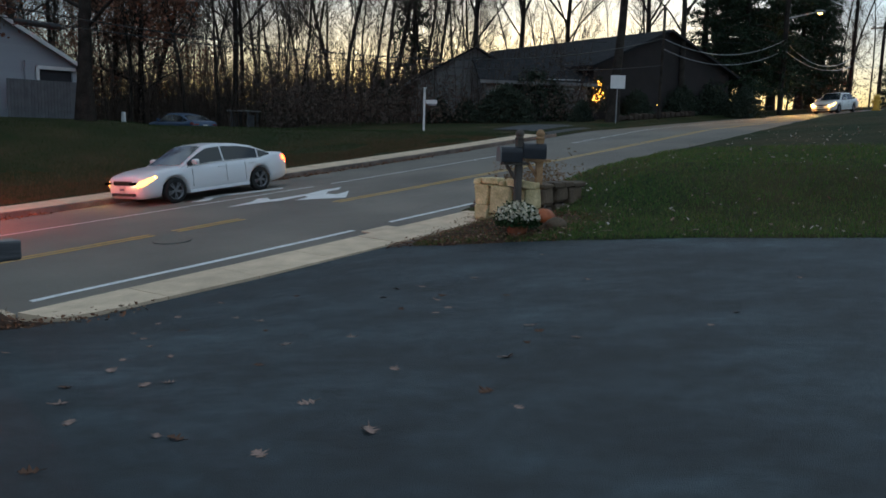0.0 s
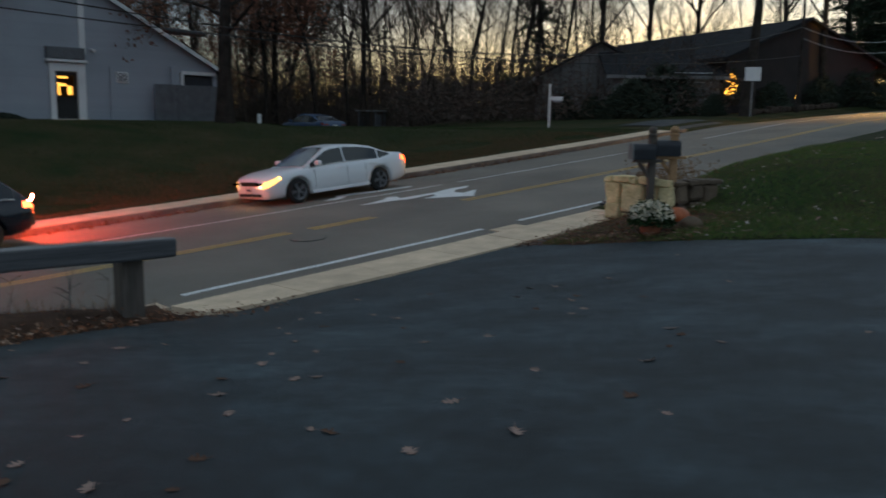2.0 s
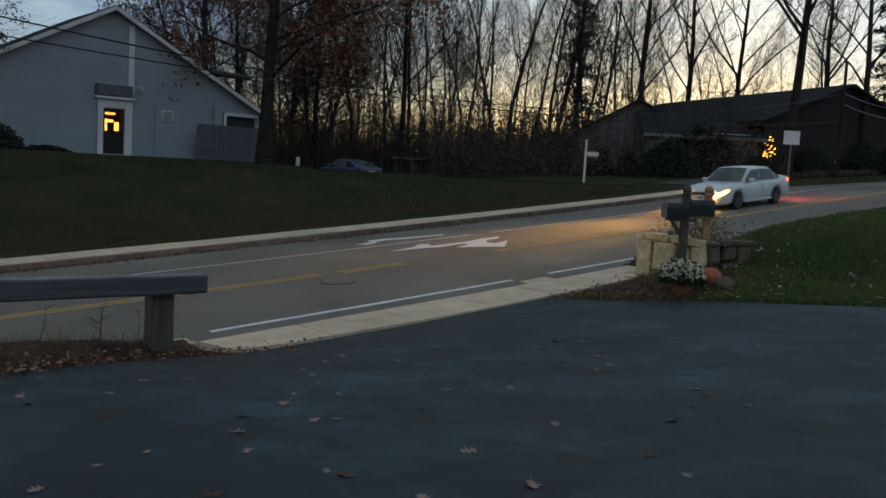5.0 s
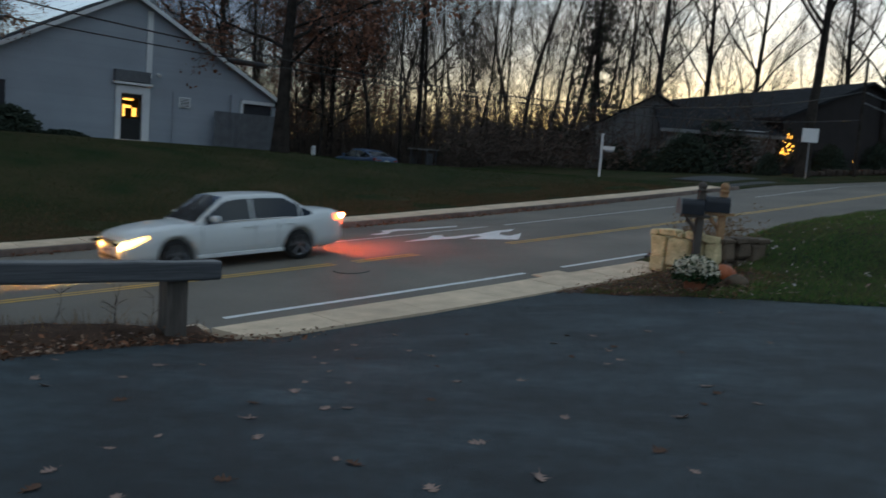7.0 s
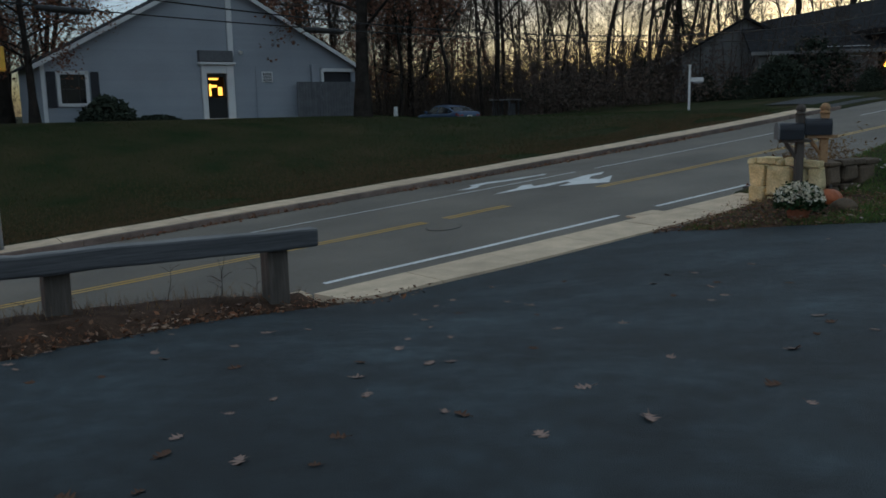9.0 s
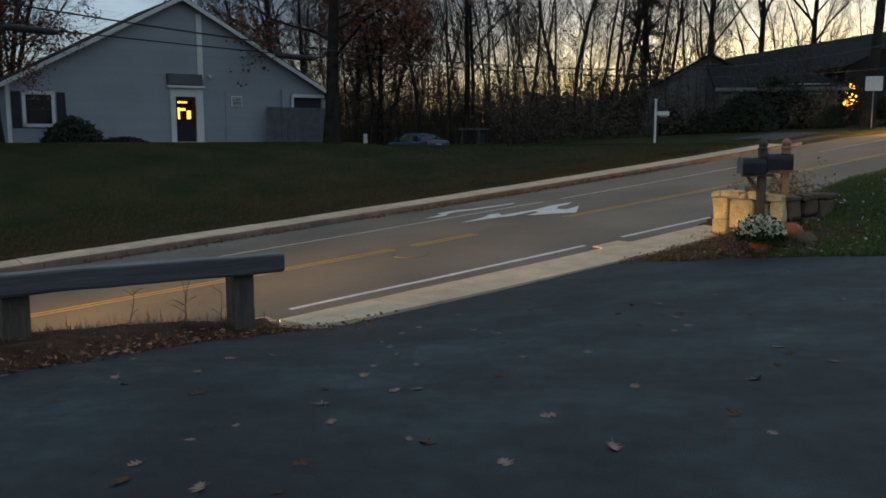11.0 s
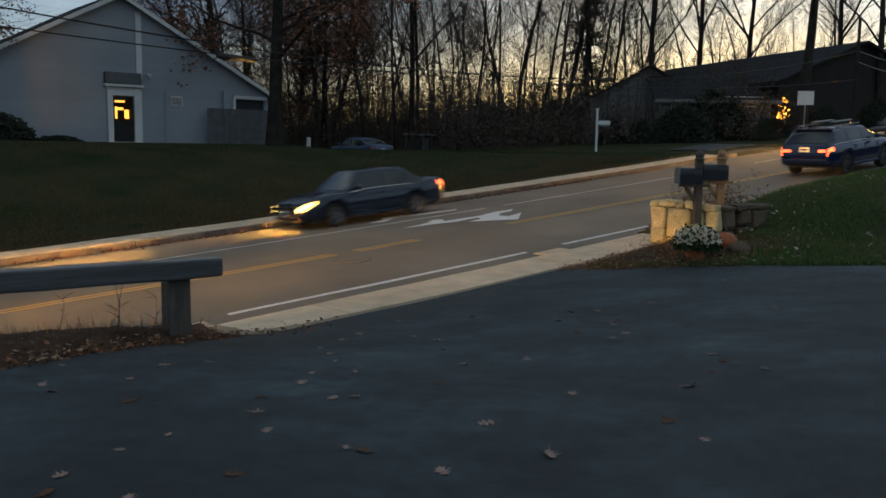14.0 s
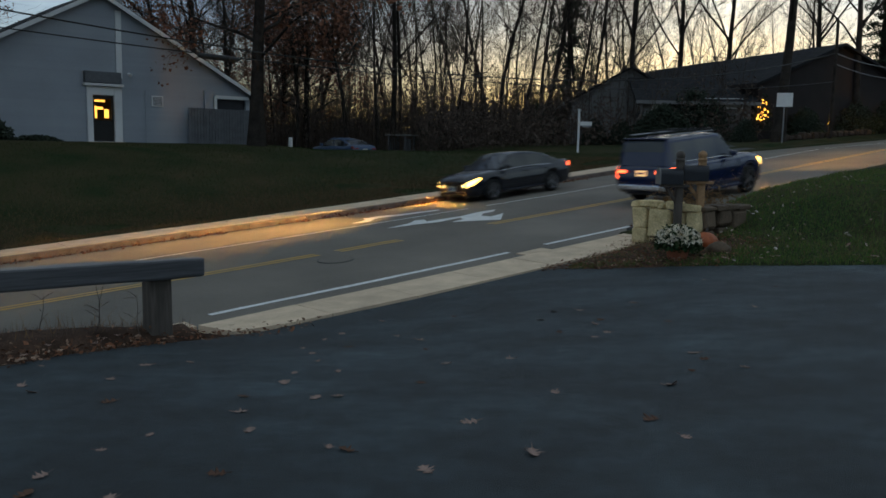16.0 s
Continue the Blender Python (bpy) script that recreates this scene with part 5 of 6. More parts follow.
# ---- fallen leaves ----
def leaf_mesh(seed, size):
    """A lobed oak leaf, slightly curled."""
    rng = random.Random(seed)
    half = [(-0.2, 0.008), (0.08, 0.014), (0.14, 0.07), (0.24, 0.3), (0.28, 0.31), (0.36, 0.1), (0.42, 0.12), (0.56, 0.44), (0.6, 0.43), (0.64, 0.15), (0.7, 0.13), (0.82, 0.28), (0.85, 0.26), (0.88, 0.1), (1.0, 0.0)]
    half = [(x, y * rng.uniform(0.75, 1.25)) for x, y in half]
    mid = [(x, 0.0) for x, y in half]
    cx, cy = rng.uniform(0.5, 1.4), rng.uniform(0.3, 1.3)

    def lift(x, y):
        return 0.02 + 0.22 * cx * (x - 0.5) ** 2 + 0.5 * cy * y * y + 0.03 * rng.uniform(-1, 1)
    vs = [((x - 0.5) * size, 0, lift(x, 0) * size) for x, y in mid]
    vs += [((x - 0.5) * size, y * size, lift(x, y) * size) for x, y in half]
    vs += [((x - 0.5) * size, -y * size, lift(x, -y) * size) for x, y in half]
    k = len(half)
    fs = [(i, i + 1, k + i + 1, k + i) for i in range(k - 1)] + [(i + 1, i, 2 * k + i, 2 * k + i + 1) for i in range(k - 1)]
    me = bpy.data.meshes.new("oak_leaf")
    me.from_pydata(vs, [], fs)
    me.materials.append(M["pale_leaf"] if seed % 3 else M["dark_leaf"])
    return me


LEAVES = [leaf_mesh(i, 0.15) for i in range(6)]
SPOTS = [(1.13, 4.42, 1), (1.42, 4.03, 1), (1.28, 4.66, .6), (.6, 4.15, .8), (1.86, 7.23, .7), (1.84, 6.91, .6), (2.17, 6.13, .9), (2.98, 7.47, .9),
         (3.47, 5.82, 1), (2.97, 5.57, .6), (2.72, 5.15, .6), (2.53, 4.67, .7), (1.99, 4.02, .7), (3.34, 5.15, .8), (4.1, 5.97, .5)]
SPOTS2 = [(4.26, 5.03, .5), (5.04, 5.59, .6), (3.66, 3.82, 1), (2.73, 3.87, .9), (2.83, 3.27, .9), (3.45, 3.07, 1.2), (4.51, 3.02, 1), (5.45, 3.49, 1),
          (6.56, 3.99, .8), (6.38, 3.77, .7), (4.31, 2.63, .3), (4.7, 3.99, .5), (7.61, 5.84, .8), (7.36, 5.73, .7), (7.03, 5.3, .5)]
SPOTS3 = [(7.84, 6.75, .6), (8.06, 6.52, .6), (7.3, 6.48, .5), (7.1, 7.77, .6), (5.82, 6.91, .7), (6.52, 8.52, .5), (5.14, 7.32, .5), (5.37, 8.11, .6),
          (8.75, 6.22, .6), (7.84, 5.11, .4), (5.55, 5.28, .4), (.78, 7.73, .6), (.27, 6.54, .5), (5.72, 8.27, .4), (3.49, 5.08, .5)]
rl = random.Random(12)
loose = SPOTS + SPOTS2 + SPOTS3
for i in range(30):     # stray small ones further out
    loose.append((rl.uniform(0.5, 11), rl.uniform(2.2, 8.6), rl.uniform(0.15, 0.4)))
edge_leaves = len(loose)
for i in range(90):     # larger ones caught along the bank and before the planter
    if i < 62:
        s_ = rl.uniform(-3, 5.6)
        loose.append((s_, min(9.5, max(7.75, 7.75 + 0.36 * s_)) + rl.uniform(-0.1, 0.75), rl.uniform(0.2, 0.75)))
    else:
        s_ = rl.uniform(11.0, 13.4)
        loose.append((s_, (15.4 - s_) / 0.47 + rl.uniform(0.0, 0.9), rl.uniform(0.2, 0.6)))
for i, (s_, o_, k) in enumerate(loose):
    ob = new("oak_leaf", LEAVES[i % 6])
    ob.matrix_basis = place(s_, o_, max(drive_z(s_, o_) + 0.004, ground_z(s_, o_) + 0.07 if i >= edge_leaves else -9), rl.uniform(0, 6.28)) @ Matrix.Rotation(rl.gauss(0, 0.16), 4, "X") @ Matrix.Diagonal((0.42 + 0.48 * k, 0.38 + 0.44 * k, 0.5 + 0.4 * k, 1))
    tagged(ob, "dry curled oak leaf lying on the asphalt", "leaf", "fallen leaves")


def litter(name, num, area, size, material, label, seed, lift=0.03, per=1, aspect=0.5, flat=0.55, spread=0.02):
    rng = random.Random(seed)
    cent = []
    while len(cent) < num:
        s_, o_ = area(rng)
        if s_ is None:
            continue
        g = max(ground_z(s_, o_), drive_z(s_, o_) if o_ < 9.6 else -9)
        p = W(s_, o_, g + abs(rng.gauss(0, lift)))
        cent.append((p.x, p.y, p.z))
    return tagged(leaf_cloud(name, cent, size, M[material], per, spread, seed, flat, aspect=aspect), label, "leaves", kind="stuff")


def leaf_bed(name, s0, s1, o0, o1, inside, mound, label):
    """A thin uneven sheet of rotting leaves over the ground."""
    k = 0.11
    ns, no_ = int((s1 - s0) / k), int((o1 - o0) / k)
    idx, vs, fs = {}, [], []

    def vert(i, j):
        if (i, j) not in idx:
            s_, o_ = s0 + i * k, o0 + j * k
            g = max(ground_z(s_, o_), drive_z(s_, o_) if o_ < 9.6 else -9)
            d = inside(s_, o_)
            idx[i, j] = len(vs)
            vs.append(W(s_, o_, g - 0.012 + mound * smooth01(d / 0.5) + 0.02 * noise.noise((s_ * 5, o_ * 5, 1))))
        return idx[i, j]
    for i in range(ns):
        for j in range(no_):
            if inside(s0 + (i + 0.5) * k, o0 + (j + 0.5) * k) > 0:
                fs.append((vert(i, j), vert(i + 1, j), vert(i + 1, j + 1), vert(i, j + 1)))
    return tagged(link_mesh(name, vs, fs, M["mould"], smooth=True), label, "leaves", kind="stuff")


leaf_bed("leaf_bed", -8, 5.2, 7.3, 10.8, lambda s, o: min(0.1 - drive_edge(s, o), 10.65 - o, 5.0 - s) + 0.1 * noise.noise((s * 2, o * 2, 0)), 0.15,
         "brown rotting leaves heaped along the bank")
leaf_bed("leaf_bed", 10.6, 14.1, 6.6, 10.3, lambda s, o: min(0.08 - drive_edge(s, o), o - 7.4, 9.3 + 0.4 * max(0.0, s - 10.6) ** 0.5 - o) + 0.25 * noise.noise((s * 2, o * 2, 0)), 0.05,
         "brown rotting leaves before the stone planter")


def verge(rng):
    s_, o_ = rng.uniform(-7, 6.4), rng.uniform(7.4, 10.8)
    e = drive_edge(s_, o_)
    lim = 0.12 + 0.12 * noise.noise((s_ * 2, o_ * 2, 0))
    if s_ > 4.6:
        return (s_, o_) if (o_ > 9.15 and rng.random() < 0.6 * (6.4 - s_) / 1.8 and o_ < 9.75) else (None, None)
    return (s_, o_) if e < lim and o_ < 10.7 else (None, None)


litter("leaf_litter", 15000, verge, 0.034, "dry_leaf", "brown leaf litter heaped along the bank", 31, 0.05)


def island(rng):
    s_, o_ = rng.uniform(10.6, 14.2), rng.uniform(7.0, 10.4)
    e = drive_edge(s_, o_)
    k = 1 - smooth01((8.4 - o_) / 1.4)
    return (s_, o_) if e < 0.1 and rng.random() < 0.25 + 0.75 * k and o_ < 9.4 + 0.45 * (s_ - 10.6) ** 0.5 else (None, None)


litter("leaf_litter", 7000, island, 0.024, "dry_leaf", "brown leaves gathered before the stone planter", 32, 0.04)


def lawn_near(rng):
    s_, o_ = 11 + 18 * rng.random() ** 1.5, rng.uniform(-8, 9.5)
    return (s_, o_) if drive_edge(s_, o_) < 0 and noise.noise((s_ * 0.5, o_ * 0.5, 2)) > -0.25 else (None, None)


litter("lawn_leaves", 900, lawn_near, 0.042, "pale_leaf", "pale fallen leaves scattered on the lawn", 33, 0.04)


def kerb_side(rng):
    s_ = rng.uniform(-5, 28)
    return (s_, 20.72 - abs(rng.gauss(0, 0.12))) if noise.noise((s_ * 0.4, 0, 0)) > -0.2 else (None, None)


def road_litter(name, num, area, seed, label):
    rng = random.Random(seed)
    cent = []
    while len(cent) < num:
        s_, o_ = area(rng)
        if s_ is not None:
            p = W(s_, o_, road_z(s_, o_) + 0.02 + abs(rng.gauss(0, 0.03)))
            cent.append((p.x, p.y, p.z))
    return tagged(leaf_cloud(name, cent, 0.05, M["dry_leaf"], 1, 0.01, seed, 0.5), label, "leaves", kind="stuff")


road_litter("gutter_leaves", 1100, kerb_side, 34, "reddish dry leaves in the gutter")
road_litter("gutter_leaves", 260, lambda r: (r.uniform(15.3, 24), 11.18 + r.gauss(0, 0.05)), 35, "reddish dry leaves in the gutter")


def blades(name, num, area, h, label, seed, material="blade"):
    rng = random.Random(seed)
    vs, fs = [], []
    while len(fs) < num:
        s_, o_ = area(rng)
        if s_ is None:
            continue
        p = W(s_, o_, ground_z(s_, o_) - 0.01)
        a = rng.uniform(0, 6.283)
        w = Vector((math.cos(a), math.sin(a), 0)) * 0.006
        tip = p + Vector((rng.gauss(0, 0.35), rng.gauss(0, 0.35), 1)) * h * rng.uniform(0.5, 1.3)
        k = len(vs)
        vs += [p - w, p + w, tip]
        fs.append((k, k + 1, k + 2))
    return tagged(link_mesh(name, vs, fs, M[material]), label, "grass", kind="stuff")


def lawn_edge(rng):
    s_, o_ = 10.8 + 12 * rng.random() ** 1.6, rng.uniform(-6, 10.6)
    return (s_, o_) if drive_edge(s_, o_) < -0.02 else (None, None)


blades("lawn_grass", 90000, lawn_edge, 0.075, "short mixed green and straw grass", 41)


def far_lawn(rng):
    return rng.uniform(-4, 34), 22.45 + 13 * rng.random() ** 1.4


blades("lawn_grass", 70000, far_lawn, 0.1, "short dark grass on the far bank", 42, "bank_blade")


def kerb_grass(rng):
    s_, o_ = rng.uniform(-4, 32), 21.9 + abs(rng.gauss(0, 2.4))
    return (s_, o_) if noise.noise((s_ * 0.35, o_ * 0.5, 6)) > -0.35 else (None, None)


blades("dead_grass", 90000, kerb_grass, 0.09, "dead brown grass above the pavement", 45, "dead_blade")


def bank(rng):
    s_, o_ = rng.uniform(-8, 4.4), rng.uniform(8.9, 10.8)
    return (s_, o_) if drive_edge(s_, o_) < -0.3 else (None, None)


blades("dry_weeds", 12000, bank, 0.2, "dry brown weeds under the guard rail", 43, "brush")
blades("dry_weeds", 2600, bank, 0.3, "longer straw grass under the guard rail", 44, "straw")


def weed_stalks():
    """Thin dead stalks with a few crooked side twigs."""
    rng = random.Random(46)
    lines = []
    for i in range(68):
        s_ = rng.gauss(-0.4, 0.55) if i < 60 else rng.uniform(-6, 3.8)
        o_ = rng.uniform(8.9, 9.9)
        p = W(s_, o_, ground_z(s_, o_) - 0.03)
        h_ = rng.uniform(0.3, 0.75)
        d = Vector((rng.gauss(0, 0.22), rng.gauss(0, 0.22), 1))
        pts = [p + d * h_ * f + Vector((rng.gauss(0, 0.02), rng.gauss(0, 0.02), 0)) for f in (0, 0.35, 0.7, 1)]
        lines.append((pts, [0.006, 0.005, 0.004, 0.002], 2))
        for j in range(4):
            q = pts[1].lerp(pts[3], rng.random())
            e_ = Vector((rng.gauss(0, 1), rng.gauss(0, 1), 0.7)).normalized() * rng.uniform(0.08, 0.22)
            lines.append(([q, q + e_ * 0.6, q + e_ + Vector((0, 0, -0.02))], [0.004, 0.003, 0.002], 3))
    tagged(new("weed_stalks", tube_mesh("weed_stalks", lines, M["brush"])), "tall dead weed stalks beside the rail", "weeds", kind="stuff")


weed_stalks()
# ---- vehicles ----
M["tyre"] = mat("tyre_rubber", (0.012, 0.012, 0.012), 0.85, 0.2, 8, 60, 0.2)
M["rim"] = gloss("alloy_rim", (0.17, 0.17, 0.18), 0.35, 0.9)
M["car_glass"] = gloss("car_glass", (0.014, 0.018, 0.022), 0.05, 0.0, 0.0, 0.55)
M["car_trim"] = gloss("black_plastic", (0.012, 0.012, 0.013), 0.5)
M["chrome"] = gloss("chrome", (0.6, 0.6, 0.62), 0.12, 1.0)
M["plate"] = mat("number_plate", (0.5, 0.5, 0.48), 0.5, 0.05, 8, 40, 0.0)
# the plate itself glows, in place of light from a plate lamp
M["plate_glow"] = glow("glowing_number_plate", (1.0, 0.55, 0.25), 0.7)
M["plate_bar"] = mat("plate_bar", (0.06, 0.06, 0.12), 0.5, 0.05, 8, 40, 0.0)
M["head"] = glow("headlamp_warm", (1.0, 0.58, 0.14), 5.0)
M["head_low"] = glow("headlamp_low", (1.0, 0.5, 0.1), 2.6)
M["indicator"] = glow("amber_lamp", (1.0, 0.42, 0.06), 10.0)
M["tail"] = glow("tail_lamp", (1.0, 0.1, 0.02), 5.0)
M["brake"] = glow("brake_lamp", (1.0, 0.1, 0.03), 4.5)
M["brake_strong"] = glow("brake_lamp_near", (1.0, 0.12, 0.03), 8.0)
M["tail_amber"] = glow("tail_lamp_amber", (1.0, 0.15, 0.03), 5.0)
M["beam"] = glow("headlamp_beam", (1.0, 0.42, 0.08), 150000.0)
M["beam_suv"] = glow("headlamp_beam_suv", (1.0, 0.45, 0.1), 26000.0)
M["beam_low"] = glow("headlamp_beam_low", (1.0, 0.55, 0.2), 5000.0)
M["beam_far"] = glow("headlamp_projector", (1.0, 0.48, 0.1), 4.5e6)
M["beam_strong"] = glow("headlamp_beam_strong", (1.0, 0.42, 0.08), 70000.0)
M["beam_strong_far"] = glow("headlamp_projector_strong", (1.0, 0.48, 0.11), 1.3e7)
M["beam_suv_far"] = glow("headlamp_projector_suv", (1.0, 0.5, 0.12), 9.0e6)
M["beam_low_far"] = glow("headlamp_projector_low", (1.0, 0.6, 0.22), 2.5e5)
M["baffle"] = gloss("black_baffle", (0.0, 0.0, 0.0), 0.9, spec=0.0)
M["brake_beam"] = glow("brake_lamp_reflector", (1.0, 0.08, 0.03), 1250.0)
M["tail_beam"] = glow("tail_lamp_reflector", (1.0, 0.12, 0.03), 700.0)
M["lamp_off"] = gloss("unlit_lamp", (0.2, 0.04, 0.03), 0.15)
PAINT = {"white": gloss("white_car_paint", (0.62, 0.63, 0.65), 0.3, 0.0, 0.6), "pearl": gloss("pearl_car_paint", (0.56, 0.57, 0.56), 0.3, 0.0, 0.6),
         "navy": gloss("navy_car_paint", (0.003, 0.009, 0.045), 0.12, 0.0, 0.2), "black": gloss("black_car_paint", (0.008, 0.01, 0.016), 0.12, 0.0, 0.2),
         "slate": gloss("slate_car_paint", (0.004, 0.011, 0.03), 0.12, 0.0, 0.2), "blue": gloss("blue_car_paint", (0.014, 0.045, 0.11), 0.3, 0.0, 0.4)}

SEDAN = dict(L=4.85, W=1.83, H=1.45, wb=2.8, fo=0.96, r=0.335, belt=0.93,
             deck=([-1, -0.985, -0.94, -0.8, -0.6, 0.42, 0.6, 0.78, 0.9, 0.96, 0.99, 1], [0.66, 0.95, 1.02, 1.03, 0.96, 0.92, 0.92, 0.87, 0.8, 0.745, 0.69, 0.56]),
             cabin=([-0.9, -0.5, -0.3, -0.08, 0.05, 0.16, 0.52], [0, 0.74, 0.92, 1.0, 0.985, 0.9, 0]), split=-0.07, rake=-0.56)
OLD_SEDAN = dict(L=4.87, W=1.79, H=1.45, wb=2.72, fo=1.0, r=0.32, belt=0.9,
                 deck=([-1, -0.985, -0.94, -0.8, -0.62, 0.4, 0.58, 0.78, 0.9, 0.96, 0.99, 1], [0.62, 0.93, 1.0, 1.02, 0.94, 0.9, 0.9, 0.84, 0.78, 0.73, 0.67, 0.54]),
                 cabin=([-0.78, -0.42, -0.2, 0.05, 0.14, 0.44], [0, 0.95, 1.0, 0.99, 0.93, 0]), split=-0.1, rake=-0.56)
SUV = dict(L=4.7, W=1.86, H=1.54, wb=2.72, fo=0.94, r=0.36, belt=1.03,
           deck=([-1, -0.985, -0.95, -0.6, 0.4, 0.6, 0.8, 0.9, 0.96, 0.99, 1], [0.62, 0.95, 1.02, 1.03, 1.03, 1.04, 1.0, 0.93, 0.84, 0.7, 0.5]),
           cabin=([-0.97, -0.76, -0.42, 0.0, 0.14, 0.46], [0, 0.88, 0.98, 1.0, 0.94, 0]), split=-0.02, rake=-0.44)
TRUCK_SUV = dict(L=4.83, W=1.92, H=1.82, wb=2.79, fo=0.93, r=0.39, belt=1.12,
                 deck=([-1, -0.985, -0.95, -0.6, 0.4, 0.6, 0.84, 0.93, 0.97, 0.99, 1], [0.66, 1.05, 1.11, 1.12, 1.12, 1.14, 1.1, 1.05, 0.95, 0.8, 0.56]),
                 cabin=([-0.985, -0.92, -0.4, 0.0, 0.12, 0.36], [0, 0.95, 1.0, 1.0, 0.95, 0]), split=0.0, rake=-0.46)


def build_wheel(parent, x, y, r, seed):
    """A wheel that turns about its own y axis."""
    sgn = 1 if y > 0 else -1
    w = new("wheel")
    w.parent = parent
    w.matrix_basis = pose(x, y, r)
    k, wid = 28, 0.215
    prof = [(r * 0.7, -wid / 2), (r * 0.95, -wid / 2), (r, -wid * 0.33), (r, wid * 0.33), (r * 0.95, wid / 2), (r * 0.7, wid / 2)]
    vs = [(rr * math.cos(6.28319 * i / k), yy, rr * math.sin(6.28319 * i / k)) for i in range(k) for rr, yy in prof]
    n_ = len(prof)
    fs = [(i * n_ + j, i * n_ + j + 1, ((i + 1) % k) * n_ + j + 1, ((i + 1) % k) * n_ + j) for i in range(k) for j in range(n_ - 1)]
    link_mesh("tyre", vs, fs, M["tyre"], w, True)
    bm = bmesh.new()
    yo = sgn * wid * 0.36
    for i in range(5):
        a = 6.28319 * i / 5
        for off in (-0.16, 0.16):
            box(bm, r * 0.39, 0, 0, r * 0.62, 0.03, r * 0.1, 0.0, Matrix.Translation((0, yo, 0)) @ Matrix.Rotation(a + off, 4, "Y"))
    cyl(bm, (0, yo - 0.02, 0), (0, yo + 0.02, 0), r * 0.16, seg=14)
    ring = []
    for i in range(k):
        a, b = 6.28319 * i / k, 6.28319 * (i + 1) / k
        q = [bm.verts.new((rr * math.cos(t), yo + dy, rr * math.sin(t))) for t in (a, b) for rr, dy in ((r * 0.62, -0.01), (r * 0.72, 0.015 * sgn))]
        bm.faces.new((q[0], q[1], q[3], q[2]))
    part("rim", bm, M["rim"], w, "silver five-spoke alloy rim")
    bm = bmesh.new()
    cyl(bm, (0, yo * 0.2 - 0.01, 0), (0, yo * 0.2 + 0.01, 0), r * 0.68, seg=22)
    part("brake_disc", bm, M["car_trim"], w)
    return w


def build_car(name, spec, paint, label, head="head", tail="tail", roof="", beam="", back_beam=""):
    """x forward, y left, z up, origin on the road under the middle."""
    L, Wd, H, r = spec["L"], spec["W"], spec["H"], spec["r"]
    hl, hw, belt = L / 2, Wd / 2, spec["belt"]
    xf = hl - spec["fo"]
    xr = xf - spec["wb"]
    car = empty(name, pose(0, 0, 0), label, "car", "cars on the road")
    P = PAINT[paint]
    fx = lambda x: x / hl
    xs = sorted(set([round(-hl + L * i / 64, 4) for i in range(65)] + [v * hl for v in spec["deck"][0]]))
    ra = r + 0.065

    def deck(x):
        return lerp_table(fx(x), *spec["deck"])

    def half(x):
        f = fx(x)
        return hw * lerp_table(f, [-1, -0.97, -0.9, -0.7, -0.3, 0.4, 0.7, 0.85, 0.93, 0.975, 1], [0.8, 0.88, 0.94, 0.985, 1, 1, 0.985, 0.95, 0.9, 0.82, 0.68])

    def low(x):
        return lerp_table(fx(x), [-1, -0.95, -0.8, 0.85, 0.96, 1], [0.36, 0.28, 0.22, 0.2, 0.2, 0.26]) * (1.25 if H > 1.51 else 1)

    rows = []
    for x in xs:
        w, zt, zb = half(x), deck(x), low(x)
        arch = 0.0
        for ax in (xf, xr):
            if abs(x - ax) < ra:
                arch = max(arch, r + math.sqrt(ra * ra - (x - ax) ** 2))
        h_ = zt - zb
        sec = [(0, zb), (w * 0.84, zb), (w * 0.96, zb + 0.07 * h_), (w * 0.995, zb + 0.3 * h_), (w, zb + 0.55 * h_), (w * 0.985, zb + 0.78 * h_),
               (w * 0.955, zb + 0.9 * h_), (w * 0.88, zb + 0.98 * h_), (w * 0.6, zt + 0.01), (0, zt + 0.025)]
        if arch:
            sec[1] = (w * 0.66, zb)
            sec = [sec[0], sec[1]] + [(y, max(z, min(arch, zt - 0.06 + 0.008 * i))) for i, (y, z) in enumerate(sec[2:7])] + sec[7:]
        rows.append([(x, y, z) for y, z in sec])
    vs = [p for row in rows for p in row]
    k = len(rows[0])
    n0 = len(vs)
    vs += [(x, -y, z) for x, y, z in vs]
    fs = []
    for i in range(len(rows) - 1):
        for j in range(k - 1):
            a, b, c_, d = i * k + j, i * k + j + 1, (i + 1) * k + j + 1, (i + 1) * k + j
            fs += [(d, c_, b, a), (n0 + a, n0 + b, n0 + c_, n0 + d)]
    for base in (0, (len(rows) - 1) * k):
        lf = [base + j for j in range(k)] + [n0 + base + j for j in reversed(range(k))]
        fs.append(tuple(lf) if base else tuple(reversed(lf)))
    bd = link_mesh("body", vs, fs, P, car, True, paint + " painted body shell")
    bm = bmesh.new()
    bm.from_mesh(bd.data)
    bmesh.ops.remove_doubles(bm, verts=bm.verts[:], dist=0.0005)
    bmesh.ops.recalc_face_normals(bm, faces=bm.faces[:])
    bm.to_mesh(bd.data)
    bm.free()
    # cabin
    cx = [v * hl for v in spec["cabin"][0]]

    def top(x):
        return belt - 0.04 + (H - 0.03 - belt + 0.04) * lerp_table(x, cx, spec["cabin"][1])

    def side(x, f):
        zt = top(x)
        yb = half(x) * 0.9
        g = (zt - belt) / (H - belt)
        yt = yb - (yb - hw * 0.68) * max(0.0, g)
        return Vector((x, yb + (yt - yb) * f, belt - 0.05 + (zt - belt + 0.05) * f))

    def roof_pt(x, g):
        p = side(x, 1.0)
        return Vector((x, p.y * g, p.z + 0.035 * (1 - g * g) * max(0.0, (p.z - belt)) / (H - belt)))
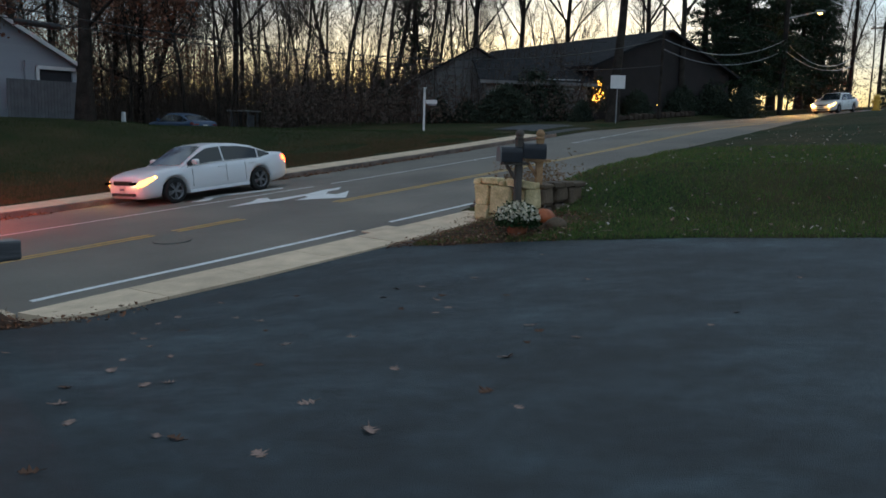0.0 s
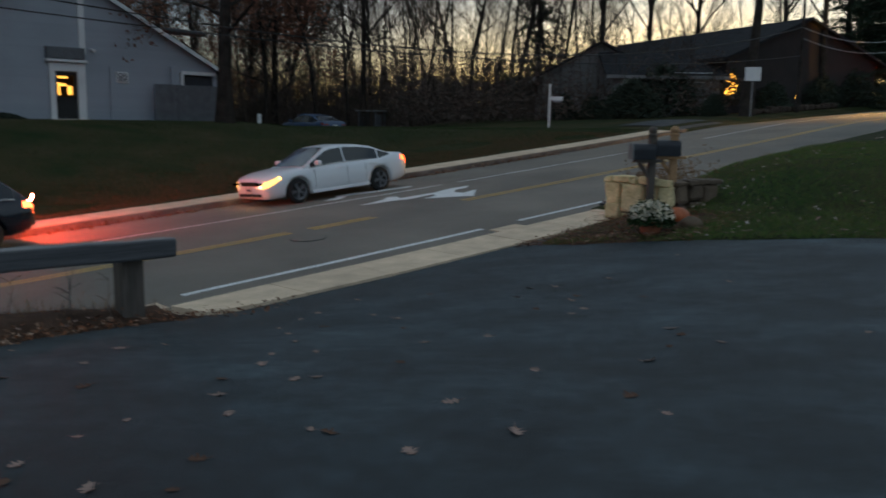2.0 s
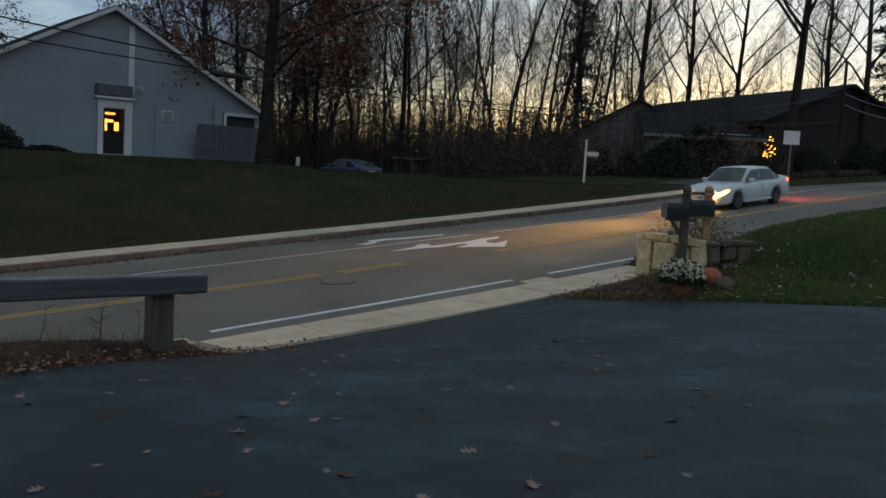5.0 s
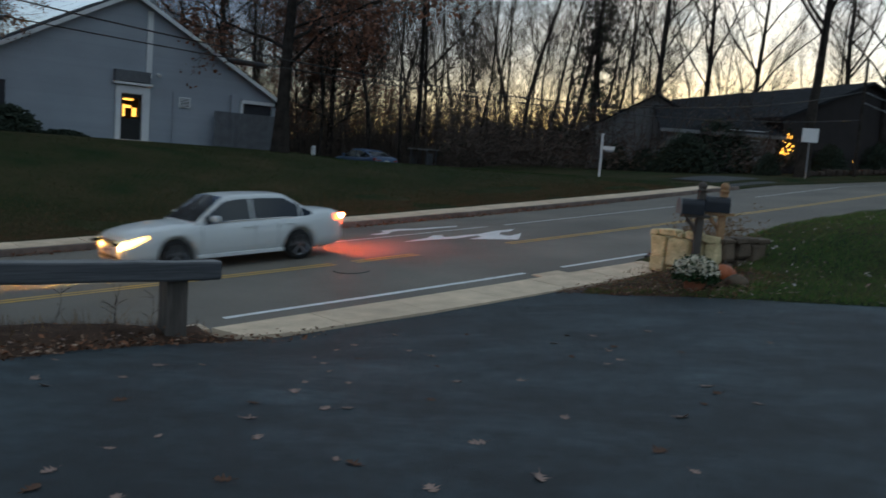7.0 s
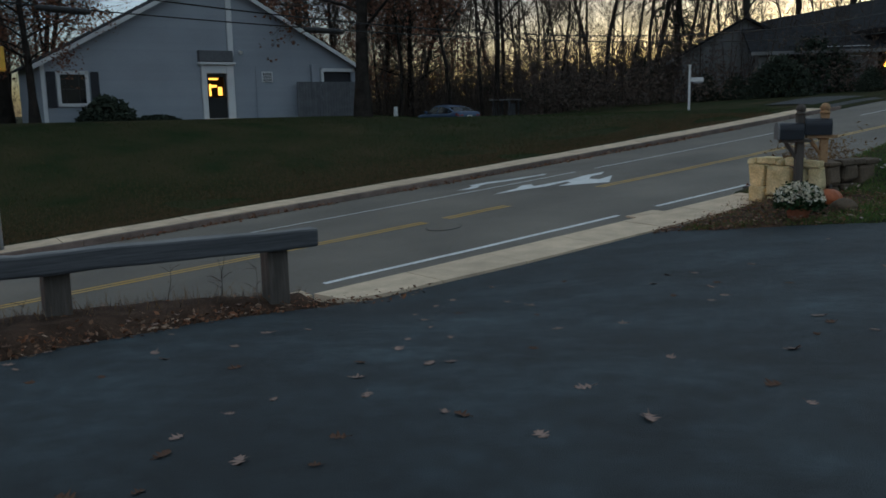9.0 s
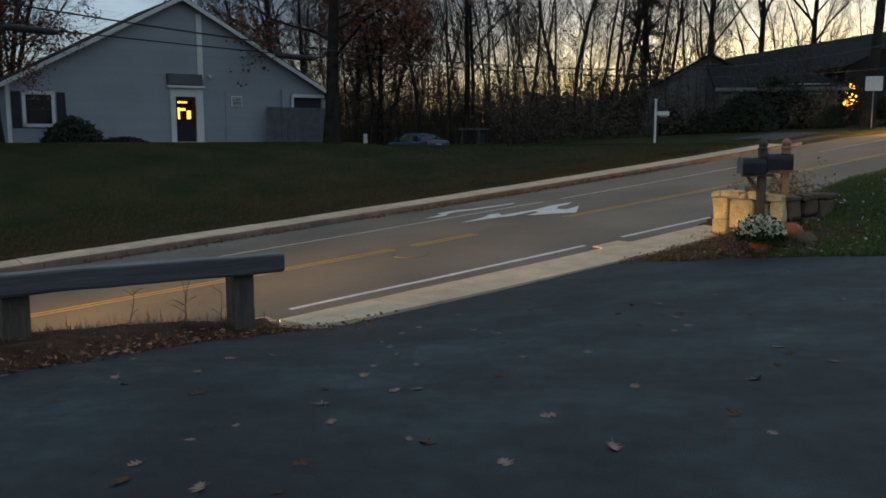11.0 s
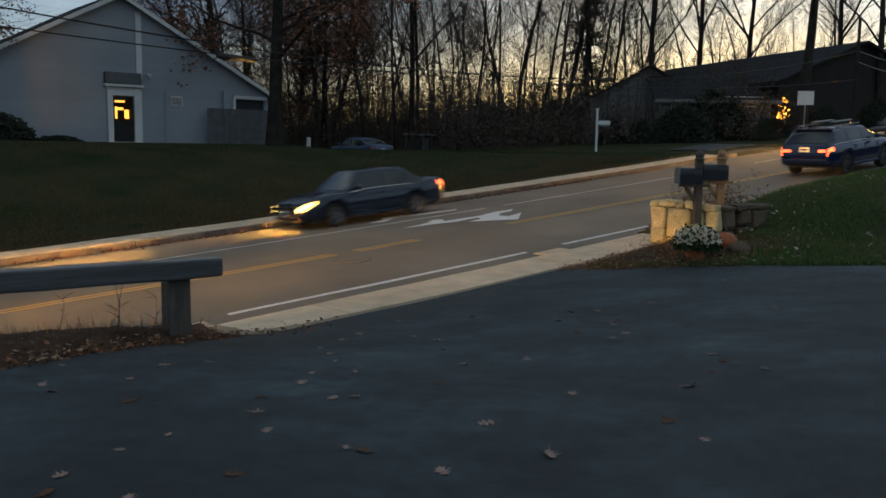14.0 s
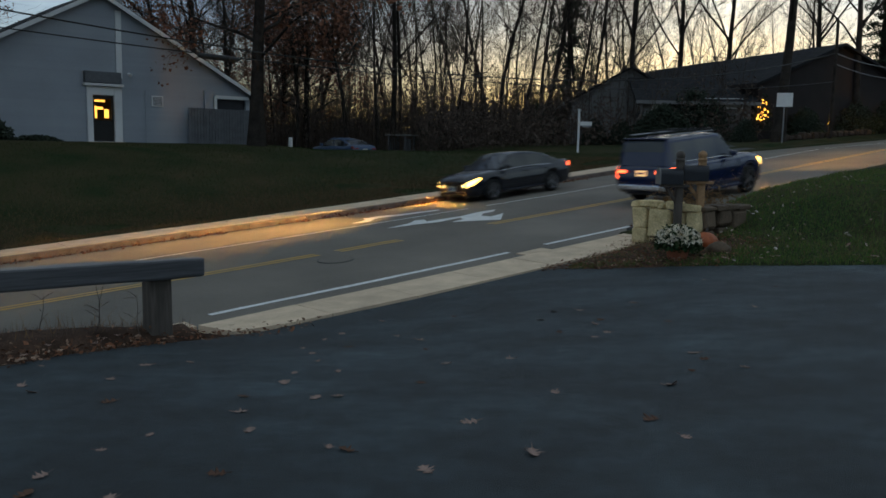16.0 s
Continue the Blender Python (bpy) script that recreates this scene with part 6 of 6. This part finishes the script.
    cxs = sorted(set(list(np.linspace(cx[0], cx[-1], 30)) + cx))
    rows = []
    for x in cxs:
        rows.append([side(x, f) for f in (0, 0.5, 0.9)] + [roof_pt(x, g) for g in (0.96, 0.8, 0.4, 0)])
    vs = [p for row in rows for p in row]
    k, n0 = 7, len(vs)
    vs += [Vector((p.x, -p.y, p.z)) for p in vs]
    fs = []
    for i in range(len(rows) - 1):
        for j in range(k - 1):
            a, b, c_, d = i * k + j, i * k + j + 1, (i + 1) * k + j + 1, (i + 1) * k + j
            fs += [(d, c_, b, a), (n0 + a, n0 + b, n0 + c_, n0 + d)]
    link_mesh("roof", vs, fs, P, car, True)

    def pane(name_, fun, us, vs_, off):
        pts = [[fun(u_, v_) for v_ in vs_] for u_ in us]
        q = [p for row in pts for p in row]
        kk = len(vs_)
        nrm = (q[kk] - q[0]).cross(q[1] - q[0]).normalized()
        cen = sum(q, Vector()) / len(q)
        if nrm.dot(cen - Vector((0, 0, belt))) < 0:
            nrm = -nrm
        q = [p + nrm * off for p in q]
        f_ = [(i * kk + j, i * kk + j + 1, (i + 1) * kk + j + 1, (i + 1) * kk + j) for i in range(len(us) - 1) for j in range(kk - 1)]
        return link_mesh(name_, q, f_, M["car_glass"], car, True)
    fxs, fts = cx[-1], cx[-2]
    pane("windscreen", lambda x, g: roof_pt(x, g), np.linspace(fts - 0.01, fxs - 0.1, 6), np.linspace(-0.9, 0.9, 7), 0.012)
    pane("rear_window", lambda x, g: roof_pt(x, g), np.linspace(cx[0] + 0.08, cx[1] + 0.02, 5), np.linspace(-0.88, 0.88, 7), 0.012)
    sp, rk = spec["split"] * hl, spec["rake"] * hl

    def side_pane(x0, x1, sg):
        def fun(u_, v_):
            zt = top(u_)
            p = side(u_, 0.14 + (0.86 - 0.14) * v_ if zt > belt + 0.1 else 0.2 + 0.4 * v_)
            return Vector((p.x, p.y * sg, p.z))
        return pane("side_window", fun, np.linspace(x0, x1, 8), np.linspace(0, 1, 3), 0.01)
    for sg in (-1, 1):
        side_pane(sp + 0.025, fxs - 0.26, sg)
        side_pane(rk + 0.02, sp - 0.025, sg)
        if H > 1.51:
            side_pane(cx[0] + 0.3, rk - 0.07, sg)
        else:
            side_pane(cx[0] + 0.26, rk - 0.03, sg)
        bm = bmesh.new()
        pts = [side(x, 0.12) for x in np.linspace(cx[0] + 0.28, fxs - 0.22, 16)] 
        for p, q in zip(pts, pts[1:]):
            cyl(bm, (p.x, (p.y + 0.012) * sg, p.z), (q.x, (q.y + 0.012) * sg, q.z), 0.011, seg=5)
        part("window_trim", bm, M["chrome"], car)
        # door seams, handles, sill, mirror
        for x in (sp, xr + ra + 0.12, xf - ra - 0.14):
            bm = bmesh.new()
            y0 = half(x)
            box(bm, x, sg * (y0 - 0.006), (belt + low(x)) / 2 + 0.05, 0.004, 0.016, belt - low(x) - 0.24)
            part("door_seam", bm, M["car_trim"], car)
        for x in (sp + 0.16, rk + 0.3):
            bm = bmesh.new()
            box(bm, x, sg * (half(x) * 0.985 + 0.01), belt - 0.11, 0.2, 0.035, 0.03, 0.01)
            part("door_handle", bm, P, car)
        bm = bmesh.new()
        box(bm, (xf + xr) / 2, sg * hw * 0.97, low(0) + 0.05, spec["wb"] - 2 * ra - 0.04, 0.06, 0.08, 0.015)
        part("sill", bm, P, car)
        bm = bmesh.new()
        box(bm, fxs - 0.42, sg * (hw + 0.06), belt + 0.09, 0.14, 0.2, 0.14, 0.045)
        part("mirror", bm, P, car, smooth=True)
        # lamps
        def shell(name_, xs_, fs_, mt, lb, off=0.008):
            """A lens that follows the body's side between two shares of its height."""
            vs_, f_ = [], []
            for x_ in xs_:
                zb_, h_ = low(x_), deck(x_) - low(x_)
                for k_, f0 in enumerate(fs_):
                    f1 = f0(x_) if callable(f0) else f0
                    y_ = half(x_) * lerp_table(f1, [0, 0.3, 0.55, 0.78, 0.9, 0.98], [0.84, 0.995, 1, 0.985, 0.955, 0.88])
                    vs_.append((x_ + (off if x_ > 0 else -off) * 0.7, sg * (y_ + off), zb_ + f1 * h_ + 0.002))
            n_ = len(fs_)
            for a_ in range(len(xs_) - 1):
                for b_ in range(n_ - 1):
                    q_ = (a_ * n_ + b_, a_ * n_ + b_ + 1, (a_ + 1) * n_ + b_ + 1, (a_ + 1) * n_ + b_)
                    f_.append(q_ if sg < 0 else tuple(reversed(q_)))
            return link_mesh(name_, vs_, f_, mt, car, True, lb)
        zl = deck(hl * 0.96) - 0.12
        up_ = lambda k_: (lambda x_: 0.87 - k_ * (0.27 - 0.15 * max(0.0, min(1.0, (hl * 0.95 - x_) / (hl * 0.11)))))
        shell("headlight", [hl * v for v in (0.84, 0.88, 0.91, 0.94, 0.965, 0.985, 0.996)], [up_(1.0), up_(0.66), up_(0.33), up_(0.0)], M[head],
              "glowing warm headlight" if head != "lamp_off" else "unlit headlight")
        shell("indicator", [hl * v for v in (0.815, 0.828, 0.84)], [0.77, 0.82, 0.87], M["indicator"] if head != "lamp_off" else M["lamp_off"], "amber side lamp", 0.006)
        zt_ = min(deck(-hl * 0.94), belt + 0.02) - (0.08 if H < 1.51 else 0.0)
        shell("tail_light", [-hl * v for v in (0.995, 0.985, 0.95, 0.9)][::-1], [0.71, 0.78, 0.84, 0.9], M[tail], "red tail light", 0.008)
        boxed("tail_light", -hl - 0.004, sg * hw * 0.62, low(-hl) + 0.78 * (deck(-hl * 0.985) - low(-hl)), 0.03, hw * 0.26, 0.075, M[tail], car, 0.012, "red tail light")
        if beam:
            bm = bmesh.new()
            bmesh.ops.create_circle(bm, cap_ends=True, segments=16, radius=0.012,
                                    matrix=look((hl + 0.01, sg * hw * 0.64, zl), (hl + 1.01, sg * hw * 0.64 - 0.08, zl - 0.45)))
            bmesh.ops.reverse_faces(bm, faces=bm.faces[:])
            part("reflector", bm, M[beam], car, "bright lamp reflector in the headlight")
            # added black plates, no car part: they block light going up and sideways
            bm = bmesh.new()
            for dy in (-0.03, 0.03):
                box(bm, hl + 0.065, sg * hw * 0.64 + dy, zl - 0.014, 0.15, 0.004, 0.06)
            box(bm, hl + 0.065, sg * hw * 0.64, zl + 0.006, 0.15, 0.064, 0.004)
            box(bm, hl - 0.004, sg * hw * 0.64, zl - 0.018, 0.006, 0.064, 0.052)
            part("beam_baffle", bm, M["baffle"], car)
            # the dipped beam: a narrow slot of light that runs far along the road
            yb_, zb_ = sg * hw * 0.5, zl
            tilt_ = Matrix.Translation((hl + 0.012, yb_, zb_)) @ Matrix.Rotation(radians(3.5), 4, "Y") @ Matrix.Rotation(radians(3.0), 4, "Z")
            v_ = [tilt_ @ Vector(q) for q in ((0, -0.011, -0.003), (0, 0.011, -0.003), (0, 0.011, 0.003), (0, -0.011, 0.003))]
            link_mesh("projector", v_, [(0, 1, 2, 3)], M[beam + "_far"], car, False, "narrow bright projector lens")
            # added black tube round the slot, only there to narrow its light
            bm = bmesh.new()
            for dy, dz, wy, wz in ((0, 0.005, 0.03, 0.003), (0, -0.005, 0.03, 0.003), (0.0135, 0, 0.003, 0.012), (-0.0135, 0, 0.003, 0.012)):
                box(bm, 0.03, dy, dz, 0.06, wy, wz, 0.0, tilt_)
            box(bm, -0.003, 0, 0, 0.004, 0.03, 0.013, 0.0, tilt_)
            part("beam_baffle", bm, M["baffle"], car)
        if back_beam:
            bm = bmesh.new()
            bmesh.ops.create_circle(bm, cap_ends=True, segments=16, radius=0.08,
                                    matrix=look((-hl - 0.03, sg * hw * 0.7, zt_), (-hl - 1.03, sg * hw * 0.7, zt_ - 0.5)))
            bmesh.ops.reverse_faces(bm, faces=bm.faces[:])
            part("reflector", bm, M[back_beam], car, "bright red lamp reflector")
        for x in (xf, xr):
            build_wheel(car, x, sg * (hw - 0.13), r, 0)
    # front and rear details
    zn = low(hl * 0.97)
    g_ = boxed("grille", hl * 0.995, 0, deck(hl * 0.95) - 0.14, 0.05, Wd * 0.46, 0.11, M["car_trim"], car, 0.015)
    for i in range(3):
        boxed("grille_bar", hl * 0.995 + 0.028, 0, deck(hl * 0.95) - 0.18 + i * 0.042, 0.012, Wd * 0.44, 0.012, M["chrome"], g_)
    boxed("air_intake", hl * 0.995, 0, zn + 0.1, 0.05, Wd * 0.62, 0.08, M["car_trim"], car, 0.015)
    for x, z in ((hl * 1.0 + 0.025, zn + 0.24), (-hl * 0.99 - 0.02, 0.74 if H < 1.51 else 0.88)):
        p_ = boxed("number_plate", x, 0, z, 0.015, 0.32, 0.15, M["plate_glow" if roof and x < 0 else "plate"], car, 0.005, "pale number plate")
        boxed("plate_bar", x + (0.009 if x > 0 else -0.009), 0, z, 0.004, 0.22, 0.05, M["plate_bar"], p_)
    boxed("rear_bumper", -hl * 0.985, 0, 0.5, 0.1, Wd * 0.8, 0.16, M["chrome"] if roof == "rails" else P, car, 0.04)
    bm = bmesh.new()
    box(bm, 0, 0, low(0) + 0.08, L * 0.92, Wd * 0.66, 0.12)
    part("underbody", bm, M["car_trim"], car)
    if roof:
        for sg in (-1, 1):
            bm = bmesh.new()
            cyl(bm, (cx[1] * 0.9, sg * hw * 0.62, H + 0.04), (fts - 0.2, sg * hw * 0.62, H + 0.04), 0.022, seg=8)
            part("roof_rail", bm, M["grey_metal"], car)
        for x in (-0.9, -0.1):
            boxed("cross_bar", x, 0, H + 0.1, 0.06, Wd * 0.74, 0.03, M["car_trim"], car, 0.008)
            for sg in (-1, 1):
                boxed("bar_foot", x, sg * hw * 0.62, H + 0.06, 0.07, 0.06, 0.09, M["car_trim"], car, 0.01)
        if roof == "rack":
            for sg in (-0.3, 0.35):
                boxed("rack_tray", -0.45, sg * hw, H + 0.14, 1.35, 0.14, 0.05, M["grey_metal"], car, 0.015)
        boxed("spoiler", cx[1] + 0.02, 0, H - 0.045, 0.2, Wd * 0.68, 0.04, P, car, 0.015)
    return car


white_sedan = build_car("sedan", SEDAN, "white", "white modern saloon car with lit headlights", "head_low", "tail", "", "beam_low")
old_sedan = build_car("sedan", OLD_SEDAN, "pearl", "older cream-white saloon car with bright headlights", "head", "tail_amber", "", "beam", "tail_beam")
queue_car = build_car("hatchback", SUV, "black", "black crossover car with bright brake lights", "head", "brake_strong", "", "beam", "brake_beam")
dark_sedan = build_car("sedan", OLD_SEDAN, "slate", "dark blue saloon car with lit headlights", "head", "brake", "", "beam_strong")
next_sedan = build_car("sedan", SEDAN, "black", "dark grey saloon car with lit headlights", "head", "brake", "", "beam_strong")
blue_suv = build_car("suv", SUV, "navy", "dark blue estate SUV with a roof rack", "head", "brake", "rack", "beam_suv")
big_suv = build_car("suv", TRUCK_SUV, "navy", "large dark blue off-road SUV with roof rails", "head", "brake", "rails", "beam_suv")
parked = build_car("sedan", SEDAN, "blue", "parked dark blue saloon car beyond the lawn", "lamp_off", "lamp_off")
tagged(parked, group="parked cars")
ps, po = polar(18.05, 51.5)
parked.matrix_basis = Matrix.Translation(W(ps, po, ground_z(ps, po) + 0.06)) @ Matrix.Rotation(radians(141), 4, "Z")


# ---- what moves ----
def hermite(keys):
    """A smooth monotone run s(t) through (t, s) keys."""
    ts, ss = [k[0] for k in keys], [k[1] for k in keys]
    d = [(ss[i + 1] - ss[i]) / (ts[i + 1] - ts[i]) for i in range(len(ts) - 1)]
    m = [d[0]] + [0.0 if d[i - 1] * d[i] <= 0 else 2 * d[i - 1] * d[i] / (d[i - 1] + d[i]) for i in range(1, len(d))] + [d[-1]]

    def f(t):
        if t <= ts[0]:
            return ss[0]
        if t >= ts[-1]:
            return ss[-1]
        i = max(j for j in range(len(ts) - 1) if ts[j] <= t)
        h = ts[i + 1] - ts[i]
        x = (t - ts[i]) / h
        return ((2 * x ** 3 - 3 * x * x + 1) * ss[i] + (x ** 3 - 2 * x * x + x) * h * m[i]
                + (-2 * x ** 3 + 3 * x * x) * ss[i + 1] + (x ** 3 - x * x) * h * m[i + 1])
    return f


def car_pose(s, o, way):
    a, b = W(s - 1.3, o, road_z(s - 1.3, o)), W(s + 1.3, o, road_z(s + 1.3, o))
    x = (b - a).normalized() * way
    y = Vector((0, 0, 1)).cross(x).normalized()
    tilt = (road_z(s, o + 0.7) - road_z(s, o - 0.7)) / 1.4
    y = (y + Vector((0, 0, tilt * way))).normalized()
    z = x.cross(y).normalized()
    p = (a + b) / 2
    return Matrix(((x.x, y.x, z.x, p.x), (x.y, y.y, z.y, p.y), (x.z, y.z, z.z, p.z), (0, 0, 0, 1)))


def drive(car, keys, lane, way, shift):
    """keys: time and the front axle's place along the road. lane: time and offset. way: +1 uphill, -1 down."""
    f = hermite(keys)
    g = (lambda t: lerp_table(t, [a for a, b in lane], [b for a, b in lane]))
    rows = []
    for i in range(161):
        t = i / 10
        rows.append((t, car_pose(f(t) - way * shift, g(t), way)))
    walk(car, rows)
    for w in [c for c in car.children if c.name.startswith("wheel")]:
        base = w.location.copy()
        r = base.z
        rows, last = [], None
        for i in range(481):
            t = i / 30
            s = f(t)
            ang = way * math.degrees(s / r)
            if not (-8 < s < 66):
                s_near = -8 if s <= -8 else 66
                ang = way * math.degrees(s_near / r)
            if last is None or abs(ang - last[1]) > 0.5 or i == 480:
                if last is not None and last[0] < i - 1 and abs(ang - last[1]) > 0.5:
                    rows.append(((i - 1) / 30, pose(base.x, base.y, base.z, 0, last[1] % 360, 0)))
                rows.append((t, pose(base.x, base.y, base.z, 0, ang % 360, 0)))
                last = (i, ang)
        walk(w, rows)


def motions():
    drive(white_sedan, [(0, 12.95), (1.0, 12.92), (1.5, 12.85), (2.0, 12.6), (2.5, 12.2), (3.0, 11.0), (3.5, 9.25), (4.0, 6.5), (4.2, 5.15), (6.5, -14), (9, -40),
                        (13, -90), (16, -100)], [(0, 19.75)], -1, -0.46 + 1.9)
    drive(old_sedan, [(0, 65.2), (1.0, 61.0), (2.0, 55.2), (3.0, 47.6), (3.5, 42.8), (4.0, 37.4), (4.2, 35.5), (6.3, 14.2), (6.5, 12.25), (7.0, 6.55), (7.5, 0.9), (8.5, -10),
                      (12, -50), (16, -85)], [(0, 18.6), (2, 18.5), (3.0, 18.0), (3.5, 17.2), (4.0, 16.5), (16, 16.45)], -1, 1.43)
    drive(queue_car, [(0, 2.75), (1.0, 2.72), (2.0, 2.2), (2.5, 1.0), (3.0, -1.2), (4.0, -8), (7, -40), (12, -90), (16, -110)], [(0, 19.7)], -1, 1.42)
    drive(dark_sedan, [(0, 116), (5.2, 113), (8, 88), (11.8, 43.0), (12.0, 40.4), (12.5, 34.0), (13.0, 27.0), (13.5, 19.7), (14.0, 12.25), (14.5, 5.65), (15.0, -1),
                       (16, -14)], [(0, 19.7)], -1, 1.43)
    drive(next_sedan, [(0, 118), (7.0, 117), (10, 96), (13.5, 54.5), (14.0, 47.5), (14.5, 40.2), (15.0, 33.0), (15.5, 25.8), (16.0, 18.85)], [(0, 19.75)], -1, 1.43)
    drive(blue_suv, [(0, -108), (3.0, -100), (8, -42), (11.8, 3.4), (12.0, 6.0), (12.5, 12.35), (13.0, 18.5), (13.5, 24.4), (14.0, 30.2), (15, 42), (16, 54)],
          [(0, 13.25)], 1, 1.43)
    drive(big_suv, [(0, -112), (6.5, -104), (10, -62), (14.5, 1.6), (15.0, 8.5), (15.5, 15.9), (16.0, 22.6)], [(0, 13.25)], 1, 1.45)


motions()
